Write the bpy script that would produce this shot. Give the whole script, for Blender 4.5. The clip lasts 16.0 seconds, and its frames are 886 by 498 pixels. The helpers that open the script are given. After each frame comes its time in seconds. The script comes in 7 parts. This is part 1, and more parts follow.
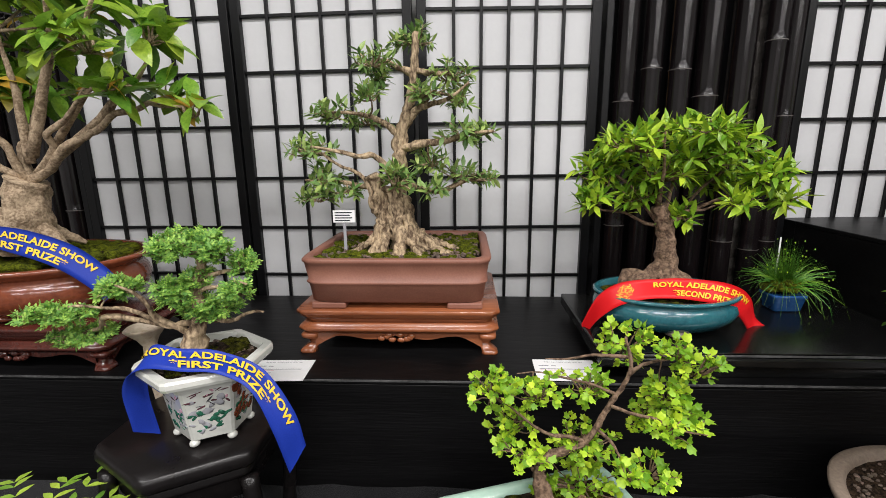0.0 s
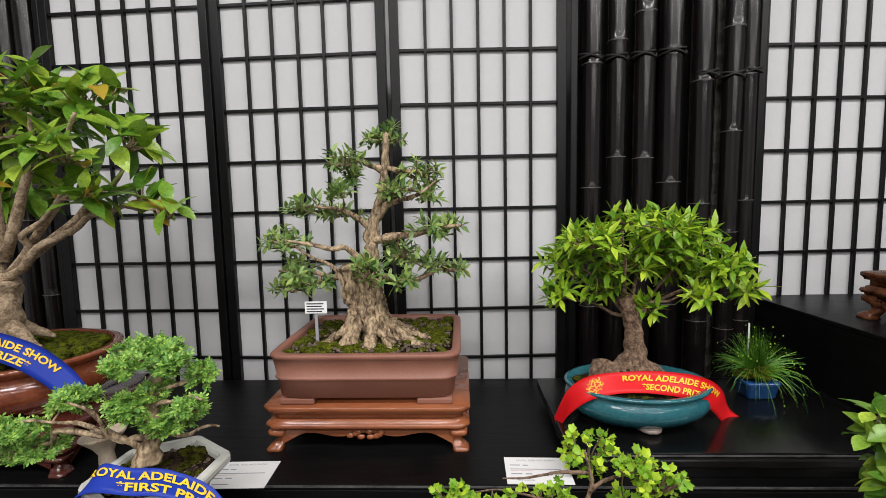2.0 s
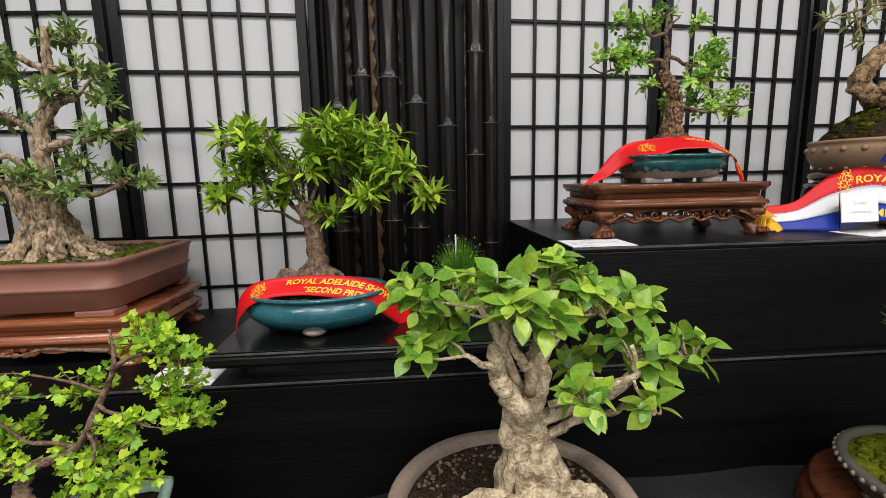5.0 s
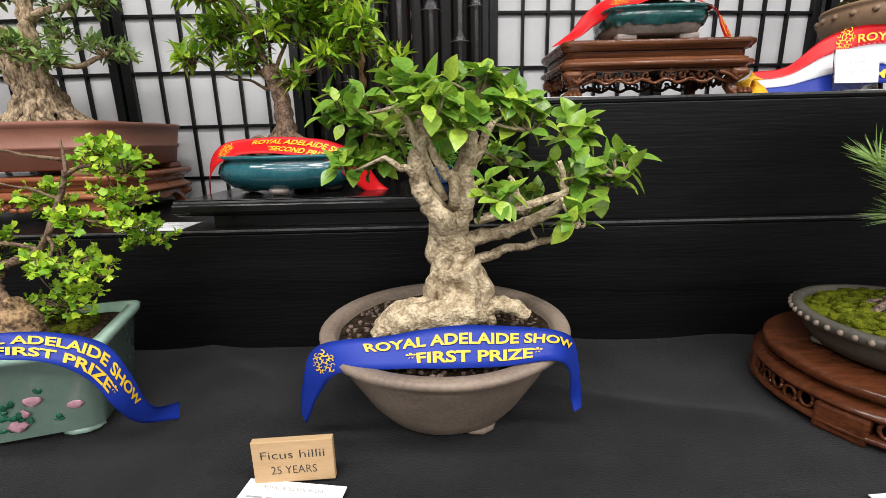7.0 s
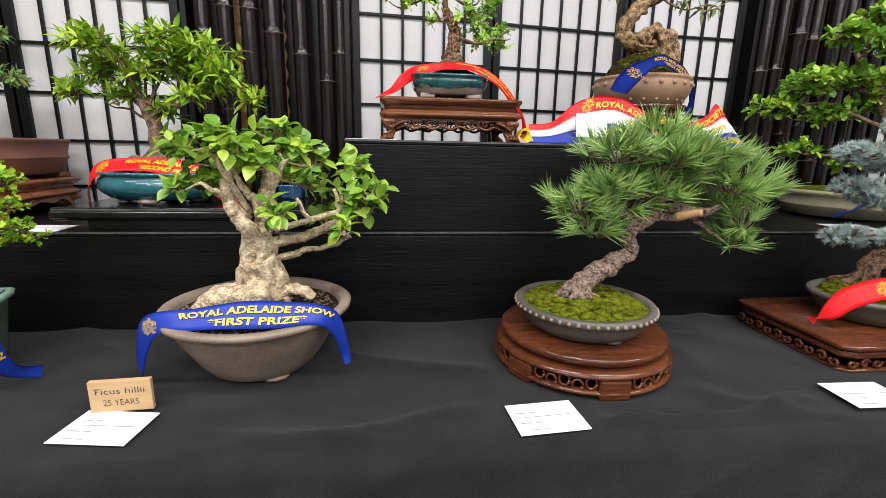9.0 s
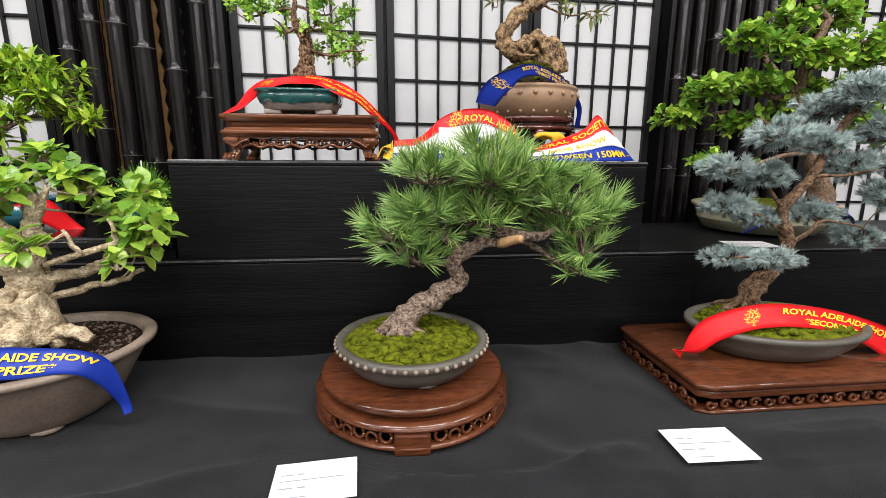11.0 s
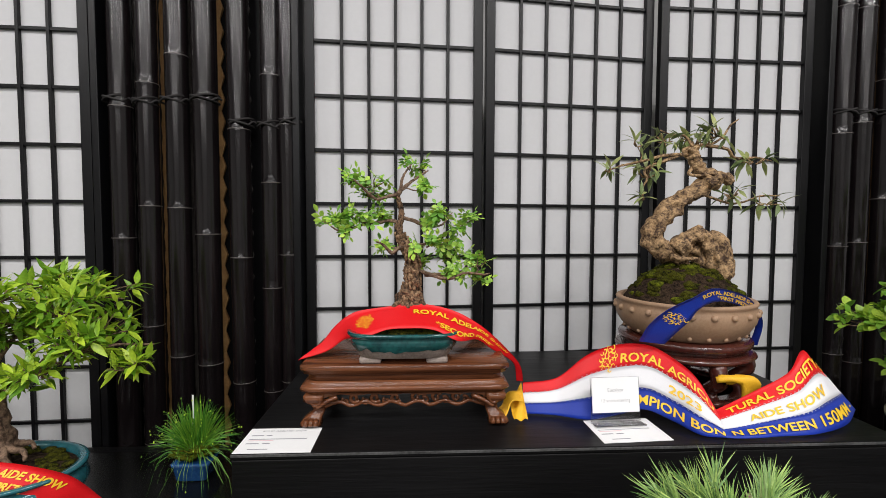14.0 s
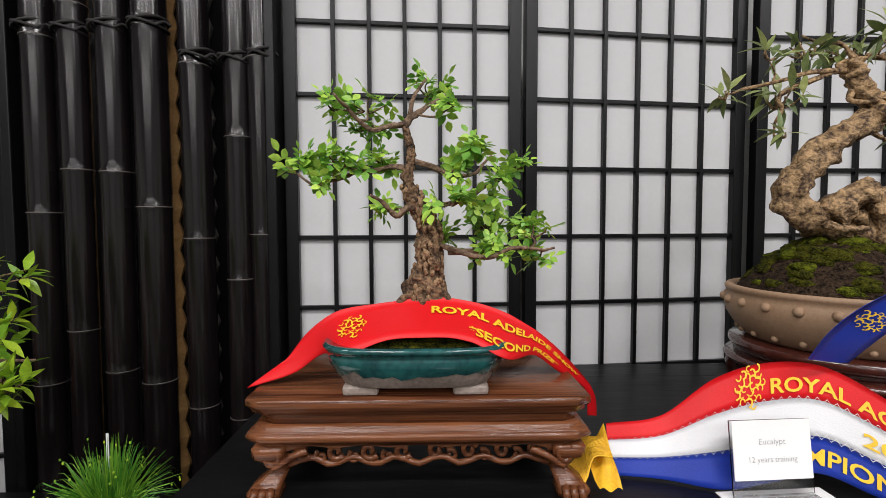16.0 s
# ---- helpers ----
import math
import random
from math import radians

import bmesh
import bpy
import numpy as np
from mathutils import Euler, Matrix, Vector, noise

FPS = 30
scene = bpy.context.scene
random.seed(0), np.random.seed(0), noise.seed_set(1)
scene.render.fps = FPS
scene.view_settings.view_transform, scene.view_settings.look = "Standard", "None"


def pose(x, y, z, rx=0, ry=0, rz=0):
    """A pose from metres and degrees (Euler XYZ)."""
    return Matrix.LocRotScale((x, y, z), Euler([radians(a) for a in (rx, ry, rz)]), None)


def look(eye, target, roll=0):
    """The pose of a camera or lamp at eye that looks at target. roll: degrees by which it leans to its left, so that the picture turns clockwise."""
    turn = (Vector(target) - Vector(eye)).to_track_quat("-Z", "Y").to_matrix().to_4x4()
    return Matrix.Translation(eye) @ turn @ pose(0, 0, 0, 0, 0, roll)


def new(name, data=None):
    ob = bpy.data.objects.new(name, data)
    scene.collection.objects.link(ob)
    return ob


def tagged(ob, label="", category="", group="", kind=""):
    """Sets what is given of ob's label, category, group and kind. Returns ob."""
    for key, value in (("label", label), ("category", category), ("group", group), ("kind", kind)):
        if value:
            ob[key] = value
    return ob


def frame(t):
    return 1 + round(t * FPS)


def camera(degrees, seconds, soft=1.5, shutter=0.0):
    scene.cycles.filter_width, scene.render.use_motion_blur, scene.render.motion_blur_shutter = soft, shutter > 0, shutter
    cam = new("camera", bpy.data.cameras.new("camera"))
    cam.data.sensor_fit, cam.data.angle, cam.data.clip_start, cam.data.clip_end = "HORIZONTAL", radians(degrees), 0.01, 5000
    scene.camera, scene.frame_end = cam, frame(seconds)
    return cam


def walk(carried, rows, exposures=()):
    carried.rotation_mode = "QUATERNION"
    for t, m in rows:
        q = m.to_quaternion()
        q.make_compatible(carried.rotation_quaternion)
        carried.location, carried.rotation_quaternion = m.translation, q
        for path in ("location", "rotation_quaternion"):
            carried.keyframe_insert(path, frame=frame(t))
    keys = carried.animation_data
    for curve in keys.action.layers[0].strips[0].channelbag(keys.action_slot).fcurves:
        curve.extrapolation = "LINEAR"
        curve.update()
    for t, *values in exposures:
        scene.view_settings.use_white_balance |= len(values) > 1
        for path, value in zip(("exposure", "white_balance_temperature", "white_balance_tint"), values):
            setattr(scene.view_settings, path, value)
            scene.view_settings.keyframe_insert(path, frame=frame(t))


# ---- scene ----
cam = camera(89.5, 16.0, soft=0.85)
PATH = [
    (0, (0.058, -0.011, 1.465), (-0.042, 1.941, 1.037), -0.7),
    (0.5, (0.02, -0.004, 1.51), (-0.07, 1.97, 1.198), -0.5),
    (1, (0.027, -0.011, 1.517), (-0.069, 1.972, 1.276), -0.7),
    (1.5, (0.04, -0.013, 1.527), (-0.064, 1.975, 1.334), -0.8),
    (2, (0.107, -0.008, 1.537), (0.03, 1.981, 1.344), -1.2),
    (2.5, (0.253, 0.013, 1.535), (0.23, 2.002, 1.33), -1.3),
    (3, (0.39, 0.013, 1.536), (0.411, 2.001, 1.316), -1.6),
    (3.5, (0.457, 0.011, 1.518), (0.507, 1.998, 1.293), -2.0),
    (4, (0.46, -0.003, 1.51), (0.548, 1.983, 1.284), -2.3),
    (4.5, (0.49, 0.004, 1.467), (0.647, 1.983, 1.219), -1.8),
    (5, (0.59, -0.011, 1.406), (0.738, 1.959, 1.089), -1.2),
    (5.2, (0.606, -0.023, 1.384), (0.773, 1.938, 1.026), -0.9),
    (7.3, (0.713, -0.056, 1.229), (0.691, 1.876, 0.712), -1.2),
    (7.5, (0.712, -0.054, 1.228), (0.686, 1.872, 0.69), -1.0),
    (8, (0.725, -0.091, 1.232), (0.706, 1.838, 0.704), -0.5),
    (8.5, (0.794, -0.196, 1.267), (0.86, 1.748, 0.805), 0.2),
    (9, (0.938, -0.296, 1.277), (1.173, 1.641, 0.837), 1.2),
    (9.5, (1.078, -0.315, 1.239), (1.353, 1.63, 0.866), 0.8),
    (9.7, (1.135, -0.31, 1.26), (1.38, 1.632, 0.848), 1.0),
    (11.8, (1.298, -0.228, 1.332), (1.49, 1.731, 0.979), -0.5),
    (12, (1.307, -0.242, 1.374), (1.459, 1.724, 1.039), 0.0),
    (12.5, (1.25, -0.156, 1.515), (1.423, 1.82, 1.256), 0.6),
    (13, (1.151, -0.093, 1.577), (1.317, 1.893, 1.399), 1.3),
    (13.5, (1.098, -0.037, 1.588), (1.232, 1.955, 1.462), 0.7),
    (14, (1.104, 0.064, 1.6), (1.199, 2.059, 1.502), 0.2),
    (14.5, (1.096, 0.147, 1.582), (1.133, 2.145, 1.516), 0.2),
    (15, (1.096, 0.238, 1.572), (1.119, 2.238, 1.523), -0.1),
    (15.5, (1.098, 0.324, 1.561), (1.128, 2.323, 1.5), -0.2),
    (16, (1.096, 0.339, 1.545), (1.126, 2.337, 1.451), -0.2),
]
walk(cam, [(t, look(eye, target, roll)) for t, eye, target, roll in PATH],
     [(0, -0.62), (3, -0.86), (4.5, -0.85), (5.2, -0.86), (7.3, -0.5), (9.0, -0.38), (9.7, -0.42), (12.0, -0.32), (12.5, -0.75), (13.0, -0.90), (14.0, -0.86), (16, -0.86)])

# ---- world and light ----
world = bpy.data.worlds.new("hall_world")
scene.world = world
world.use_nodes = True
world.node_tree.nodes["Background"].inputs[0].default_value = (0.9, 0.95, 1.0, 1)
world.node_tree.nodes["Background"].inputs[1].default_value = 0.25
LAMP_W = 72.0
TABLE, TIER, BOX, TRAY = 0.890, 1.100, 1.292, 1.145


# ---- materials ----
def material(name, color, rough=0.5, metal=0.0, var=0.15, scale=20.0, fine=200.0, bump=0.15, color2=None, coat=0.0, stretch=(1, 1, 1), hue_random=0.0, sheen=0.0, translucent=0.0, spec=0.5, rough_var=0.12, crisp=0.17):
    m = bpy.data.materials.new(name)
    m.use_nodes = True
    nt = m.node_tree
    N, L = nt.nodes, nt.links
    b = N["Principled BSDF"]
    tc = N.new("ShaderNodeTexCoord")
    mp = N.new("ShaderNodeMapping")
    mp.inputs["Scale"].default_value = stretch
    L.new(tc.outputs["Object"], mp.inputs[0])
    n1 = N.new("ShaderNodeTexNoise")
    n1.inputs["Scale"].default_value, n1.inputs["Detail"].default_value = scale, 5
    n2 = N.new("ShaderNodeTexNoise")
    n2.inputs["Scale"].default_value, n2.inputs["Detail"].default_value = fine, 3
    L.new(mp.outputs[0], n1.inputs[0])
    L.new(mp.outputs[0], n2.inputs[0])
    mx = N.new("ShaderNodeMath")
    mx.operation = "MULTIPLY_ADD"
    mx.inputs[1].default_value = 0.45
    L.new(n2.outputs[0], mx.inputs[0])
    sc = N.new("ShaderNodeMath")
    sc.operation = "MULTIPLY"
    sc.inputs[1].default_value = 0.55
    L.new(n1.outputs[0], sc.inputs[0])
    L.new(sc.outputs[0], mx.inputs[2])
    ramp = N.new("ShaderNodeValToRGB")
    ramp.color_ramp.elements[0].position, ramp.color_ramp.elements[1].position = 0.5 - crisp, 0.5 + crisp
    c2 = color2 or [min(1, c * (1 + var)) for c in color]
    c1 = color if color2 else [c * (1 - var) for c in color]
    ramp.color_ramp.elements[0].color = (*c1, 1)
    ramp.color_ramp.elements[1].color = (*c2, 1)
    L.new(mx.outputs[0], ramp.inputs[0])
    out = ramp.outputs[0]
    if hue_random:
        geo = N.new("ShaderNodeNewGeometry")
        oi = N.new("ShaderNodeObjectInfo")
        add = N.new("ShaderNodeMath")
        add.operation = "ADD"
        L.new(geo.outputs["Random Per Island"], add.inputs[0])
        L.new(oi.outputs["Random"], add.inputs[1])
        fr = N.new("ShaderNodeMath")
        fr.operation = "FRACT"
        L.new(add.outputs[0], fr.inputs[0])
        hs = N.new("ShaderNodeHueSaturation")
        mr = N.new("ShaderNodeMapRange")
        mr.inputs["To Min"].default_value, mr.inputs["To Max"].default_value = 0.5 - 0.03 * hue_random, 0.5 + 0.03 * hue_random
        mv = N.new("ShaderNodeMapRange")
        mv.inputs["To Min"].default_value, mv.inputs["To Max"].default_value = 1.0 + 0.45 * hue_random, 1.0 - 0.4 * hue_random
        L.new(fr.outputs[0], mr.inputs[0])
        L.new(fr.outputs[0], mv.inputs[0])
        L.new(mr.outputs[0], hs.inputs["Hue"])
        L.new(mv.outputs[0], hs.inputs["Value"])
        L.new(out, hs.inputs["Color"])
        out = hs.outputs[0]
    L.new(out, b.inputs["Base Color"])
    rr = N.new("ShaderNodeMapRange")
    rr.inputs["To Min"].default_value, rr.inputs["To Max"].default_value = max(0.03, rough - rough_var), min(1, rough + rough_var)
    L.new(n1.outputs[0], rr.inputs[0])
    L.new(rr.outputs[0], b.inputs["Roughness"])
    b.inputs["Metallic"].default_value = metal
    b.inputs["Coat Weight"].default_value = coat
    b.inputs["Coat Roughness"].default_value = 0.12
    b.inputs["Sheen Weight"].default_value = sheen
    b.inputs["Specular IOR Level"].default_value = spec
    if bump:
        bp = N.new("ShaderNodeBump")
        bp.inputs["Strength"].default_value, bp.inputs["Distance"].default_value = bump, 0.004 if crisp > 0.12 else 0.009
        L.new(mx.outputs[0], bp.inputs["Height"])
        L.new(bp.outputs[0], b.inputs["Normal"])
    if translucent:
        tr = N.new("ShaderNodeBsdfTranslucent")
        L.new(out, tr.inputs[0])
        ms = N.new("ShaderNodeMixShader")
        ms.inputs[0].default_value = translucent
        L.new(b.outputs[0], ms.inputs[1])
        L.new(tr.outputs[0], ms.inputs[2])
        L.new(ms.outputs[0], N["Material Output"].inputs[0])
    return m


M = {}
M["paper"] = material("shoji_paper", (0.555, 0.555, 0.565), 0.85, var=0.025, scale=9, fine=120, bump=0.05)
M["lattice"] = material("black_lacquered_wood", (0.004, 0.004, 0.0046), 0.34, spec=0.25, var=0.3, scale=30, fine=300, bump=0.06, stretch=(1, 1, 0.15))
M["bamboo"] = material("black_bamboo", (0.0036, 0.0028, 0.0031), 0.20, spec=0.50, color2=(0.0115, 0.0082, 0.0088), scale=7, fine=90, bump=0.05, stretch=(1, 1, 0.12))
M["bamboo_node"] = material("bamboo_node", (0.035, 0.030, 0.028), 0.4, color2=(0.11, 0.098, 0.088), scale=60, fine=300)
M["tan_bamboo"] = material("woven_bamboo", (0.20, 0.10, 0.035), 0.5, color2=(0.36, 0.21, 0.08), scale=30, fine=200, bump=0.3)
M["cord"] = material("black_cord", (0.012, 0.010, 0.010), 0.7, var=0.4, fine=600, bump=0.5)
M["tier"] = material("black_painted_ply", (0.0022, 0.0021, 0.0023), 0.40, color2=(0.0058, 0.0056, 0.0060), scale=6, fine=70, bump=0.35, stretch=(0.22, 1, 4.0), spec=0.18)
# paler grey that stands in for the gloss highlight on black edges
M["tier_edge"] = material("black_edge_highlight", (0.020, 0.020, 0.020), 0.4, color2=(0.10, 0.10, 0.10), scale=25, fine=200)
M["lacquer"] = material("glossy_black_lacquer", (0.004, 0.004, 0.004), 0.22, var=0.3, scale=12, fine=200, bump=0.05)
M["cloth"] = material("black_cloth", (0.0065, 0.0065, 0.0072), 0.9, color2=(0.0150, 0.0148, 0.0165), scale=14, fine=520, bump=0.9, crisp=0.13, sheen=0.06, spec=0.2)
M["brown_clay"] = material("brown_clay", (0.205, 0.083, 0.056), 0.52, color2=(0.275, 0.118, 0.080), scale=14, fine=350, bump=0.1)
M["rosewood"] = material("rosewood", (0.15, 0.042, 0.017), 0.28, color2=(0.33, 0.108, 0.042), scale=10, fine=90, bump=0.08, stretch=(0.25, 2, 2), coat=0.3)
M["walnut"] = material("carved_walnut", (0.040, 0.011, 0.005), 0.22, color2=(0.215, 0.078, 0.032), scale=26, fine=160, bump=0.40, stretch=(0.10, 2, 3), spec=0.38)
M["dark_rosewood"] = material("dark_red_rosewood", (0.030, 0.008, 0.006), 0.22, color2=(0.085, 0.020, 0.013), scale=10, fine=120, bump=0.06, coat=0.5)
M["mahogany"] = material("mahogany", (0.036, 0.011, 0.005), 0.18, color2=(0.135, 0.042, 0.017), scale=18, fine=140, bump=0.12, stretch=(0.3, 1, 2), spec=0.4)
# the stool's wood; also the dark that stands for shade inside pierced stands
M["stool_and_shade"] = material("dark_stool_wood_and_shade", (0.007, 0.0058, 0.0058), 0.30, spec=0.3, var=0.35, scale=12, fine=150, bump=0.08)
M["teal"] = material("teal_glaze", (0.012, 0.075, 0.098), 0.14, color2=(0.030, 0.150, 0.175), scale=9, fine=150, bump=0.04, coat=0.6)
M["green_glaze"] = material("green_glaze", (0.004, 0.026, 0.030), 0.12, color2=(0.016, 0.10, 0.095), scale=40, fine=150, bump=0.06, coat=0.6)
M["bare_clay"] = material("unglazed_pale_clay", (0.15, 0.115, 0.095), 0.6, color2=(0.36, 0.30, 0.265), scale=30, fine=250, bump=0.2)
M["tan_clay"] = material("tan_clay", (0.27, 0.165, 0.095), 0.62, color2=(0.37, 0.24, 0.15), scale=15, fine=250, bump=0.12)
M["grey_clay"] = material("grey_brown_clay", (0.16, 0.12, 0.092), 0.6, color2=(0.29, 0.225, 0.175), scale=12, fine=220, bump=0.15)
M["olive_clay"] = material("dark_olive_clay", (0.060, 0.056, 0.045), 0.5, color2=(0.115, 0.105, 0.085), scale=14, fine=220, bump=0.12)
M["celadon"] = material("celadon_glaze", (0.32, 0.49, 0.40), 0.16, color2=(0.43, 0.60, 0.50), scale=8, fine=100, bump=0.03, coat=0.6)
M["cream_pot"] = material("pale_green_cream_glaze", (0.27, 0.26, 0.16), 0.3, color2=(0.39, 0.375, 0.25), scale=9, fine=140, bump=0.05, coat=0.3)
M["white_glaze"] = material("white_porcelain", (0.50, 0.51, 0.47), 0.15, color2=(0.64, 0.64, 0.59), scale=9, fine=100, bump=0.02, coat=0.6)
M["oxblood"] = material("red_brown_glaze", (0.115, 0.028, 0.012), 0.14, color2=(0.24, 0.065, 0.028), scale=11, fine=150, bump=0.04, coat=0.6)
M["cobalt"] = material("cobalt_glaze", (0.008, 0.045, 0.15), 0.2, color2=(0.02, 0.09, 0.26), scale=30, fine=200, bump=0.04, coat=0.5)
M["cream_clay"] = material("mottled_cream_clay", (0.38, 0.28, 0.19), 0.5, color2=(0.60, 0.52, 0.42), scale=35, fine=200, bump=0.25)
M["paint_green"] = material("enamel_green", (0.02, 0.12, 0.07), 0.2, var=0.4, scale=50)
M["paint_plum"] = material("enamel_plum", (0.09, 0.03, 0.04), 0.2, var=0.4, scale=50)
M["paint_pink"] = material("enamel_pink", (0.55, 0.30, 0.36), 0.25, var=0.2, scale=60)
M["soil"] = material("bonsai_soil", (0.006, 0.004, 0.003), 0.95, color2=(0.060, 0.038, 0.024), scale=140, fine=420, bump=1.0, spec=0.08, crisp=0.11)
M["gravel"] = material("dark_gravel", (0.040, 0.026, 0.020), 0.8, color2=(0.21, 0.15, 0.115), scale=130, fine=400, bump=0.8, hue_random=0.6)
M["moss"] = material("moss", (0.014, 0.018, 0.003), 0.95, color2=(0.135, 0.155, 0.010), scale=110, fine=500, bump=1.0, spec=0.08, crisp=0.11)
M["dark_moss"] = material("dark_moss", (0.006, 0.007, 0.002), 0.95, color2=(0.085, 0.085, 0.008), scale=120, fine=500, bump=1.0, spec=0.08, crisp=0.11)
M["bright_moss"] = material("bright_moss", (0.040, 0.052, 0.003), 0.95, color2=(0.190, 0.215, 0.013), scale=80, fine=600, bump=1.0, spec=0.08, crisp=0.11)
M["bark_grey"] = material("grey_tan_bark", (0.085, 0.052, 0.028), 0.85, color2=(0.50, 0.375, 0.235), scale=70, fine=220, bump=0.9, stretch=(1, 1, 0.45), crisp=0.10)
M["bark_pale"] = material("pale_ficus_bark", (0.27, 0.20, 0.115), 0.75, color2=(0.62, 0.51, 0.345), scale=80, fine=260, bump=0.9, crisp=0.10)
M["bark_dark"] = material("dark_cracked_bark", (0.030, 0.015, 0.008), 0.9, color2=(0.25, 0.145, 0.078), scale=110, fine=300, bump=1.0, crisp=0.10)
M["bark_plate"] = material("corky_bark_plates", (0.13, 0.070, 0.035), 0.9, color2=(0.36, 0.225, 0.125), scale=140, fine=300, bump=0.8, crisp=0.10)
M["bark_twig"] = material("brown_twig_bark", (0.065, 0.036, 0.021), 0.85, color2=(0.24, 0.155, 0.10), scale=120, fine=260, bump=0.6, crisp=0.10)
M["bark_euc"] = material("knotted_brown_bark", (0.045, 0.021, 0.009), 0.8, color2=(0.42, 0.27, 0.135), scale=75, fine=240, bump=0.8, crisp=0.10)
M["bark_pine"] = material("flaky_pine_bark", (0.045, 0.027, 0.018), 0.9, color2=(0.30, 0.215, 0.16), scale=120, fine=260, bump=1.0, crisp=0.10)
M["bark_fig"] = material("smooth_tan_fig_bark", (0.17, 0.115, 0.068), 0.8, color2=(0.43, 0.325, 0.215), scale=60, fine=240, bump=0.5, crisp=0.10)
M["cut_wood"] = material("cut_wood", (0.42, 0.24, 0.11), 0.7, var=0.25, scale=50, fine=300, bump=0.3)


def leaf_material(name, c1, c2, rough=0.4, random_hue=1.0, translucent=0.25):
    return material(name, c1, rough, color2=c2, scale=30, fine=250, bump=0.1, hue_random=random_hue, translucent=translucent)


M["leaf_ficus"] = leaf_material("glossy_ficus_leaf", (0.160, 0.305, 0.030), (0.330, 0.520, 0.070), 0.3)
M["leaf_ficus_dark"] = leaf_material("dark_ficus_leaf", (0.110, 0.245, 0.022), (0.285, 0.450, 0.050), 0.3, 1.0)
M["leaf_yellow"] = leaf_material("yellow_leaf", (0.42, 0.34, 0.03), (0.50, 0.28, 0.04), 0.4)
M["leaf_olive"] = leaf_material("small_olive_leaf", (0.130, 0.235, 0.048), (0.315, 0.455, 0.140), 0.36)
M["leaf_lance"] = leaf_material("lance_leaf", (0.165, 0.320, 0.020), (0.350, 0.540, 0.040), 0.35)
M["leaf_lime"] = leaf_material("lime_leaf", (0.235, 0.43, 0.022), (0.42, 0.64, 0.045), 0.5)
M["leaf_juniper"] = leaf_material("juniper_scale", (0.125, 0.290, 0.050), (0.330, 0.560, 0.110), 0.6)
M["leaf_fine"] = leaf_material("pinnate_leaf", (0.190, 0.385, 0.050), (0.37, 0.62, 0.095), 0.45)
M["leaf_euc"] = leaf_material("eucalypt_leaf", (0.126, 0.182, 0.062), (0.301, 0.347, 0.124), 0.4)
M["leaf_maple"] = leaf_material("elm_leaf", (0.155, 0.318, 0.036), (0.339, 0.555, 0.059), 0.45)
M["needle"] = leaf_material("pine_needle", (0.125, 0.260, 0.055), (0.340, 0.510, 0.150), 0.4, 1.0, 0.1)
M["needle_blue"] = leaf_material("blue_spruce_needle", (0.25, 0.325, 0.31), (0.44, 0.53, 0.51), 0.5, 0.8, 0.05)
M["grass"] = leaf_material("fine_grass", (0.060, 0.190, 0.014), (0.150, 0.370, 0.034), 0.45, 1.0, 0.2)
M["blue_ribbon"] = material("blue_satin", (0.008, 0.027, 0.26), 0.42, color2=(0.014, 0.040, 0.34), scale=12, fine=700, bump=0.1, spec=0.25)
M["red_ribbon"] = material("red_satin", (0.56, 0.006, 0.010), 0.42, color2=(0.68, 0.012, 0.016), scale=12, fine=700, bump=0.1, spec=0.25)
M["white_ribbon"] = material("white_satin", (0.70, 0.70, 0.72), 0.5, var=0.05, scale=12, fine=700, bump=0.1, spec=0.25)
M["gold"] = material("gold_print", (0.80, 0.50, 0.02), 0.5, var=0.12, scale=40, bump=0.02)
M["fringe"] = material("gold_fringe", (0.62, 0.30, 0.010), 0.6, color2=(0.85, 0.50, 0.02), scale=60, fine=500, bump=0.4)
M["card"] = material("white_card", (0.80, 0.80, 0.80), 0.6, var=0.02, scale=20, bump=0.02)
M["ink"] = material("dark_ink", (0.02, 0.02, 0.025), 0.7, var=0.1, bump=0)
M["ink_grey"] = material("grey_ink", (0.30, 0.30, 0.32), 0.7, var=0.1, bump=0)
M["ink_pink"] = material("pink_ink", (0.72, 0.52, 0.54), 0.7, var=0.1, bump=0)
M["kraft"] = material("kraft_wood", (0.42, 0.27, 0.13), 0.7, color2=(0.52, 0.35, 0.19), scale=20, fine=200, bump=0.1, stretch=(0.3, 1, 3))
M["acrylic"] = material("clear_acrylic", (0.9, 0.9, 0.9), 0.05, var=0.0, bump=0)
M["acrylic"].node_tree.nodes["Principled BSDF"].inputs["Transmission Weight"].default_value = 1.0
M["hall_wall"] = material("hall_wall", (0.45, 0.45, 0.44), 0.8, var=0.05, scale=3, fine=60)
M["hall_floor"] = material("hall_carpet", (0.06, 0.06, 0.065), 0.95, var=0.2, scale=8, fine=400, bump=0.4)
M["hall_ceiling"] = material("hall_ceiling", (0.55, 0.55, 0.55), 0.9, var=0.04, scale=3, fine=60)
M["lamp_case"] = material("lamp_case", (0.7, 0.7, 0.7), 0.4, var=0.05)


# ---- mesh helpers ----
def mesh(name, verts, faces, mat, parent=None, label="", smooth=True, mats=None, slots=None):
    me = bpy.data.meshes.new(name)
    me.from_pydata([tuple(v) for v in verts], [], faces)
    for m in (mats or [mat]):
        me.materials.append(m)
    if slots:
        me.polygons.foreach_set("material_index", slots)
    if smooth:
        me.polygons.foreach_set("use_smooth", [True] * len(faces))
    me.update()
    ob = new(name, me)
    if parent:
        ob.parent = parent
    if label:
        ob["label"] = label
    return ob


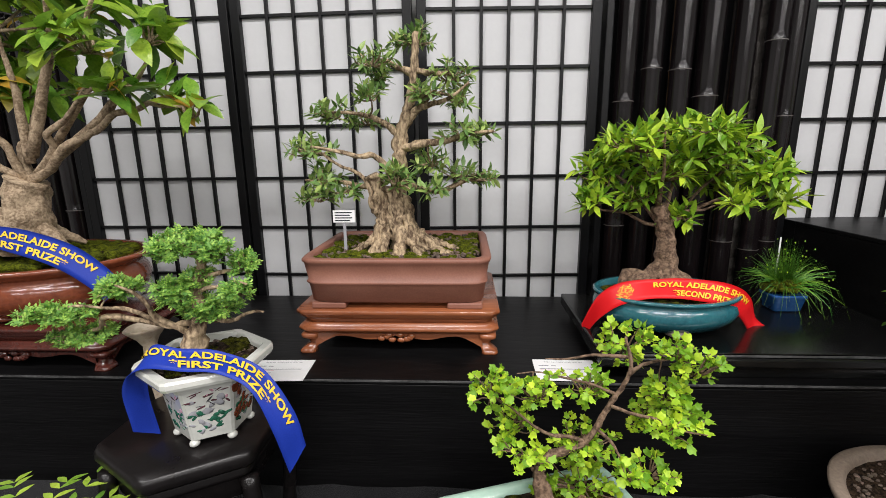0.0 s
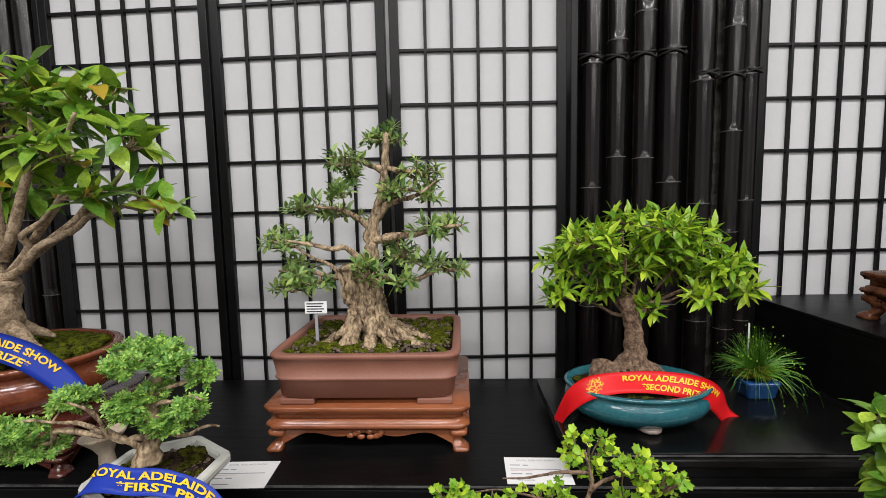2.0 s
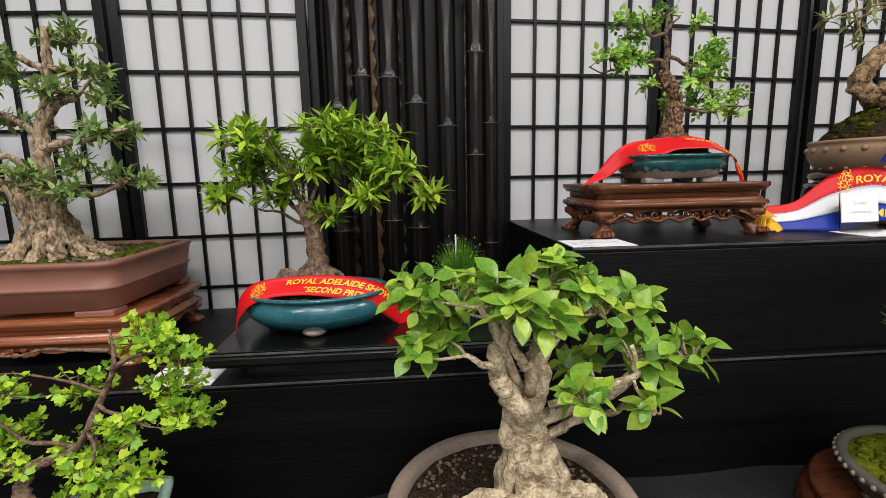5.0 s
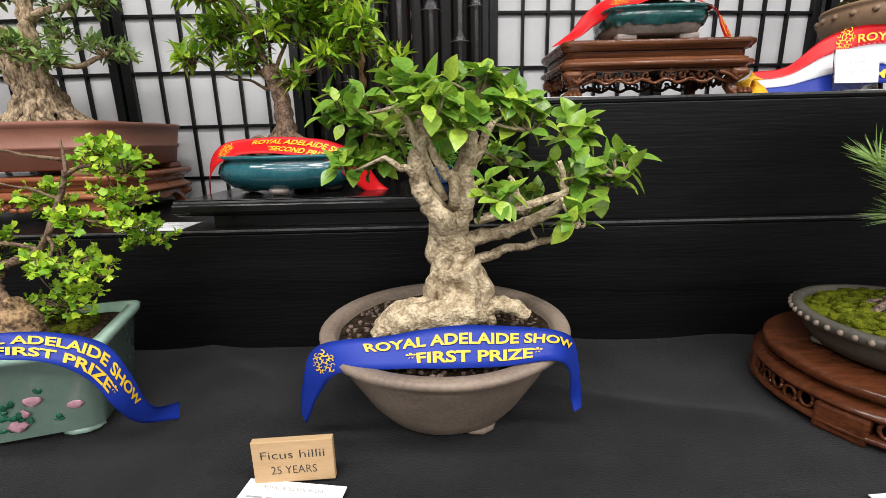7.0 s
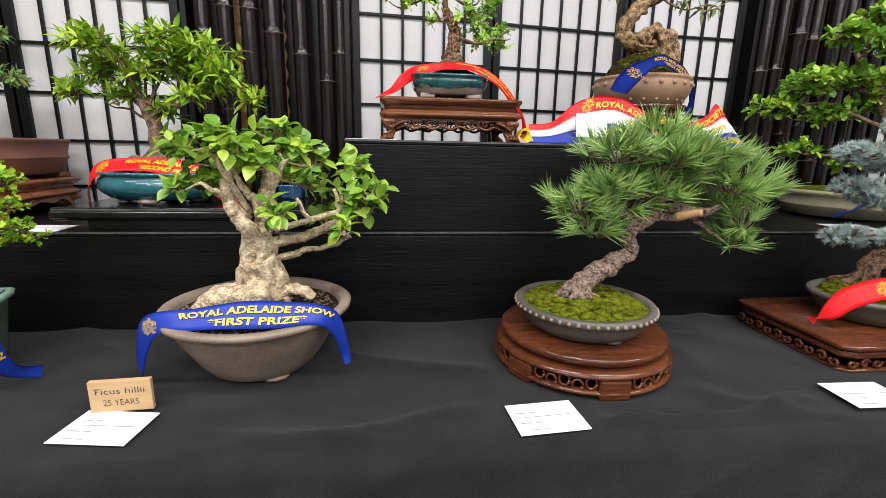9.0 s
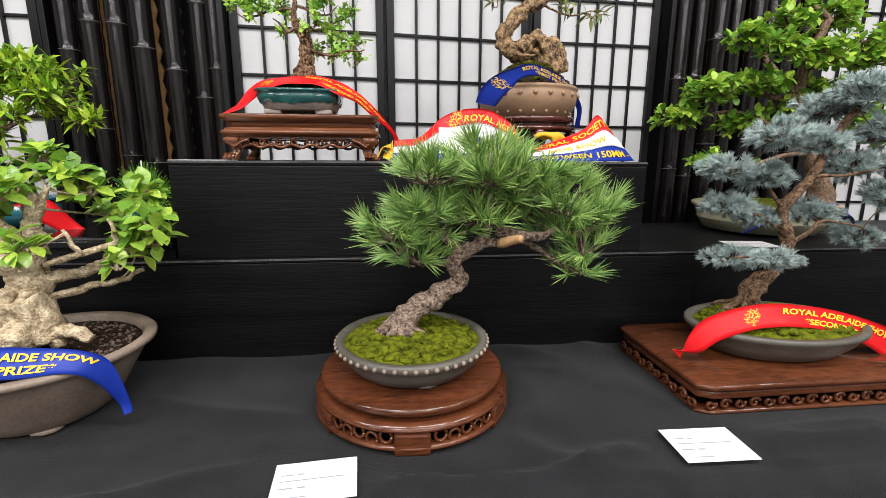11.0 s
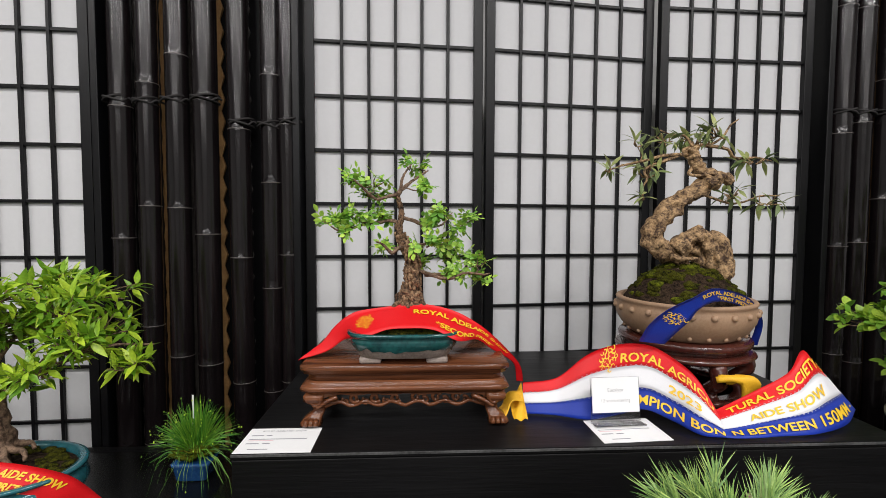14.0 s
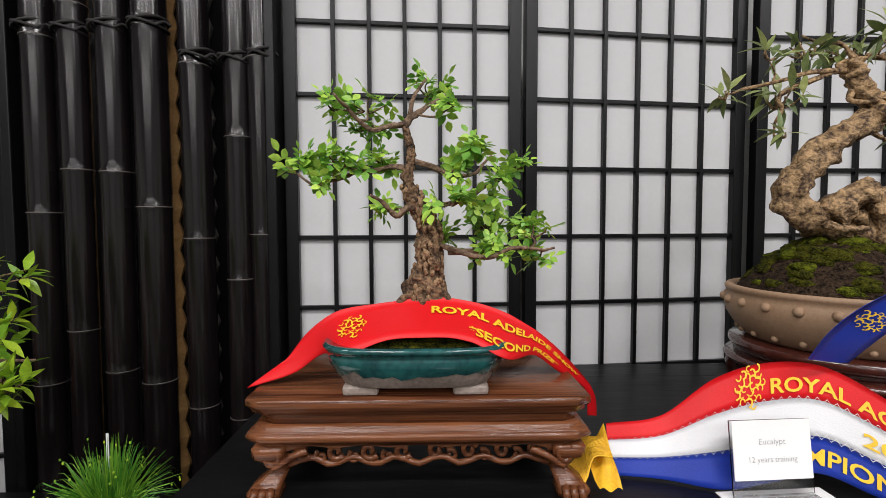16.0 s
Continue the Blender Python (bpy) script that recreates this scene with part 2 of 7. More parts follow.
def part(name, bm, mat, parent, label="", smooth=False):
    me = bpy.data.meshes.new(name)
    bm.to_mesh(me)
    bm.free()
    me.materials.append(mat)
    if smooth:
        me.polygons.foreach_set("use_smooth", [True] * len(me.polygons))
    ob = new(name, me)
    if parent:
        ob.parent = parent
    if label:
        ob["label"] = label
    return ob


def thing(name, m, label, category, group="", kind=""):
    e = new(name)
    e.empty_display_size = 0.05
    e.matrix_basis = m
    return tagged(e, label, category, group, kind)


def box_bm(x0, x1, y0, y1, z0, z1, bevel=0.002, bm=None):
    bm = bm or bmesh.new()
    r = bmesh.ops.create_cube(bm, size=1.0)
    bmesh.ops.transform(bm, verts=r["verts"], matrix=Matrix.Translation(((x0 + x1) / 2, (y0 + y1) / 2, (z0 + z1) / 2)) @ Matrix.Diagonal((x1 - x0, y1 - y0, z1 - z0, 1)))
    if bevel:
        edges = {e for v in r["verts"] for e in v.link_edges}
        bmesh.ops.bevel(bm, geom=list(edges), offset=bevel, segments=2, affect="EDGES", profile=0.5)
    return bm


def ring_shape(kind, n=48, corner=0.25):
    """Unit outline in x and y: 'round', 'rect' with rounded corners, or 'hex'."""
    pts = []
    for i in range(n):
        a = 2 * math.pi * (i + 0.5) / n
        c, s = math.cos(a), math.sin(a)
        if kind == "round":
            pts.append((c, s))
        elif kind == "rect":
            p = 2 / corner
            r = (abs(c) ** p + abs(s) ** p) ** (-1 / p)
            pts.append((c * r, s * r))
        else:
            k = math.radians(60)
            d = ((a + k / 2) % k) - k / 2
            r = math.cos(k / 2) / math.cos(d)
            pts.append((c * r, s * r))
    return pts


def loft(levels, shape, close_bottom=True, close_top=False, wobble=0.0, seed=0):
    """Rings (half width, half depth, z) joined into one skin."""
    n = len(shape)
    V, F = [], []
    for k, (hx, hy, z) in enumerate(levels):
        for i, (x, y) in enumerate(shape):
            w = 1 + wobble * noise.noise((x * 2 + seed, y * 2, z * 20)) if wobble else 1
            V.append((x * hx * w, y * hy * w, z))
    for k in range(len(levels) - 1):
        for i in range(n):
            j = (i + 1) % n
            F.append((k * n + i, k * n + j, (k + 1) * n + j, (k + 1) * n + i))
    if close_bottom:
        F.append(tuple(range(n - 1, -1, -1)))
    if close_top:
        F.append(tuple(range((len(levels) - 1) * n, len(levels) * n)))
    return V, F


def catmull(pts, per=6):
    P = [Vector(p) for p in pts]
    P = [P[0] * 2 - P[1]] + P + [P[-1] * 2 - P[-2]]
    out = []
    for i in range(1, len(P) - 2):
        a, b, c, d = P[i - 1], P[i], P[i + 1], P[i + 2]
        for k in range(per):
            t = k / per
            out.append(0.5 * ((2 * b) + (c - a) * t + (2 * a - 5 * b + 4 * c - d) * t * t + (3 * b - a - 3 * c + d) * t ** 3))
    out.append(P[-2])
    return out


class Skin:
    """Collects tubes, leaves and blobs into one mesh."""

    def __init__(self):
        self.v, self.f = [], []

    def tube(self, pts, r0, r1, sides=7, rough=0.0, seed=0.0, smooth_per=4, power=1.0, flare=0.0, lobes=0, gnarl=0.0):
        path = catmull(pts, smooth_per) if len(pts) > 2 else [Vector(p) for p in pts]
        n = len(path)
        base = len(self.v)
        up = Vector((0.3, 0.9, 0.2)).normalized()
        for i, p in enumerate(path):
            d = (path[min(i + 1, n - 1)] - path[max(i - 1, 0)]).normalized()
            a = d.cross(up)
            if a.length < 1e-3:
                a = d.cross(Vector((1, 0, 0)))
            a.normalize()
            b = d.cross(a)
            t = i / max(1, n - 1)
            r = r0 + (r1 - r0) * t ** power
            if flare:
                r *= 1 + flare * (1 - t) ** 5
            for k in range(sides):
                an = 2 * math.pi * k / sides
                q = a * math.cos(an) + b * math.sin(an)
                rr = r
                if rough:
                    rr *= 1 + rough * noise.noise((p + q * r) * (0.9 / max(r, 0.004)) + Vector((seed, 0, 0)))
                if lobes:
                    rr *= 1 + 0.16 * (1 - t) ** 1.5 * math.sin(lobes * an + seed + 2 * t)
                if gnarl:
                    w = Vector((math.cos(an) * 2.1, math.sin(an) * 2.1, i * 0.16 + seed))
                    rr *= 1 + gnarl * (noise.noise(w) + 0.6 * noise.noise(Vector((w.x * 2.4, w.y * 2.4, w.z * 1.2))) + 0.16 * noise.noise((p + q * r) * 110))
                self.v.append(p + q * rr)
        for i in range(n - 1):
            for k in range(sides):
                j = (k + 1) % sides
                self.f.append((base + i * sides + k, base + i * sides + j, base + (i + 1) * sides + j, base + (i + 1) * sides + k))
        self.f.append(tuple(base + (n - 1) * sides + k for k in range(sides)))
        self.f.append(tuple(base + k for k in range(sides - 1, -1, -1)))
        return path

    def put(self, V, F, m=None):
        base = len(self.v)
        self.v.extend((m @ Vector(v)) if m is not None else Vector(v) for v in V)
        self.f.extend(tuple(base + i for i in f) for f in F)

    def blob(self, c, r, seed=0, n=7, bump=0.35, freq=1.3):
        V, F = [], []
        rows, cols = n, 2 * n
        for i in range(rows + 1):
            th = math.pi * i / rows
            for j in range(cols):
                ph = 2 * math.pi * j / cols
                d = Vector((math.sin(th) * math.cos(ph), math.sin(th) * math.sin(ph), math.cos(th)))
                k = 1 + bump * noise.noise(d * freq + Vector((seed * 3.1, seed, 0)))
                V.append((c[0] + d.x * r[0] * k, c[1] + d.y * r[1] * k, c[2] + d.z * r[2] * k))
        for i in range(rows):
            for j in range(cols):
                F.append((i * cols + j, (i + 1) * cols + j, (i + 1) * cols + (j + 1) % cols, i * cols + (j + 1) % cols))
        self.put(V, F)

    def make(self, name, mat, parent=None, label="", smooth=True):
        return mesh(name, self.v, self.f, mat, parent, label, smooth)


# ---- hall ----
def slab(name, x0, x1, y0, y1, z0, z1, mat, label, category, bevel=0.0, kind="structure"):
    ob = part(name, box_bm(x0, x1, y0, y1, z0, z1, bevel), mat, None)
    return tagged(ob, label, category, kind=kind)


slab("floor", -4.2, 6.2, -11.2, 2.2, -0.1, 0.0, M["hall_floor"], "dark grey carpeted exhibition hall floor", "floor")
slab("ceiling", -4.2, 6.2, -11.2, 2.2, 3.6, 3.7, M["hall_ceiling"], "pale grey exhibition hall ceiling", "ceiling")
slab("wall_north", -4.0, 6.0, 1.9, 2.0, 0.0, 3.6, M["hall_wall"], "plain grey hall wall behind the screens", "wall")
slab("wall_south", -4.0, 6.0, -11.1, -11.0, 0.0, 3.6, M["hall_wall"], "plain grey hall wall", "wall")
slab("wall_west", -4.1, -4.0, -11.1, 2.0, 0.0, 3.6, M["hall_wall"], "plain grey hall wall", "wall")
slab("wall_east", 6.0, 6.1, -11.1, 2.0, 0.0, 3.6, M["hall_wall"], "plain grey hall wall", "wall")

for ix in range(4):
    for y in (-0.8, -2.7, -6.0, -9.0):
        x = -1.5 + 1.75 * ix
        e = thing("ceiling_light", pose(x, y, 3.6), "white rectangular fluorescent ceiling light, switched on", "ceiling light", "hall lights")
        part("housing", box_bm(-0.64, 0.64, -0.16, 0.16, -0.06, -0.0, 0.005), M["lamp_case"], e)
        ld = bpy.data.lights.new("tube_light", "AREA")
        ld.shape, ld.size, ld.size_y, ld.energy, ld.color = "RECTANGLE", 1.2, 0.28, LAMP_W, (1.0, 0.972, 0.960)
        lo = new("tube_light", ld)
        lo.parent = e
        lo.matrix_basis = pose(0, 0, -0.07)


# ---- screens ----
ROW0, ROWH = 1.781, 0.126
BARS_Z = [ROW0 + ROWH * k for k in range(-12, 6)]
Z_TOP, Z_LOW = 2.46, 0.16


def shoji(x0, y0, x1, y1):
    w = math.hypot(x1 - x0, y1 - y0)
    e = thing("shoji_panel", pose(x0, y0, 0, 0, 0, math.degrees(math.atan2(y1 - y0, x1 - x0))), "white paper shoji screen panel with black wooden lattice", "screen panel", "folding screen panels")
    st = 0.023
    part("stile", box_bm(0.001, st, -0.010, 0.010, 0.02, Z_TOP, 0.0015), M["lattice"], e)
    part("stile", box_bm(w - st, w - 0.001, -0.010, 0.010, 0.02, Z_TOP, 0.0015), M["lattice"], e)
    part("rail", box_bm(st, w - st, -0.010, 0.010, Z_TOP - 0.03, Z_TOP, 0.0015), M["lattice"], e)
    part("rail", box_bm(st, w - st, -0.010, 0.010, 0.05, Z_LOW, 0.0015), M["lattice"], e)
    part("paper", box_bm(st, w - st, 0.0035, 0.0045, Z_LOW, Z_TOP - 0.03, 0), M["paper"], e, "white rice paper sheet")
    for i in range(1, 6):
        x = st + (w - 2 * st) * i / 6
        part("lattice_bar", box_bm(x - 0.0036, x + 0.0036, -0.006, 0.003, Z_LOW, Z_TOP - 0.03, 0.0008), M["lattice"], e)
    for z in BARS_Z:
        part("lattice_bar", box_bm(st, w - st, -0.0045, 0.0032, z - 0.0036, z + 0.0036, 0.0008), M["lattice"], e)
    return e


for a in ((-0.935, 1.128, -0.499, 1.116), (-0.495, 1.116, -0.063, 1.102), (-0.054, 1.096, 0.369, 1.116), (0.830, 1.139, 1.252, 1.170), (1.258, 1.170, 1.700, 1.222), (1.708, 1.203, 2.125, 1.216), (2.70, 1.215, 3.125, 1.200), (3.13, 1.20, 3.55, 1.22)):
    shoji(*a)

rng = random.Random(4)


def bamboo_pole(x, y, r, seed, rope_z, first=None, step=None):
    rg = random.Random(seed)
    e = thing("bamboo_pole", pose(x, y, 0.0), "upright black bamboo pole with pale node rings", "bamboo pole", "bamboo fence poles")
    z, levels, nodes = 0.0, [], []
    z = first % step if first else rg.uniform(0.05, 0.25)
    levels.append((r, r, 0.0))
    while z < 2.40:
        levels += [(r * 0.99, r * 0.99, z - 0.015), (r * 1.015, r * 1.015, z - 0.004), (r * 1.03, r * 1.03, z), (r * 0.985, r * 0.985, z + 0.003), (r, r, z + 0.02)]
        nodes.append(z)
        z += step or rg.uniform(0.26, 0.33)
    levels.append((r, r, 2.46))
    V, F = loft(levels, ring_shape("round", 18), True, True)
    lean = rg.uniform(-0.004, 0.004)
    V = [(v[0] + lean * v[2], v[1], v[2]) for v in V]
    mesh("culm", V, F, M["bamboo"], e)
    for z in nodes:
        V, F = loft([(r * 1.02, r * 1.02, z - 0.0011), (r * 1.05, r * 1.05, z), (r * 1.02, r * 1.02, z + 0.0011)], ring_shape("round", 18), False)
        V = [(v[0] + lean * v[2], v[1], v[2]) for v in V]
        mesh("node_ring", V, F, M["bamboo_node"], e)
    s = Skin()
    for k in range(2):
        pts = [((r * 1.10) * math.cos(a), (r * 1.10) * math.sin(a) - 0.001, rope_z + (0.007 if k else -0.007) * math.cos(a) + 0.003 * k) for a in [2 * math.pi * i / 14 for i in range(15)]]
        s.tube(pts, 0.0026, 0.0026, 5, smooth_per=2)
    s.tube([(r * 0.9, -r * 0.8, rope_z - 0.006), (r * 1.15, -r * 0.3, rope_z + 0.004), (r * 1.4, 0, rope_z)], 0.0026, 0.0026, 5)
    s.make("cord_lashing", M["cord"], e)
    return e


def bamboo_fence(x0, x1, y, n, seed, ropes, poles=()):
    for x, r, first, step, rope in poles:
        bamboo_pole(x, y, r, seed + int(x * 100), rope, first, step)
    for i in range(0 if poles else n):
        t = (i + 0.5) / n
        bamboo_pole(x0 + (x1 - x0) * t + rng.uniform(-0.003, 0.003), y + rng.uniform(-0.006, 0.006), (x1 - x0) / n * rng.uniform(0.37, 0.44), seed + i, ropes[0] if t < 0.55 else ropes[1])
    # woven backing strips seen in the gaps
    e = thing("woven_backing", pose((x0 + x1) / 2, y + 0.034, 0), "tan woven bamboo backing strips behind black poles", "fence backing")
    for i in range(1, n):
        xx = (x1 - x0) * (i / n - 0.5)
        V, F = [], []
        for k in range(82):
            z = 0.3 + 0.026 * k
            w0, w1 = (0.012, 0.012) if k % 2 else (0.012, 0.003)
            V += [(xx - w0, 0.002 - 0.004 * (k % 2), z), (xx + w1, 0.002 - 0.004 * (k % 2), z + 0.010), (xx - w0, 0.006, z), (xx + w1, 0.006, z + 0.010)]
        for k in range(81):
            b = 4 * k
            F += [(b, b + 1, b + 5, b + 4), (b + 3, b + 2, b + 6, b + 7), (b + 1, b + 3, b + 7, b + 5), (b + 2, b, b + 4, b + 6)]
        mesh("woven_strip", V, F, M["tan_bamboo"] if i in (2, 4) else M["bamboo_node"], e, smooth=False)
    part("back_board", box_bm((x0 - x1) / 2 - 0.005, (x1 - x0) / 2 + 0.005, 0.012, 0.024, 0.02, 2.46, 0), M["lattice"], e, "black backing board")
    for s_ in (-1, 1):
        xe = s_ * (x1 - x0) / 2
        part("post", box_bm(min(xe, xe + s_ * 0.016), max(xe, xe + s_ * 0.016), -0.05, 0.02, 0.02, 2.46, 0.002), M["lattice"], e)


bamboo_fence(0.392, 0.812, 1.112, 7, 20, (1.885, 1.82), (
    (0.424, 0.0235, 1.573, 0.292, 1.880), (0.486, 0.0225, 1.645, 0.272, 1.876), (0.549, 0.0245, 1.641, 0.338, 1.880), (0.616, 0.0265, 1.582, 0.298, 1.884),
    (0.696, 0.0240, 1.529, 0.289, 1.832), (0.757, 0.0220, 1.699, 0.240, 1.828), (0.803, 0.0195, 1.535, 0.295, 1.836)))
bamboo_fence(-1.42, -0.955, 1.140, 8, 60, (1.80, 1.80))
bamboo_fence(2.165, 2.665, 1.200, 8, 90, (1.90, 1.90))

# ---- tiers and table ----
def edged_box(name, x0, x1, y0, y1, z0, z1, label):
    e = thing(name, pose(0, 0, 0), label, "display plinth", kind="structure")
    part("plinth_body", box_bm(x0, x1, y0, y1, z0, z1 - 0.0095, 0.0015), M["tier"], e)
    part("plinth_top", box_bm(x0 - 0.001, x1 + 0.001, y0 - 0.0012, y1, z1 - 0.009, z1, 0.0018), M["tier"], e)
    # thin pale strip: the front edge's highlight, put in as colour
    part("worn_edge", box_bm(x0, x1, y0 - 0.0026, y0 - 0.0014, z1 - 0.0042, z1 - 0.0006, 0.0003), M["tier_edge"], e, "paler front edge strip, highlight put in as colour")
    return e


edged_box("display_step_1", -1.80, 1.935, 0.655, 1.075, 0.70, TIER, "black painted plywood display step behind the table")
edged_box("display_step_2", 1.940, 3.60, 0.668, 1.10, 0.70, TIER - 0.002, "black painted plywood display step behind the table")
edged_box("display_box", 0.846, 1.810, 0.668, 1.085, TIER, BOX, "black painted plywood plinth on the step")
e = thing("display_box_back", pose(0, 0, 0), "narrow black ledge joining plinth and screen", "display plinth", kind="structure")
part("ledge", box_bm(0.848, 1.808, 1.086, 1.155, TIER - 0.3, BOX - 0.001, 0.001), M["tier"], e)
part("ledge", box_bm(-1.80, 0.845, 1.0755, 1.090, TIER - 0.3, TIER - 0.001, 0.001), M["tier"], e)

e = thing("lacquer_tray", pose(0, 0, TIER), "glossy black lacquered display tray on the step", "tray")
part("tray_top", box_bm(0.275, 0.838, 0.664, 0.975, 0.021, 0.045, 0.003), M["lacquer"], e)
part("tray_lip", box_bm(0.275, 0.838, 0.664, 0.672, 0.0455, 0.0475, 0.0008), M["lacquer"], e)
part("tray_moulding", box_bm(0.272, 0.838, 0.657, 0.6635, 0.026, 0.041, 0.0030), M["lacquer"], e, "rounded glossy front moulding")
# the tray's edge highlight, drawn as a paler strip
part("tray_edge", box_bm(0.274, 0.838, 0.6622, 0.6634, 0.0418, 0.0452, 0.0003), M["tier_edge"], e, "paler front edge strip, highlight put in as colour")
part("tray_base", box_bm(0.330, 0.838, 0.675, 0.96, 0.0, 0.0205, 0.001), M["lacquer"], e)


def cloth():
    V, F = [], []
    xs = np.linspace(-1.9, 3.6, 441)
    ys = np.linspace(0.70, 0.235, 56)
    bend = np.linspace(0.08, 1.0, 12)
    drop = np.linspace(0.012, 0.83, 48)
    cols = len(ys) + len(bend) + len(drop)
    for x in xs:
        for k in range(cols):
            lean = noise.noise((x * 0.8, 0.3, 5))
            if k < len(ys):
                y = float(ys[k])
                clear = min([1.0] + [max(0.0, (math.hypot(x - cx, y - cy) - 0.078) / 0.05) for cx, cy in ((0.548, 0.298), (1.165, 0.268), (1.711, 0.279), (0.549, 0.347))])
                open_cloth = clear * min(1.0, max(0.0, (math.hypot(x - 1.298, y - 0.465) - 0.165) / 0.05), max(0.0, (math.hypot(x - 0.708, y - 0.485) - 0.10) / 0.05), max(0.0, abs(x - 1.985) - 0.24, 0.345 - y) / 0.04)
                front = max(0.0, min(1.0, (0.33 - y) / 0.07)) * clear
                right = max(0.15, min(1.0, (x - 0.6) / 0.6))
                ridge = 1 - abs(noise.noise((x * 2.4 - y * 6.0, y * 9.0 + x * 2.6, 1.7))) * 2.2
                z = TABLE + noise.noise((x * 2.2, y * 3.5, 0)) * 0.002 + front * right * 0.026 * max(0, ridge) ** 2.6 + 0.0022 * front * noise.noise((x * 14, y * 7 + x * 6, 9)) + 0.0085 * open_cloth * max(0.0, 1 - 2.4 * abs(noise.noise((x * 3.6 + y * 4.5, y * 3.0 - x * 1.8, 3.3)))) ** 2
                V.append((x, y, z))
            else:
                if k < len(ys) + len(bend):
                    t = float(bend[k - len(ys)])
                    y0, z0, d = 0.235 - 0.035 * math.sin(t * math.pi / 2), TABLE - 0.030 * (1 - math.cos(t * math.pi / 2)), 0.04 * t
                else:
                    d = float(drop[k - len(ys) - len(bend)])
                    y0, z0, d = 0.200 - 0.02 * min(1, d * 4), TABLE - 0.030 - d, d + 0.04
                g = min(1.0, d / 0.12)
                ph = x * 15 + d * 16 * (1 + lean) + 3.0 * noise.noise((x * 1.7, d * 2.0, 2))
                fold = max(0.0, math.sin(ph)) ** 2 - 0.4
                V.append((x, y0 - g * 0.040 * fold - 0.006 * noise.noise((x * 9, d * 12, 4)) * g, z0))
    n = cols
    for i in range(len(xs) - 1):
        for k in range(cols - 1):
            F.append((i * n + k, i * n + k + 1, (i + 1) * n + k + 1, (i + 1) * n + k))
    ob = mesh("tablecloth", V, F, M["cloth"])
    return tagged(ob, "black cloth draped over the long display table, wrinkled", "tablecloth")


cloth()
e = thing("trestle_table", pose(0, 0, 0), "long trestle table hidden under black cloth", "table")
part("tabletop", box_bm(-1.88, 3.58, 0.245, 0.652, TABLE - 0.034, TABLE - 0.012, 0.002), M["tier"], e)
for x in (-1.7, 0.9, 3.4):
    for y in (0.28, 0.60):
        part("leg", box_bm(x - 0.02, x + 0.02, y - 0.02, y + 0.02, 0, TABLE - 0.034, 0.002), M["tier"], e)
e = thing("step_support", pose(0, 0, 0), "black painted frame holding up the display steps", "support frame", kind="structure")
part("support_panel", box_bm(-1.79, 3.59, 0.70, 1.05, 0.0, 0.6995, 0), M["tier"], e)

# ---- the trees' frames and the ribbons' folds, in metres ----
OLIVE = dict(
    base=(-0.07, 0.88, 1.262),
    trunk=[(-0.066, 0.87, 1.255), (-0.069, 0.87, 1.343), (-0.071, 0.87, 1.423), (-0.066, 0.87, 1.49), (-0.046, 0.87, 1.556), (-0.037, 0.87, 1.62), (-0.033, 0.87, 1.679)],
    limbs=[
        [(-0.071, 0.87, 1.423), (-0.119, 0.861, 1.458), (-0.173, 0.853, 1.464), (-0.232, 0.844, 1.476)],
        [(-0.066, 0.87, 1.49), (-0.119, 0.872, 1.529), (-0.198, 0.874, 1.541)],
        [(-0.096, 0.87, 1.296), (-0.128, 0.867, 1.367), (-0.13, 0.864, 1.396), (-0.159, 0.86, 1.43), (-0.219, 0.857, 1.464)],
        [(-0.129, 0.87, 1.389), (-0.18, 0.875, 1.406), (-0.263, 0.88, 1.411)],
        [(-0.068, 0.87, 1.4), (0.002, 0.876, 1.387), (0.081, 0.882, 1.42)],
        [(-0.059, 0.87, 1.468), (0.025, 0.849, 1.484), (0.109, 0.827, 1.5)],
        [(-0.05, 0.87, 1.534), (0.015, 0.846, 1.554), (0.065, 0.822, 1.583)],
        [(-0.037, 0.87, 1.61), (-0.096, 0.887, 1.634), (-0.144, 0.903, 1.637)],
        [(-0.058, 0.87, 1.512), (-0.007, 0.858, 1.565), (0.036, 0.846, 1.564)],
        [(-0.037, 0.87, 1.615), (0.005, 0.857, 1.605), (0.037, 0.844, 1.6)],
    ],
    pads=[
        (-0.039, 0.925, 1.685, 0.053, 0.026),
        (-0.11, 0.832, 1.627, 0.041, 0.021),
        (0.026, 0.874, 1.604, 0.047, 0.022),
        (-0.198, 0.897, 1.542, 0.048, 0.023),
        (-0.111, 0.828, 1.565, 0.038, 0.017),
        (0.042, 0.872, 1.565, 0.036, 0.018),
        (-0.249, 0.883, 1.474, 0.052, 0.027),
        (0.058, 0.851, 1.498, 0.061, 0.022),
        (-0.231, 0.872, 1.418, 0.063, 0.022),
        (0.059, 0.89, 1.42, 0.064, 0.023),
        (-0.071, 0.824, 1.417, 0.044, 0.025),
        (-0.009, 0.873, 1.447, 0.045, 0.02),
        (-0.139, 0.919, 1.527, 0.047, 0.016),
        (-0.016, 0.834, 1.572, 0.041, 0.017),
        (-0.18, 0.873, 1.395, 0.045, 0.016),
        (-0.246, 0.879, 1.377, 0.045, 0.016),
        (-0.007, 0.831, 1.399, 0.038, 0.015),
        (-0.107, 0.875, 1.603, 0.034, 0.016),
    ])
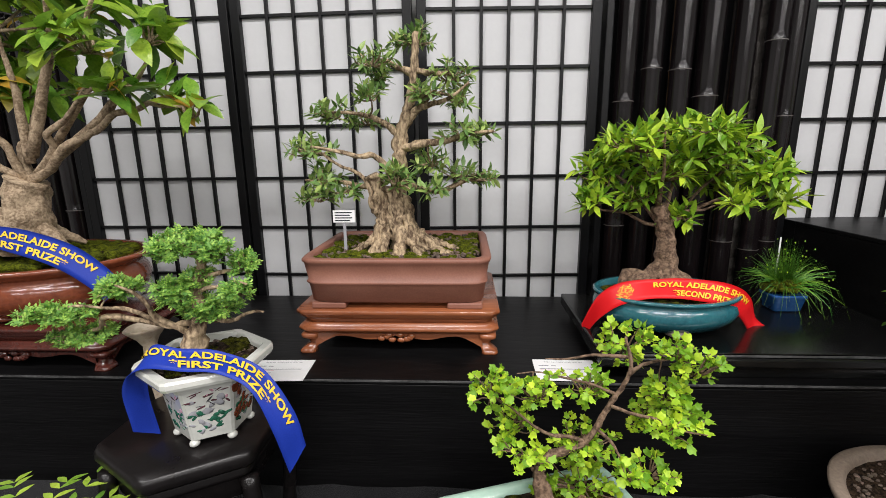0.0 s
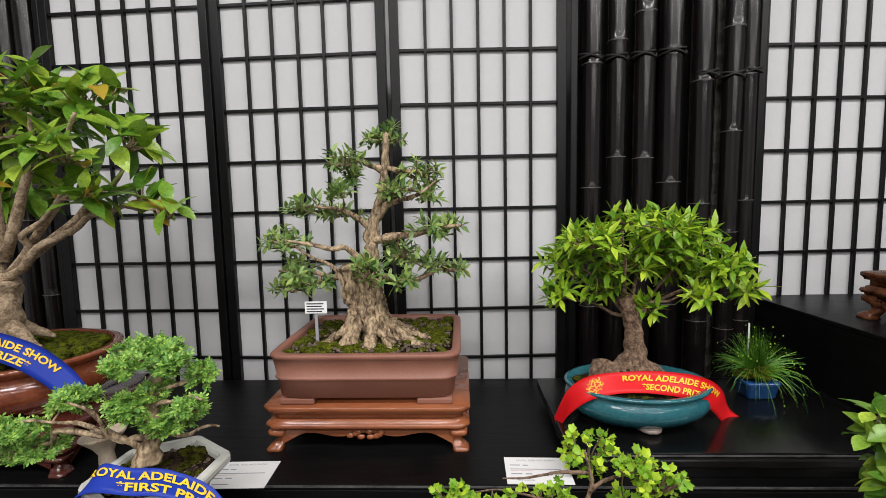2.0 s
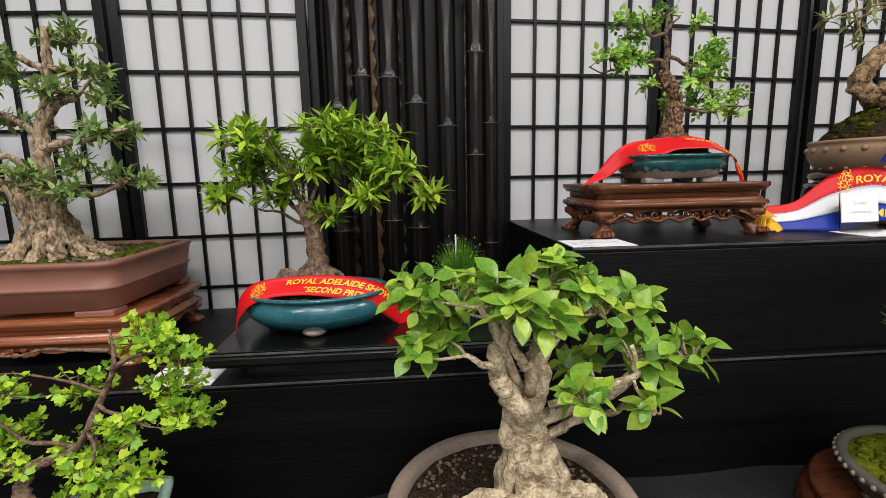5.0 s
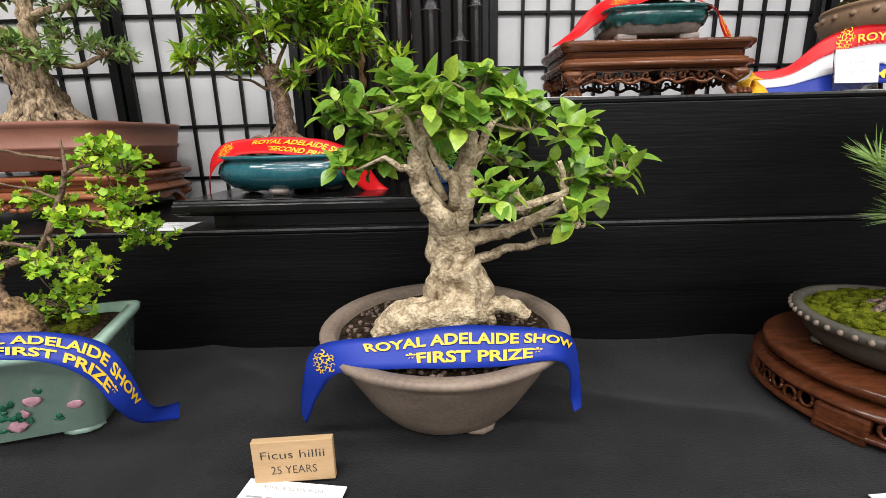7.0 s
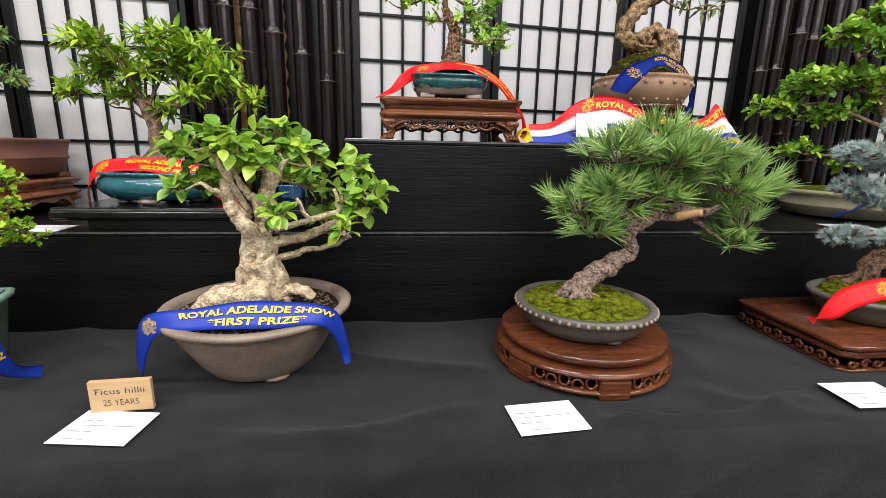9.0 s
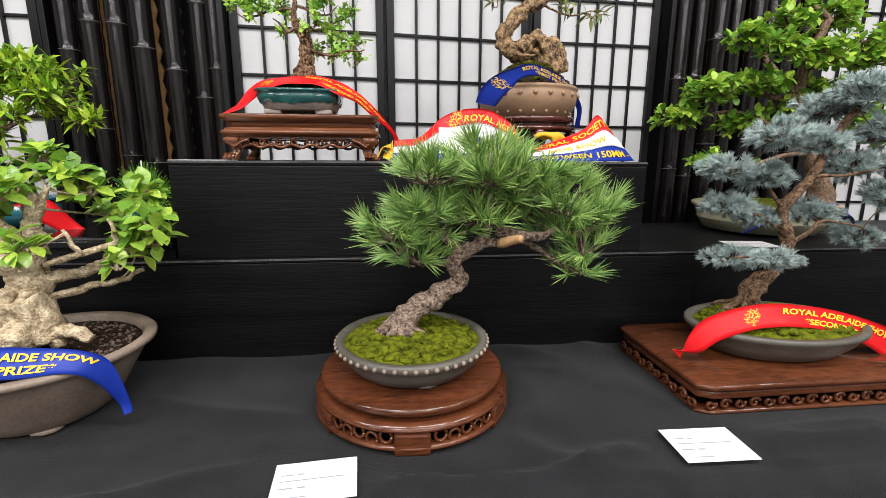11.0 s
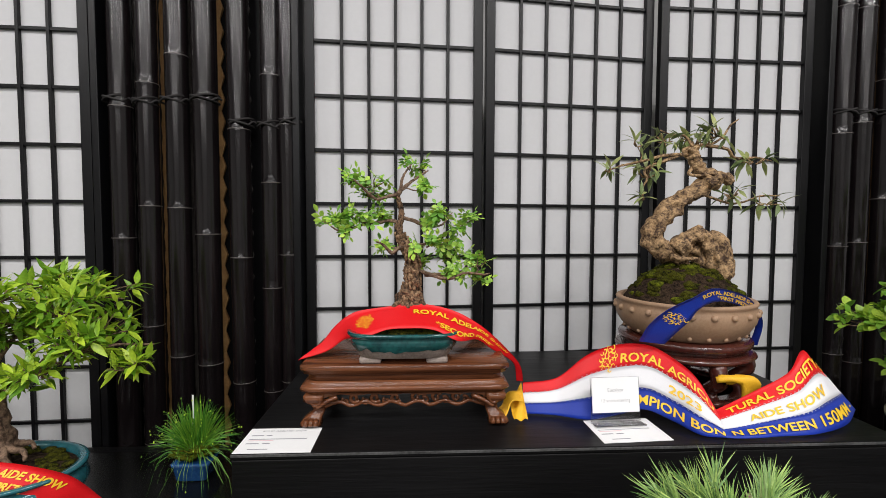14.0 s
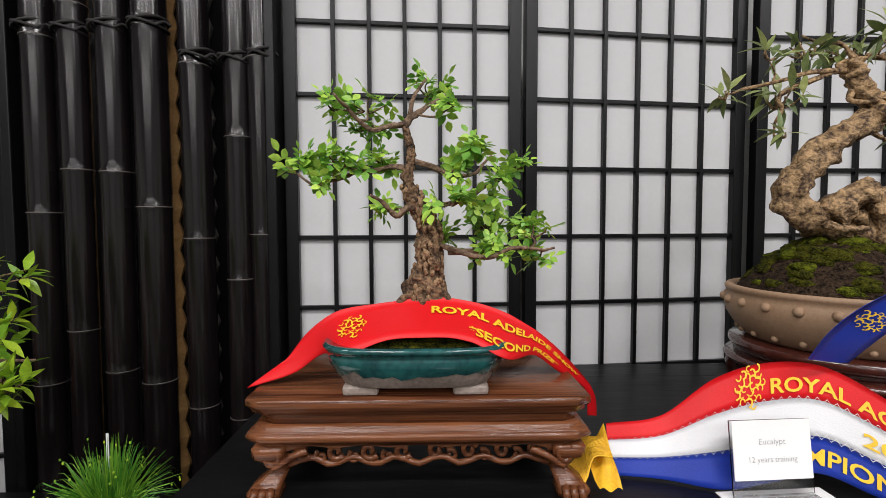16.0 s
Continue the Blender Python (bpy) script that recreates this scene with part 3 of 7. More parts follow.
LANCE = dict(
    base=(0.42, 0.8, 1.215),
    trunk=[(0.422, 0.8, 1.234), (0.422, 0.8, 1.277), (0.417, 0.8, 1.324), (0.401, 0.8, 1.366)],
    limbs=[
        [(0.417, 0.8, 1.324), (0.373, 0.806, 1.375), (0.333, 0.813, 1.416), (0.304, 0.819, 1.436)],
        [(0.412, 0.8, 1.34), (0.402, 0.819, 1.404), (0.382, 0.837, 1.465)],
        [(0.412, 0.8, 1.34), (0.434, 0.823, 1.414), (0.467, 0.845, 1.475)],
        [(0.416, 0.8, 1.329), (0.487, 0.834, 1.391), (0.554, 0.868, 1.451)],
        [(0.418, 0.8, 1.324), (0.506, 0.812, 1.373), (0.591, 0.825, 1.402), (0.65, 0.837, 1.4)],
        [(0.415, 0.8, 1.329), (0.354, 0.833, 1.349), (0.29, 0.865, 1.365)],
        [(0.401, 0.8, 1.366), (0.39, 0.764, 1.431), (0.371, 0.727, 1.49)],
        [(0.416, 0.8, 1.326), (0.449, 0.797, 1.356), (0.496, 0.795, 1.366)],
    ],
    pads=[
        (0.492, 0.896, 1.489, 0.097, 0.034),
        (0.334, 0.745, 1.476, 0.062, 0.031),
        (0.526, 0.808, 1.471, 0.067, 0.033),
        (0.301, 0.824, 1.425, 0.044, 0.036),
        (0.57, 0.774, 1.419, 0.05, 0.036),
        (0.4, 0.806, 1.426, 0.072, 0.035),
        (0.525, 0.868, 1.419, 0.073, 0.038),
        (0.285, 0.77, 1.381, 0.041, 0.022),
        (0.444, 0.806, 1.349, 0.045, 0.017),
        (0.626, 0.815, 1.378, 0.038, 0.023),
        (0.519, 0.762, 1.377, 0.039, 0.018),
        (0.363, 0.808, 1.385, 0.052, 0.023),
        (0.442, 0.882, 1.506, 0.068, 0.025),
        (0.466, 0.756, 1.497, 0.058, 0.021),
        (0.46, 0.81, 1.456, 0.083, 0.031),
        (0.34, 0.835, 1.455, 0.053, 0.028),
    ])
FICUSL = dict(
    base=(-0.72, 0.77, 1.262),
    trunk=[(-0.76, 0.76, 1.303), (-0.741, 0.76, 1.366), (-0.721, 0.76, 1.424)],
    limbs=[
        [(-0.722, 0.76, 1.419), (-0.661, 0.754, 1.455), (-0.589, 0.748, 1.499), (-0.53, 0.742, 1.533), (-0.464, 0.736, 1.548), (-0.402, 0.73, 1.541)],
        [(-0.724, 0.76, 1.419), (-0.729, 0.74, 1.481), (-0.749, 0.721, 1.526), (-0.769, 0.701, 1.549)],
        [(-0.72, 0.76, 1.424), (-0.73, 0.768, 1.48), (-0.712, 0.777, 1.52), (-0.697, 0.785, 1.572)],
        [(-0.672, 0.76, 1.449), (-0.65, 0.736, 1.5), (-0.58, 0.712, 1.533), (-0.505, 0.688, 1.572)],
        [(-0.721, 0.76, 1.424), (-0.796, 0.763, 1.47), (-0.88, 0.766, 1.512)],
        [(-0.696, 0.76, 1.52), (-0.703, 0.749, 1.589), (-0.702, 0.737, 1.664)],
        [(-0.56, 0.76, 1.568), (-0.536, 0.723, 1.621), (-0.491, 0.686, 1.693)],
        [(-0.598, 0.76, 1.499), (-0.53, 0.761, 1.568), (-0.475, 0.761, 1.615)],
        [(-0.675, 0.76, 1.56), (-0.602, 0.721, 1.631), (-0.561, 0.682, 1.694)],
    ],
    pads=[
        (-0.687, 0.837, 1.774, 0.075, 0.048),
        (-0.675, 0.72, 1.741, 0.055, 0.042),
        (-0.528, 0.765, 1.731, 0.054, 0.039),
        (-0.756, 0.827, 1.681, 0.085, 0.048),
        (-0.503, 0.681, 1.633, 0.066, 0.035),
        (-0.472, 0.764, 1.664, 0.049, 0.039),
        (-0.749, 0.819, 1.585, 0.084, 0.038),
        (-0.508, 0.692, 1.573, 0.062, 0.027),
        (-0.446, 0.765, 1.567, 0.039, 0.024),
        (-0.822, 0.817, 1.618, 0.063, 0.052),
        (-0.825, 0.741, 1.686, 0.076, 0.076),
        (-0.868, 0.763, 1.573, 0.059, 0.049),
        (-0.643, 0.815, 1.707, 0.073, 0.042),
        (-0.392, 0.738, 1.536, 0.019, 0.023),
    ])
JUNIPER = dict(
    base=(-0.305, 0.53, 1.205),
    trunk=[(-0.305, 0.53, 1.214), (-0.297, 0.53, 1.241), (-0.286, 0.53, 1.265), (-0.296, 0.53, 1.288), (-0.284, 0.53, 1.318), (-0.277, 0.53, 1.341)],
    limbs=[
        [(-0.298, 0.53, 1.244), (-0.335, 0.529, 1.241), (-0.371, 0.529, 1.259), (-0.416, 0.528, 1.267), (-0.497, 0.527, 1.259)],
        [(-0.293, 0.53, 1.249), (-0.254, 0.527, 1.251), (-0.226, 0.524, 1.262), (-0.201, 0.521, 1.266)],
        [(-0.295, 0.53, 1.286), (-0.253, 0.517, 1.301), (-0.211, 0.505, 1.308)],
        [(-0.283, 0.53, 1.307), (-0.257, 0.543, 1.314), (-0.234, 0.556, 1.319)],
        [(-0.336, 0.53, 1.24), (-0.347, 0.513, 1.276), (-0.372, 0.495, 1.309)],
        [(-0.287, 0.53, 1.307), (-0.312, 0.53, 1.295), (-0.325, 0.53, 1.282)],
        [(-0.414, 0.53, 1.266), (-0.444, 0.544, 1.233), (-0.489, 0.558, 1.214)],
        [(-0.28, 0.53, 1.33), (-0.292, 0.515, 1.353), (-0.31, 0.501, 1.364)],
    ],
    pads=[
        (-0.315, 0.563, 1.351, 0.049, 0.017),
        (-0.302, 0.498, 1.353, 0.026, 0.012),
        (-0.265, 0.532, 1.344, 0.027, 0.015),
        (-0.423, 0.555, 1.288, 0.034, 0.016),
        (-0.503, 0.521, 1.261, 0.034, 0.012),
        (-0.466, 0.532, 1.258, 0.027, 0.011),
        (-0.477, 0.553, 1.22, 0.046, 0.011),
        (-0.309, 0.507, 1.297, 0.022, 0.02),
        (-0.27, 0.533, 1.268, 0.034, 0.016),
        (-0.235, 0.546, 1.324, 0.02, 0.017),
        (-0.227, 0.51, 1.297, 0.025, 0.012),
        (-0.287, 0.534, 1.309, 0.023, 0.014),
        (-0.327, 0.564, 1.253, 0.022, 0.012),
    ])
ACER = dict(
    base=(0.165, 0.475, 1.015),
    trunk=[(0.172, 0.47, 1.005), (0.15, 0.475, 1.06), (0.158, 0.48, 1.092), (0.205, 0.485, 1.112), (0.233, 0.49, 1.16), (0.255, 0.49, 1.205), (0.25, 0.5, 1.245)],
    limbs=[
        [(0.205, 0.485, 1.112), (0.16, 0.48, 1.125), (0.125, 0.49, 1.145), (0.095, 0.50, 1.162)],
        [(0.15, 0.475, 1.07), (0.13, 0.49, 1.085), (0.115, 0.485, 1.1)],
        [(0.233, 0.49, 1.16), (0.28, 0.46, 1.16), (0.325, 0.44, 1.155)],
        [(0.25, 0.49, 1.2), (0.295, 0.5, 1.215), (0.335, 0.49, 1.23)],
        [(0.24, 0.49, 1.175), (0.18, 0.5, 1.19), (0.12, 0.49, 1.2)],
        [(0.22, 0.485, 1.13), (0.24, 0.46, 1.11), (0.25, 0.44, 1.1)],
        [(0.25, 0.5, 1.22), (0.2, 0.47, 1.235), (0.15, 0.47, 1.23)],
    ],
    pads=[
        (0.264, 0.541, 1.225, 0.032, 0.024),
        (0.328, 0.487, 1.216, 0.028, 0.019),
        (0.306, 0.504, 1.174, 0.033, 0.017),
        (0.091, 0.512, 1.17, 0.033, 0.019),
        (0.142, 0.471, 1.19, 0.027, 0.015),
        (0.21, 0.505, 1.179, 0.033, 0.018),
        (0.122, 0.518, 1.118, 0.033, 0.017),
        (0.131, 0.475, 1.104, 0.03, 0.014),
        (0.207, 0.506, 1.099, 0.043, 0.02),
        (0.305, 0.54, 1.12, 0.035, 0.02),
        (0.322, 0.488, 1.146, 0.023, 0.015),
        (0.21, 0.504, 1.042, 0.046, 0.017),
        (0.164, 0.525, 1.003, 0.027, 0.015),
        (0.277, 0.464, 1.093, 0.03, 0.014),
        (0.305, 0.485, 1.235, 0.024, 0.014),
        (0.285, 0.45, 1.158, 0.026, 0.013),
        (0.24, 0.44, 1.105, 0.02, 0.011),
    ])
FICUSH = dict(
    base=(0.708, 0.485, 0.985),
    trunk=[(0.717, 0.475, 1.015), (0.718, 0.475, 1.070), (0.717, 0.475, 1.108), (0.721, 0.475, 1.138)],
    radii=(0.0136, 0.0176, 0.0076, 0.0076, 0.0100, 0.0068, 0.0048, 0.0060, 0.0048, 0.0048),
    limbs=[
        [(0.713, 0.450, 1.128), (0.700, 0.450, 1.156), (0.685, 0.450, 1.176), (0.681, 0.450, 1.203), (0.685, 0.450, 1.226), (0.689, 0.450, 1.257)],
        [(0.726, 0.475, 1.123), (0.732, 0.475, 1.159), (0.734, 0.475, 1.187), (0.738, 0.475, 1.208), (0.741, 0.475, 1.245)],
        [(0.736, 0.470, 1.188), (0.755, 0.470, 1.222), (0.768, 0.470, 1.251)],
        [(0.734, 0.455, 1.189), (0.714, 0.455, 1.196), (0.701, 0.455, 1.216), (0.682, 0.455, 1.251)],
        [(0.745, 0.490, 1.109), (0.782, 0.490, 1.120), (0.811, 0.490, 1.131), (0.848, 0.490, 1.149), (0.876, 0.490, 1.171), (0.892, 0.490, 1.192)],
        [(0.756, 0.500, 1.083), (0.783, 0.500, 1.095), (0.813, 0.500, 1.098), (0.844, 0.500, 1.106), (0.869, 0.500, 1.121)],
        [(0.683, 0.440, 1.204), (0.665, 0.440, 1.204), (0.646, 0.440, 1.217)],
        [(0.686, 0.440, 1.232), (0.674, 0.440, 1.254), (0.662, 0.440, 1.269)],
        [(0.808, 0.460, 1.136), (0.796, 0.460, 1.168), (0.786, 0.460, 1.192)],
        [(0.844, 0.470, 1.152), (0.850, 0.470, 1.180), (0.845, 0.470, 1.207)],
    ],
    roots=[
        ([(0.718, 0.470, 1.017), (0.718, 0.470, 1.072), (0.717, 0.470, 1.109), (0.721, 0.470, 1.135)], 0.0310, 0.0224),
        ([(0.733, 0.452, 1.091), (0.750, 0.452, 1.065), (0.756, 0.452, 1.039), (0.761, 0.452, 1.015)], 0.0163, 0.0112),
        ([(0.730, 0.440, 1.087), (0.740, 0.440, 1.054), (0.746, 0.440, 1.024)], 0.0146, 0.0120),
        ([(0.717, 0.442, 1.087), (0.713, 0.442, 1.058), (0.715, 0.442, 1.027)], 0.0155, 0.0138),
        ([(0.711, 0.445, 1.106), (0.699, 0.445, 1.080), (0.692, 0.445, 1.057), (0.687, 0.445, 1.036)], 0.0095, 0.0086),
        ([(0.744, 0.425, 1.043), (0.709, 0.425, 1.040), (0.674, 0.425, 1.036), (0.644, 0.425, 1.027), (0.630, 0.425, 1.013)], 0.0198, 0.0112),
        ([(0.697, 0.445, 1.039), (0.666, 0.445, 1.038), (0.639, 0.445, 1.027), (0.624, 0.445, 1.005)], 0.0146, 0.0077),
        ([(0.758, 0.450, 1.039), (0.786, 0.450, 1.038), (0.809, 0.450, 1.025)], 0.0120, 0.0077),
    ],
    pads=[
        (0.6, 0.5, 1.274, 0.035, 0.024),
        (0.68, 0.444, 1.285, 0.042, 0.018),
        (0.751, 0.494, 1.291, 0.042, 0.019),
        (0.648, 0.527, 1.253, 0.044, 0.025),
        (0.727, 0.447, 1.248, 0.034, 0.019),
        (0.813, 0.49, 1.251, 0.034, 0.021),
        (0.867, 0.518, 1.242, 0.029, 0.022),
        (0.912, 0.464, 1.2, 0.022, 0.02),
        (0.859, 0.491, 1.193, 0.03, 0.023),
        (0.794, 0.563, 1.208, 0.028, 0.02),
        (0.766, 0.413, 1.176, 0.022, 0.021),
        (0.601, 0.487, 1.207, 0.023, 0.021),
        (0.826, 0.562, 1.14, 0.031, 0.022),
        (0.865, 0.444, 1.14, 0.015, 0.013),
        (0.893, 0.488, 1.169, 0.027, 0.016),
        (0.626, 0.524, 1.216, 0.022, 0.022),
        (0.7, 0.436, 1.268, 0.037, 0.019),
        (0.783, 0.493, 1.271, 0.035, 0.018),
    ])
ELM = dict(
    base=(1.085, 0.825, 1.425),
    trunk=[(1.084, 0.815, 1.469), (1.087, 0.815, 1.505), (1.089, 0.815, 1.544), (1.078, 0.815, 1.568), (1.066, 0.815, 1.595), (1.07, 0.815, 1.625), (1.063, 0.815, 1.654)],
    limbs=[
        [(1.07, 0.815, 1.607), (1.028, 0.825, 1.607), (0.99, 0.835, 1.599), (0.962, 0.844, 1.593), (0.939, 0.854, 1.607)],
        [(1.064, 0.815, 1.653), (1.032, 0.801, 1.645), (1.009, 0.788, 1.664), (0.998, 0.774, 1.674)],
        [(1.07, 0.815, 1.616), (1.107, 0.822, 1.603), (1.138, 0.828, 1.604), (1.157, 0.835, 1.625)],
        [(1.088, 0.815, 1.532), (1.113, 0.808, 1.523), (1.153, 0.801, 1.515), (1.193, 0.793, 1.524), (1.215, 0.786, 1.525)],
        [(1.063, 0.815, 1.654), (1.086, 0.835, 1.677), (1.115, 0.856, 1.699)],
        [(1.078, 0.815, 1.568), (1.055, 0.795, 1.558), (1.032, 0.774, 1.577)],
        [(1.08, 0.815, 1.565), (1.113, 0.826, 1.572), (1.151, 0.836, 1.591), (1.181, 0.847, 1.608)],
        [(1.063, 0.815, 1.651), (1.071, 0.823, 1.68), (1.086, 0.83, 1.706)],
        [(1.155, 0.815, 1.514), (1.182, 0.83, 1.535), (1.207, 0.845, 1.553)],
    ],
    pads=[
        (1.086, 0.869, 1.706, 0.025, 0.011),
        (1.112, 0.787, 1.667, 0.014, 0.005),
        (1.024, 0.818, 1.674, 0.03, 0.013),
        (0.984, 0.838, 1.680, 0.016, 0.013),
        (0.958, 0.807, 1.613, 0.028, 0.013),
        (1.0, 0.817, 1.617, 0.03, 0.015),
        (1.038, 0.843, 1.621, 0.025, 0.013),
        (1.139, 0.778, 1.625, 0.022, 0.012),
        (1.161, 0.819, 1.602, 0.021, 0.01),
        (1.191, 0.843, 1.616, 0.018, 0.01),
        (1.109, 0.787, 1.573, 0.023, 0.012),
        (1.047, 0.82, 1.568, 0.021, 0.01),
        (1.153, 0.847, 1.550, 0.032, 0.013),
        (1.194, 0.8, 1.541, 0.02, 0.012),
        (1.207, 0.817, 1.515, 0.019, 0.007),
        (1.101, 0.853, 1.538, 0.019, 0.01),
        (1.112, 0.79, 1.601, 0.019, 0.009),
        (1.155, 0.819, 1.525, 0.024, 0.01),
        (1.026, 0.843, 1.660, 0.026, 0.01),
        (0.98, 0.799, 1.592, 0.017, 0.007),
        (1.143, 0.82, 1.576, 0.018, 0.01),
    ])
EUC = dict(
    base=(1.6, 0.9, 1.47),
    trunk=[(1.611, 0.900, 1.566), (1.583, 0.900, 1.555), (1.560, 0.900, 1.560), (1.546, 0.900, 1.585), (1.559, 0.900, 1.616), (1.593, 0.900, 1.647), (1.629, 0.900, 1.672), (1.662, 0.900, 1.695), (1.637, 0.900, 1.707), (1.623, 0.900, 1.733), (1.619, 0.900, 1.754)],
    knots=[
        ([(1.655, 0.885, 1.585), (1.668, 0.880, 1.550), (1.672, 0.880, 1.515), (1.668, 0.885, 1.480)], 0.015, 0.012),
        ([(1.620, 0.895, 1.565), (1.640, 0.900, 1.540), (1.645, 0.900, 1.490)], 0.014, 0.012),
        ([(1.588, 0.895, 1.556), (1.602, 0.890, 1.530), (1.606, 0.890, 1.490)], 0.010, 0.008),
        ([(1.583, 0.885, 1.557), (1.603, 0.885, 1.577), (1.627, 0.885, 1.587), (1.646, 0.885, 1.568), (1.653, 0.885, 1.538), (1.656, 0.885, 1.514)], 0.0168, 0.0104),
        ([(1.611, 0.900, 1.556), (1.633, 0.900, 1.562), (1.654, 0.900, 1.553), (1.659, 0.900, 1.520)], 0.0136, 0.0096),
        ([(1.565, 0.872, 1.547), (1.593, 0.872, 1.542), (1.617, 0.872, 1.543)], 0.0048, 0.0032),
        ([(1.645, 0.905, 1.582), (1.680, 0.905, 1.576), (1.696, 0.905, 1.553), (1.706, 0.905, 1.513)], 0.0128, 0.0088),
        ([(1.642, 0.893, 1.685), (1.674, 0.893, 1.696), (1.692, 0.893, 1.689)], 0.0128, 0.0096),
    ],
    limbs=[
        [(1.584, 0.9, 1.736), (1.536, 0.901, 1.73), (1.479, 0.901, 1.717), (1.46, 0.902, 1.71)],
        [(1.588, 0.9, 1.741), (1.627, 0.907, 1.757), (1.686, 0.914, 1.776), (1.723, 0.921, 1.813)],
        [(1.63, 0.9, 1.67), (1.674, 0.911, 1.657), (1.74, 0.921, 1.652), (1.82, 0.932, 1.665)],
        [(1.594, 0.9, 1.701), (1.628, 0.893, 1.699), (1.661, 0.885, 1.7)],
        [(1.67, 0.9, 1.768), (1.708, 0.909, 1.736), (1.79, 0.919, 1.732)],
        [(1.531, 0.9, 1.729), (1.536, 0.907, 1.694), (1.531, 0.914, 1.661)],
        [(1.622, 0.9, 1.756), (1.606, 0.906, 1.776), (1.561, 0.911, 1.787)],
    ],
    pads=[
        (1.579, 0.921, 1.773, 0.035, 0.016),
        (1.655, 0.878, 1.779, 0.033, 0.018),
        (1.459, 0.901, 1.712, 0.025, 0.011),
        (1.54, 0.92, 1.708, 0.033, 0.022),
        (1.729, 0.887, 1.728, 0.037, 0.013),
        (1.699, 0.902, 1.664, 0.034, 0.015),
        (1.776, 0.91, 1.653, 0.035, 0.014),
        (1.51, 0.873, 1.657, 0.015, 0.011),
        (1.512, 0.902, 1.76, 0.013, 0.013),
        (1.652, 0.944, 1.776, 0.04, 0.02),
    ])
PINE = dict(
    base=(1.3, 0.455, 0.985),
    trunk=[(1.276, 0.455, 1.015), (1.298, 0.455, 1.047), (1.339, 0.455, 1.078), (1.376, 0.455, 1.098), (1.366, 0.455, 1.134), (1.409, 0.455, 1.165), (1.424, 0.455, 1.223), (1.414, 0.455, 1.267)],
    limbs=[
        [(1.409, 0.455, 1.165), (1.475, 0.459, 1.168), (1.537, 0.462, 1.132), (1.587, 0.466, 1.113)],
        [(1.363, 0.455, 1.132), (1.313, 0.464, 1.129), (1.277, 0.473, 1.159)],
        [(1.424, 0.455, 1.223), (1.478, 0.456, 1.244), (1.544, 0.456, 1.245)],
        [(1.419, 0.455, 1.243), (1.35, 0.455, 1.271), (1.3, 0.456, 1.261)],
        [(1.394, 0.455, 1.152), (1.333, 0.452, 1.183), (1.28, 0.448, 1.193)],
        [(1.415, 0.455, 1.263), (1.427, 0.471, 1.303), (1.432, 0.486, 1.334)],
        [(1.474, 0.455, 1.169), (1.535, 0.448, 1.184), (1.586, 0.442, 1.184)],
    ],
    pads=[
        (1.42, 0.478, 1.297, 0.075, 0.026),
        (1.324, 0.44, 1.271, 0.057, 0.025),
        (1.508, 0.457, 1.271, 0.059, 0.025),
        (1.414, 0.481, 1.235, 0.07, 0.028),
        (1.543, 0.443, 1.227, 0.058, 0.031),
        (1.272, 0.456, 1.184, 0.049, 0.031),
        (1.308, 0.468, 1.138, 0.048, 0.024),
        (1.58, 0.447, 1.155, 0.044, 0.029),
        (1.579, 0.457, 1.117, 0.033, 0.018),
        (1.349, 0.472, 1.189, 0.048, 0.026),
        (1.594, 0.45, 1.207, 0.035, 0.029),
        (1.468, 0.457, 1.246, 0.059, 0.029),
        (1.372, 0.48, 1.214, 0.05, 0.026),
        (1.421, 0.43, 1.268, 0.057, 0.025),
        (1.407, 0.459, 1.205, 0.059, 0.025),
        (1.496, 0.487, 1.215, 0.051, 0.024),
        (1.317, 0.44, 1.214, 0.044, 0.023),
        (1.283, 0.456, 1.159, 0.039, 0.021),
        (1.55, 0.477, 1.184, 0.05, 0.026),
    ])
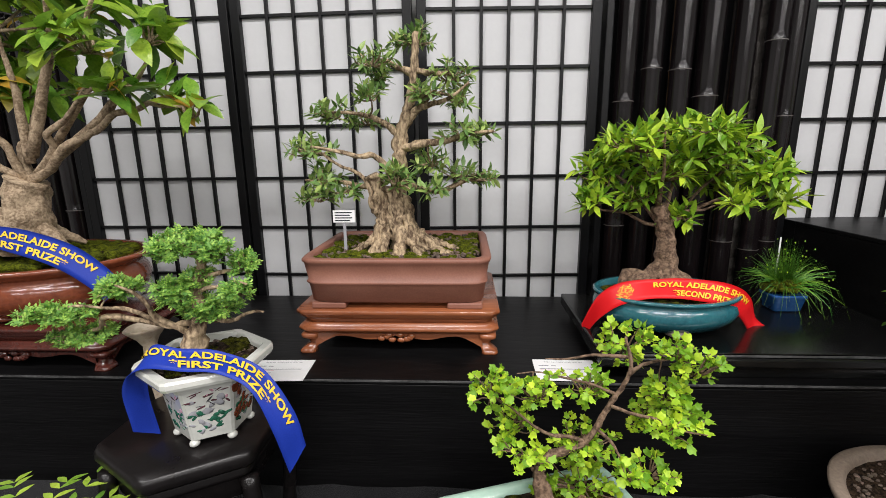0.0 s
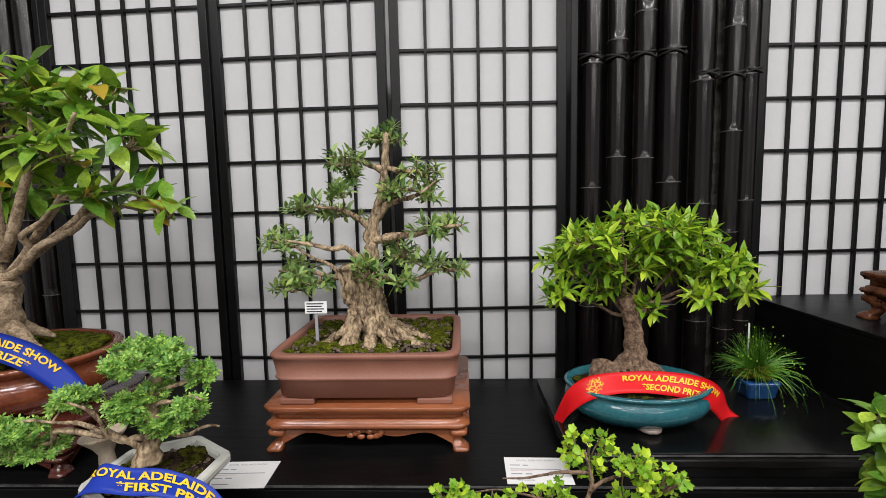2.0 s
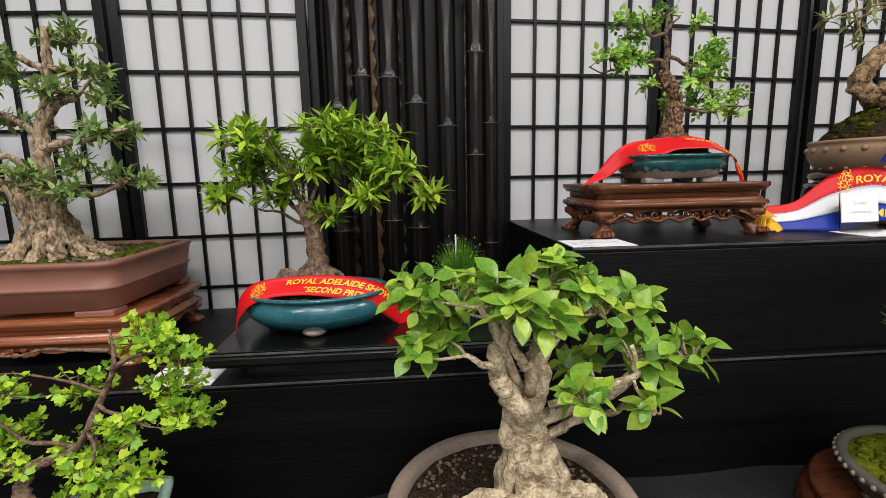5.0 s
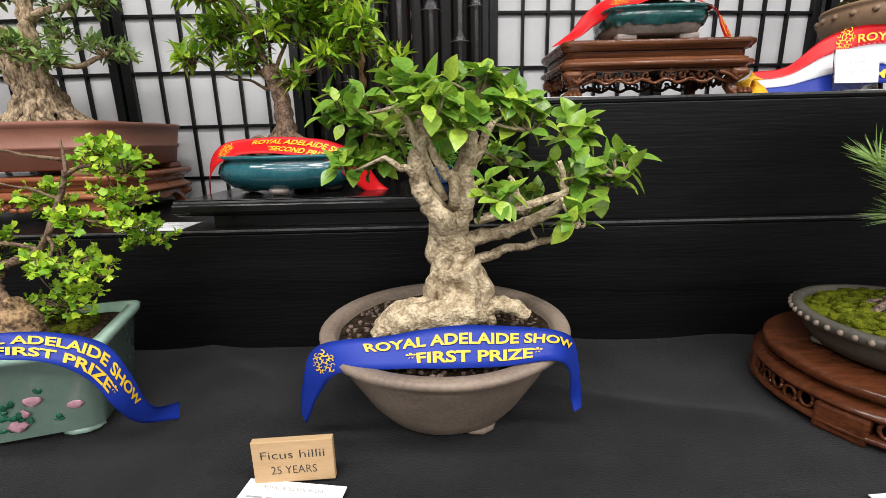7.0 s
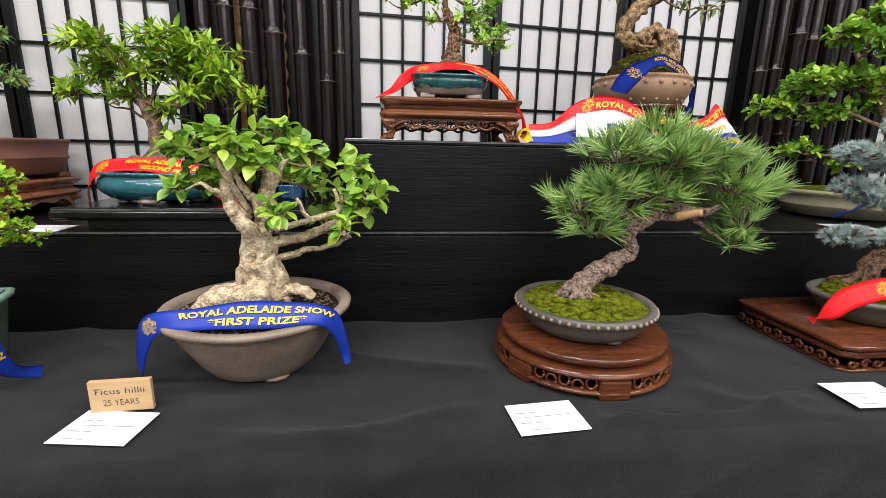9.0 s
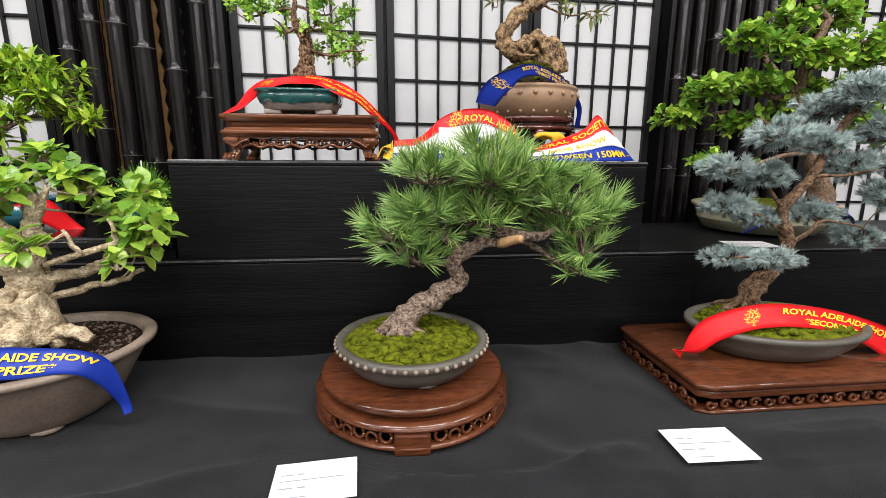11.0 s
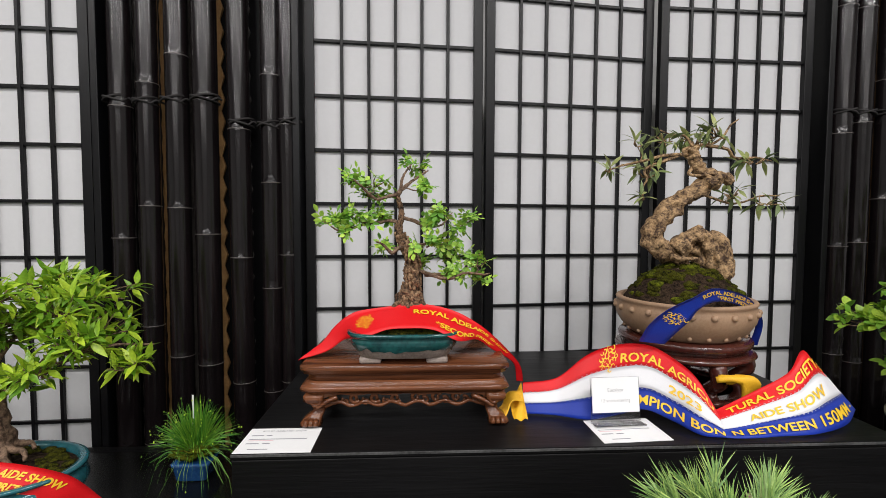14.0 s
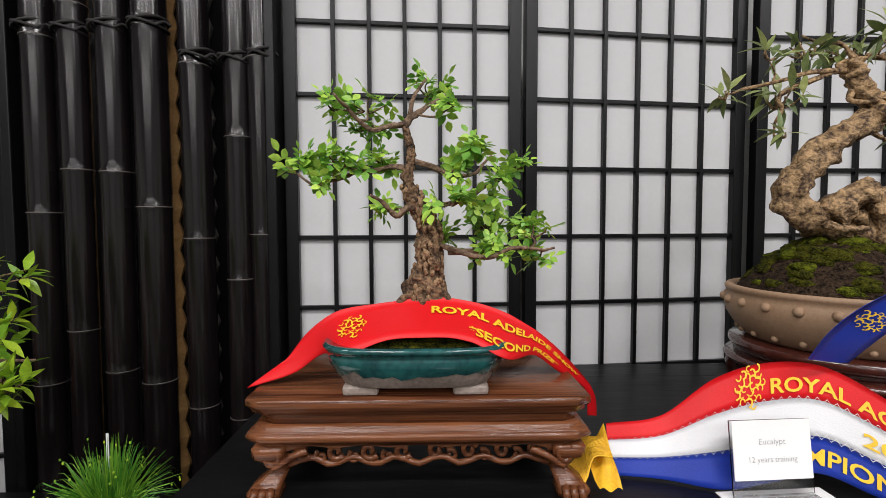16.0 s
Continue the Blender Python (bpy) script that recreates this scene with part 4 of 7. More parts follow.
SPRUCE = dict(
    base=(1.97, 0.49, 1.005),
    trunk=[(1.955, 0.52, 1.012), (1.962, 0.52, 1.052), (2.003, 0.52, 1.09), (2.024, 0.52, 1.139), (2.004, 0.52, 1.205), (2.051, 0.52, 1.268), (2.084, 0.52, 1.34), (2.139, 0.52, 1.411), (2.174, 0.52, 1.46)],
    limbs=[
        [(2.006, 0.52, 1.093), (1.94, 0.497, 1.116), (1.878, 0.473, 1.125)],
        [(2.023, 0.52, 1.15), (1.972, 0.533, 1.192), (1.913, 0.547, 1.206)],
        [(2.01, 0.52, 1.205), (1.961, 0.529, 1.257), (1.899, 0.539, 1.278)],
        [(2.024, 0.52, 1.139), (2.085, 0.519, 1.182), (2.177, 0.517, 1.17)],
        [(2.051, 0.52, 1.268), (2.097, 0.5, 1.27), (2.139, 0.48, 1.282)],
        [(2.084, 0.52, 1.34), (2.049, 0.54, 1.339), (1.977, 0.561, 1.333)],
        [(2.139, 0.52, 1.411), (2.117, 0.542, 1.412), (2.085, 0.563, 1.392)],
    ],
    pads=[
        (1.941, 0.553, 1.107, 0.052, 0.018),
        (1.95, 0.47, 1.122, 0.04, 0.014),
        (1.894, 0.523, 1.215, 0.044, 0.021),
        (1.99, 0.554, 1.187, 0.044, 0.018),
        (1.859, 0.5, 1.282, 0.041, 0.019),
        (1.956, 0.526, 1.268, 0.054, 0.021),
        (2.108, 0.568, 1.193, 0.051, 0.02),
        (1.92, 0.457, 1.339, 0.057, 0.021),
        (2.069, 0.526, 1.33, 0.052, 0.021),
        (2.115, 0.571, 1.397, 0.056, 0.025),
        (2.109, 0.494, 1.419, 0.05, 0.026),
        (2.145, 0.527, 1.287, 0.053, 0.025),
        (2.23, 0.572, 1.144, 0.051, 0.021),
        (2.177, 0.496, 1.351, 0.056, 0.032),
        (2.241, 0.522, 1.233, 0.058, 0.029),
    ])
HORN = dict(
    base=(2.32, 0.93, 1.17),
    trunk=[(2.521, 0.92, 1.125), (2.477, 0.92, 1.252), (2.429, 0.92, 1.359), (2.376, 0.92, 1.449), (2.392, 0.92, 1.566), (2.433, 0.92, 1.667)],
    limbs=[
        [(2.429, 0.92, 1.359), (2.311, 0.946, 1.402), (2.2, 0.972, 1.43), (2.092, 0.997, 1.396)],
        [(2.394, 0.92, 1.434), (2.316, 0.961, 1.476), (2.218, 1.002, 1.49)],
        [(2.374, 0.92, 1.464), (2.3, 0.956, 1.566), (2.293, 0.991, 1.627)],
        [(2.392, 0.92, 1.566), (2.44, 0.882, 1.593), (2.515, 0.844, 1.606)],
        [(2.452, 0.92, 1.314), (2.323, 0.928, 1.298), (2.171, 0.937, 1.282)],
        [(2.464, 0.92, 1.283), (2.575, 0.913, 1.375), (2.66, 0.906, 1.406)],
        [(2.433, 0.92, 1.667), (2.377, 0.923, 1.694), (2.319, 0.925, 1.679)],
    ],
    pads=[
        (2.047, 0.937, 1.414, 0.072, 0.033),
        (2.105, 0.882, 1.475, 0.087, 0.039),
        (2.266, 0.929, 1.504, 0.082, 0.038),
        (2.173, 0.961, 1.295, 0.065, 0.025),
        (2.156, 0.855, 1.601, 0.056, 0.033),
        (2.338, 0.927, 1.665, 0.082, 0.038),
        (2.493, 0.969, 1.688, 0.085, 0.04),
        (2.379, 0.852, 1.564, 0.076, 0.041),
        (2.401, 0.929, 1.449, 0.082, 0.041),
        (2.383, 1.004, 1.266, 0.076, 0.029),
        (2.54, 0.885, 1.581, 0.092, 0.066),
        (2.648, 0.922, 1.405, 0.095, 0.068),
        (2.269, 0.971, 1.399, 0.086, 0.034),
        (2.22, 0.827, 1.574, 0.062, 0.032),
        (2.444, 0.929, 1.493, 0.069, 0.036),
    ])
RIB_FICL = [
    ((-0.948, 0.7, 1.238), (-0.941, 0.72, 1.314)),
    ((-0.873, 0.705, 1.292), (-0.878, 0.725, 1.343)),
    ((-0.76, 0.69, 1.314), (-0.777, 0.71, 1.349)),
    ((-0.696, 0.685, 1.304), (-0.696, 0.705, 1.343)),
    ((-0.63, 0.685, 1.28), (-0.613, 0.705, 1.316)),
    ((-0.583, 0.69, 1.244), (-0.566, 0.71, 1.277)),
    ((-0.561, 0.69, 1.219), (-0.539, 0.71, 1.244)),
]
RIB_HEX = [
    ((-0.378, 0.49, 1.11), (-0.356, 0.51, 1.094)),
    ((-0.374, 0.48, 1.177), (-0.36, 0.505, 1.163)),
    ((-0.34, 0.47, 1.209), (-0.344, 0.5, 1.225)),
    ((-0.283, 0.465, 1.211), (-0.3, 0.495, 1.226)),
    ((-0.238, 0.465, 1.208), (-0.249, 0.495, 1.223)),
    ((-0.199, 0.46, 1.191), (-0.195, 0.49, 1.203)),
    ((-0.177, 0.46, 1.139), (-0.156, 0.48, 1.153)),
    ((-0.164, 0.47, 1.069), (-0.144, 0.48, 1.103)),
]
RIB_TEAL = [
    ((0.276, 0.775, 1.128), (0.274, 0.785, 1.147)),
    ((0.298, 0.745, 1.177), (0.294, 0.765, 1.207)),
    ((0.33, 0.73, 1.206), (0.329, 0.755, 1.236)),
    ((0.383, 0.725, 1.218), (0.391, 0.755, 1.243)),
    ((0.439, 0.725, 1.215), (0.458, 0.755, 1.243)),
    ((0.495, 0.73, 1.203), (0.52, 0.755, 1.233)),
    ((0.532, 0.745, 1.179), (0.562, 0.77, 1.207)),
    ((0.577, 0.78, 1.133), (0.591, 0.79, 1.159)),
    ((0.58, 0.775, 1.134), (0.619, 0.785, 1.138)),
]
RIB_ELM = [
    ((0.905, 0.785, 1.385), (0.936, 0.8, 1.407)),
    ((0.952, 0.785, 1.4), (0.942, 0.8, 1.412)),
    ((0.982, 0.78, 1.42), (0.964, 0.8, 1.439)),
    ((1.011, 0.738, 1.431), (0.995, 0.8, 1.46)),
    ((1.051, 0.738, 1.444), (1.045, 0.8, 1.468)),
    ((1.089, 0.738, 1.447), (1.089, 0.8, 1.473)),
    ((1.128, 0.738, 1.442), (1.136, 0.8, 1.468)),
    ((1.161, 0.738, 1.426), (1.171, 0.8, 1.455)),
    ((1.195, 0.785, 1.416), (1.208, 0.805, 1.432)),
    ((1.225, 0.81, 1.392), (1.244, 0.825, 1.397)),
    ((1.269, 0.85, 1.356), (1.282, 0.86, 1.352)),
    ((1.279, 0.87, 1.317), (1.294, 0.88, 1.312)),
]
RIB_EUC = [
    ((1.499, 0.765, 1.411), (1.452, 0.756, 1.418)),
    ((1.517, 0.756, 1.435), (1.462, 0.747, 1.445)),
    ((1.535, 0.756, 1.452), (1.487, 0.742, 1.470)),
    ((1.555, 0.761, 1.470), (1.532, 0.747, 1.489)),
    ((1.596, 0.775, 1.479), (1.581, 0.765, 1.502)),
    ((1.660, 0.807, 1.463), (1.658, 0.798, 1.484)),
    ((1.698, 0.835, 1.442), (1.703, 0.826, 1.454)),
    ((1.727, 0.863, 1.415), (1.735, 0.854, 1.422)),
    ((1.730, 0.882, 1.377), (1.740, 0.872, 1.378)),
]
RIB_FH = [
    ((0.539, 0.415, 0.907), (0.532, 0.42, 0.918)),
    ((0.566, 0.39, 0.961), (0.545, 0.4, 0.967)),
    ((0.596, 0.37, 0.998), (0.569, 0.39, 1.02)),
    ((0.655, 0.36, 1.007), (0.646, 0.385, 1.032)),
    ((0.711, 0.355, 1.009), (0.711, 0.385, 1.042)),
    ((0.767, 0.36, 1.007), (0.77, 0.385, 1.041)),
    ((0.822, 0.37, 1.007), (0.832, 0.395, 1.029)),
    ((0.845, 0.39, 0.982), (0.857, 0.41, 1.002)),
    ((0.855, 0.415, 0.934), (0.869, 0.42, 0.935)),
    ((0.86, 0.415, 0.915), (0.87, 0.42, 0.917)),
]
RIB_SPR = [
    ((1.764, 0.455, 0.964), (1.778, 0.45, 0.948)),
    ((1.795, 0.43, 0.966), (1.784, 0.44, 0.998)),
    ((1.83, 0.42, 0.993), (1.818, 0.44, 1.029)),
    ((1.896, 0.415, 1.013), (1.909, 0.44, 1.048)),
    ((1.984, 0.415, 1.011), (2.007, 0.44, 1.041)),
    ((2.073, 0.42, 0.99), (2.106, 0.44, 1.019)),
    ((2.173, 0.435, 0.939), (2.229, 0.45, 0.97)),
    ((2.237, 0.44, 0.885), (2.293, 0.45, 0.891)),
]
RIB_CEL = [
    ((0.118, 0.35, 0.957), (0.127, 0.36, 1.001)),
    ((0.215, 0.325, 1.019), (0.211, 0.34, 1.05)),
    ((0.251, 0.33, 1.039), (0.236, 0.35, 1.056)),
    ((0.284, 0.345, 1.035), (0.271, 0.365, 1.055)),
    ((0.315, 0.355, 1.023), (0.311, 0.375, 1.048)),
    ((0.337, 0.365, 0.998), (0.345, 0.385, 1.03)),
    ((0.348, 0.375, 0.96), (0.361, 0.39, 0.992)),
    ((0.348, 0.405, 0.92), (0.359, 0.415, 0.936)),
    ((0.364, 0.45, 0.894), (0.356, 0.47, 0.906)),
]
SASH_A = [
    ((1.27, 0.779, 1.294), (1.275, 0.8, 1.338)),
    ((1.32, 0.77, 1.294), (1.333, 0.8, 1.346)),
    ((1.369, 0.751, 1.294), (1.382, 0.79, 1.388)),
    ((1.415, 0.752, 1.3), (1.432, 0.785, 1.406)),
    ((1.459, 0.749, 1.31), (1.48, 0.775, 1.406)),
    ((1.494, 0.728, 1.3), (1.513, 0.75, 1.387)),
    ((1.517, 0.692, 1.294), (1.534, 0.73, 1.364)),
    ((1.549, 0.682, 1.294), (1.547, 0.7, 1.324)),
]
SASH_B = [
    ((1.549, 0.682, 1.294), (1.532, 0.71, 1.316)),
    ((1.585, 0.679, 1.294), (1.585, 0.73, 1.325)),
    ((1.64, 0.684, 1.294), (1.642, 0.745, 1.341)),
    ((1.697, 0.689, 1.294), (1.702, 0.755, 1.365)),
    ((1.768, 0.717, 1.294), (1.737, 0.77, 1.397)),
    ((1.836, 0.77, 1.295), (1.767, 0.78, 1.375)),
]

# ---- things: stands, pots ----
ROUND, RECT, HEX = ring_shape("round", 56), ring_shape("rect", 64, 0.16), ring_shape("hex", 72)
SOFT = ring_shape("rect", 64, 0.5)


def lathe(name, levels, shape, mat, parent, label="", top=False, wobble=0.0):
    V, F = loft(levels, shape, True, top, wobble)
    return mesh(name, V, F, mat, parent, label)


def ground_disc(name, shape, hx, hy, z, rise, mat, parent, label="", amp=0.004, freq=45, rings=14, seed=0):
    V, F = [(0, 0, z + rise)], []
    n = len(shape)
    for k in range(1, rings + 1):
        t = k / rings
        for x, y in shape:
            q = Vector((x * hx * t, y * hy * t, 0))
            V.append((q.x, q.y, z + rise * (1 - t ** 2.2) + amp * noise.noise(q * freq + Vector((seed, 0, 0))) * (1 if k < rings else 0.2)))
    for i in range(n):
        F.append((0, 1 + i, 1 + (i + 1) % n))
    for k in range(rings - 1):
        for i in range(n):
            a, b = 1 + k * n + i, 1 + k * n + (i + 1) % n
            F.append((a, a + n, b + n, b))
    return mesh(name, V, F, mat, parent, label)


def moss_clumps(parent, hx, hy, z, count, size, mat, seed, rise=0.0, label="green moss tufts", square=False):
    rg, s = random.Random(seed), Skin()
    for i in range(count):
        a, r = rg.uniform(0, 6.283), math.sqrt(rg.uniform(0.02, 0.9))
        k = size * rg.uniform(0.6, 1.4)
        cx, cy = (rg.uniform(-1, 1), rg.uniform(-1, 1)) if square else (r * math.cos(a), r * math.sin(a))
        s.blob((hx * cx, hy * cy, z + rise * (1 - r ** 2.2) + k * 0.1), (k, k, k * 0.5), i + seed, 5, 0.5, 2.2)
    ob = s.make("moss", mat, parent, label)
    return tagged(ob, kind="stuff")


def pebbles(parent, hx, hy, z, count, size, mat, seed, rise=0.0, square=False):
    rg, s = random.Random(seed), Skin()
    for i in range(count):
        a, r = rg.uniform(0, 6.283), math.sqrt(rg.uniform(0.0, 0.95))
        k = size * rg.uniform(0.6, 1.3)
        cx, cy = (rg.uniform(-1, 1), rg.uniform(-1, 1)) if square else (r * math.cos(a), r * math.sin(a))
        s.blob((hx * cx, hy * cy, z + rise * (1 - r ** 2.2) + k * 0.3), (k, k * rg.uniform(0.7, 1.2), k * 0.75), i, 3, 0.5, 1.5)
    ob = s.make("gravel", mat, parent, "small dark gravel grains", smooth=False)
    return tagged(ob, kind="stuff")


def shaped_leg(parent, x, y, sx, sy, h, size, mat, foot=1.25):
    """A cabriole leg: a knee that swells outward, a slim ankle and a foot."""
    V, F = [], []
    prof = [(0.0, foot * 1.05, 0.30), (0.10, foot, 0.32), (0.20, foot * 0.9, 0.22), (0.38, 0.62, -0.05), (0.55, 0.70, -0.05), (0.75, 1.0, 0.18), (0.92, 1.08, 0.16), (1.0, 1.0, 0.05)]
    c = ring_shape("rect", 16, 0.35)
    for t, k, o in prof:
        for cx, cy in c:
            V.append((x + sx * o * size + cx * size * 0.5 * k, y + sy * o * size + cy * size * 0.5 * k, h * t))
    for i in range(len(prof) - 1):
        for j in range(16):
            F.append((i * 16 + j, i * 16 + (j + 1) % 16, (i + 1) * 16 + (j + 1) % 16, (i + 1) * 16 + j))
    F.append(tuple(range(15, -1, -1)))
    F.append(tuple(range((len(prof) - 1) * 16, len(prof) * 16)))
    return mesh("leg", V, F, mat, parent)


def apron(parent, length, zt, drop, mat, m, lobes=3, thick=0.008):
    """A carved skirt panel with a scalloped lower edge, along x."""
    n, V, F = 60, [], []
    for i in range(n + 1):
        t = i / n
        x = (t - 0.5) * length
        e = abs(2 * t - 1)
        z = zt - drop * (0.38 + 0.12 * math.cos(lobes * 2 * math.pi * t) + 0.5 * max(0, (e - 0.72) / 0.28) ** 1.6)
        for y in (0, thick):
            V += [(x, y, zt), (x, y, z)]
    for i in range(n):
        a, b = i * 4, (i + 1) * 4
        F += [(a, a + 1, b + 1, b), (a + 2, b + 2, b + 3, a + 3), (a + 1, a + 3, b + 3, b + 1), (a, b, b + 2, a + 2)]
    V = [m @ Vector(v) for v in V]
    return mesh("apron", V, F, mat, parent, smooth=False)


def scroll(s, cx, cz, r, y, turn=1, a0=0.0):
    pts = []
    for i in range(12):
        a = a0 + turn * i * 0.62
        rr = r * (1 - i / 14)
        pts.append((cx + rr * math.cos(a), y, cz + rr * math.sin(a)))
    s.tube(pts, r * 0.40, r * 0.28, 6, smooth_per=2)


def rect_stand(m, w, d, h, mat, label, fret=False, carved=True):
    e = thing("display_stand", m, label, "display stand")
    t = h
    lv = [(0.94, -0.016), (0.97, -0.015), (0.975, -0.012), (0.99, -0.009), (1.0, -0.007), (1.0, -0.002), (0.994, 0.0)]
    lathe("top", [(w / 2 * k, d / 2 * (1 - (1 - k) * w / d), t + z) for k, z in lv], ring_shape("rect", 64, 0.05), mat, e, top=True)
    hx, hy = w / 2 * 0.93, d / 2 - w / 2 * 0.07
    lathe("waist", [(hx, hy, t - 0.026), (hx, hy, t - 0.0165)], ring_shape("rect", 64, 0.04), mat, e)
    lathe("moulding", [(hx, hy, t - 0.045), (hx + 0.0055, hy + 0.0055, t - 0.0448), (hx + 0.0056, hy + 0.0056, t - 0.0422), (hx + 0.0095, hy + 0.0095, t - 0.0415), (hx + 0.0120, hy + 0.0120, t - 0.037), (hx + 0.0100, hy + 0.0100, t - 0.0325), (hx + 0.0050, hy + 0.0050, t - 0.0315), (hx + 0.0048, hy + 0.0048, t - 0.0285), (hx + 0.001, hy + 0.001, t - 0.0265)], ring_shape("rect", 64, 0.05), mat, e, top=True)
    zt = t - 0.0455
    ls = 0.030
    for sx in (-1, 1):
        for sy in (-1, 1):
            shaped_leg(e, sx * (hx - ls * 0.45), sy * (hy - ls * 0.45), sx, sy, zt, ls, mat, 1.0 if fret else 0.95)
    drop = zt * (0.45 if fret else 0.75)
    for m2, ln in ((Matrix.Translation((0, -hy + 0.001, 0)), 2 * hx - 1.2 * ls), (Matrix.Translation((0, hy - 0.009, 0)), 2 * hx - 1.2 * ls), (pose(hx - 0.001, 0, 0, 0, 0, 90), 2 * hy - 1.2 * ls), (pose(-hx + 0.009, 0, 0, 0, 0, 90), 2 * hy - 1.2 * ls)):
        apron(e, ln, zt, drop * (0.45 if fret else 1.0), mat, m2, 3 if not fret else 5)
        if fret:
            s = Skin()
            k = max(3, round(ln / 0.034))
            for i in range(k):
                x = (i - (k - 1) / 2) * ln / (k + 0.3)
                sd = 1 if x > 0 else -1
                scroll(s, x, zt - 0.010, 0.0085, 0.004, sd, 0.5 * sd)
                scroll(s, x + 0.014 * sd, zt - 0.015, 0.0062, 0.004, -sd, 2.2)
            s.tube([((i - 10) / 10 * ln * 0.47, 0.004, zt - 0.019 - 0.004 * math.cos(i * 1.9)) for i in range(21)], 0.0032, 0.0032, 6, smooth_per=2)
            s.v = [m2 @ Vector(v) for v in s.v]
            tagged(s.make("fretwork", mat, e, "carved openwork scrolls"), kind="stuff")
    if carved and not fret:
        s = Skin()
        for i in range(9):
            a = i * 0.7
            s.blob((0.022 * math.cos(a) * (1 + 0.5 * (i % 2)), -hy - 0.0005, zt - 0.010 + 0.005 * math.sin(a)), (0.008, 0.003, 0.005), i, 4)
        tagged(s.make("carved_rosette", mat, e), kind="stuff")
    if fret:
        for sx in (-1, 1):
            s = Skin()
            scroll(s, sx * (hx - 0.012), zt - 0.012, 0.009, -hy - 0.004, sx, 1.0)
            s.tube([(sx * (hx - 0.045), -hy - 0.001, zt - 0.006), (sx * (hx - 0.03), -hy - 0.004, zt - 0.012), (sx * (hx - 0.014), -hy - 0.005, zt - 0.022)], 0.004, 0.003, 6)
            for k in (-1, 0, 1):
                s.tube([(sx * (hx - 0.008) + k * 0.007, -hy - 0.013, 0.013), (sx * (hx - 0.008) + k * 0.0078, -hy - 0.021, 0.006)], 0.0042, 0.0036, 6)
            s.make("carved_knee", mat, e)
    return e


def round_stand(m, R, h, mat, label, legs=False):
    e = thing("round_display_stand", m, label, "display stand")
    lathe("top", [(R * 0.86, R * 0.86, h - 0.016), (R * 0.90, R * 0.90, h - 0.014), (R * 0.93, R * 0.93, h - 0.009), (R * 0.93, R * 0.93, h - 0.003), (R * 0.91, R * 0.91, h), (R * 0.5, R * 0.5, h - 0.0005)], ROUND, mat, e, top=True)
    wz = 0.021 if legs else 0.0205
    lathe("waist", [(R * 0.84, R * 0.84, h - wz), (R * 0.83, R * 0.83, h - 0.0165)], ROUND, mat, e)
    if legs:
        lathe("rim_moulding", [(R * 0.84, R * 0.84, h - 0.036), (R * 0.93, R * 0.93, h - 0.034), (R * 0.98, R * 0.98, h - 0.028), (R * 0.96, R * 0.96, h - 0.0235), (R * 0.88, R * 0.88, h - 0.0215)], ROUND, mat, e, top=True)
        for k in range(5):
            a = 2 * math.pi * k / 5 - 0.5 * math.pi
            c, s_ = math.cos(a), math.sin(a)
            s = Skin()
            r = R * 0.85
            s.tube([(c * r, s_ * r, h - 0.034), (c * r * 1.06, s_ * r * 1.06, h * 0.42), (c * r * 0.80, s_ * r * 0.80, h * 0.2), (c * r * 0.94, s_ * r * 0.94, 0.006)], 0.015, 0.010, 12)
            s.make("leg", mat, e)
        lathe("base_ring", [(R * 0.92, R * 0.92, 0.0), (R * 0.95, R * 0.95, 0.004), (R * 0.92, R * 0.92, 0.010), (R * 0.70, R * 0.70, 0.010), (R * 0.70, R * 0.70, 0.001)], ROUND, mat, e)
        return e
    lathe("shoulder", [(R * 0.93, R * 0.93, h - 0.032), (R * 0.98, R * 0.98, h - 0.0305), (R * 0.99, R * 0.99, h - 0.026), (R * 0.90, R * 0.90, h - 0.021)], ROUND, mat, e, top=True)
    lathe("foot_ring", [(R * 0.93, R * 0.93, 0.006), (R * 0.985, R * 0.985, 0.008), (R * 1.0, R * 1.0, 0.012), (R * 0.97, R * 0.97, 0.0155), (R * 0.90, R * 0.90, 0.0155)], ROUND, mat, e)
    # added dark drum: paints the shade seen through the pierced base
    lathe("core", [(R * 0.86, R * 0.86, 0.006), (R * 0.86, R * 0.86, h - 0.031)], ROUND, M["stool_and_shade"], e, "added dark core standing in for shade in the hollow")
    for k in range(6):
        a0 = 2 * math.pi * k / 6 + math.radians(28)
        bm = box_bm(R * 0.88, R * 0.985, -R * 0.17, R * 0.15, 0.0, h - 0.0315, 0.004)
        bmesh.ops.transform(bm, verts=bm.verts, matrix=Matrix.Rotation(a0, 4, "Z"))
        part("post", bm, mat, e)
        s = Skin()
        for i in range(5):
            a = a0 + math.radians(60) * (0.24 + 0.13 * i)
            zc = (h - 0.018) * 0.5 + 0.0005 + 0.003 * (-1) ** i
            ring = [(R * 0.955 * math.cos(a + 0.055 * math.cos(b)), R * 0.955 * math.sin(a + 0.055 * math.cos(b)), zc + 0.0100 * math.sin(b)) for b in [i2 * 0.571 for i2 in range(12)]]
            s.tube(ring, 0.0026, 0.0026, 5, smooth_per=1)
        tagged(s.make("fretwork", mat, e, "carved openwork scrolls"), kind="stuff")
    return e


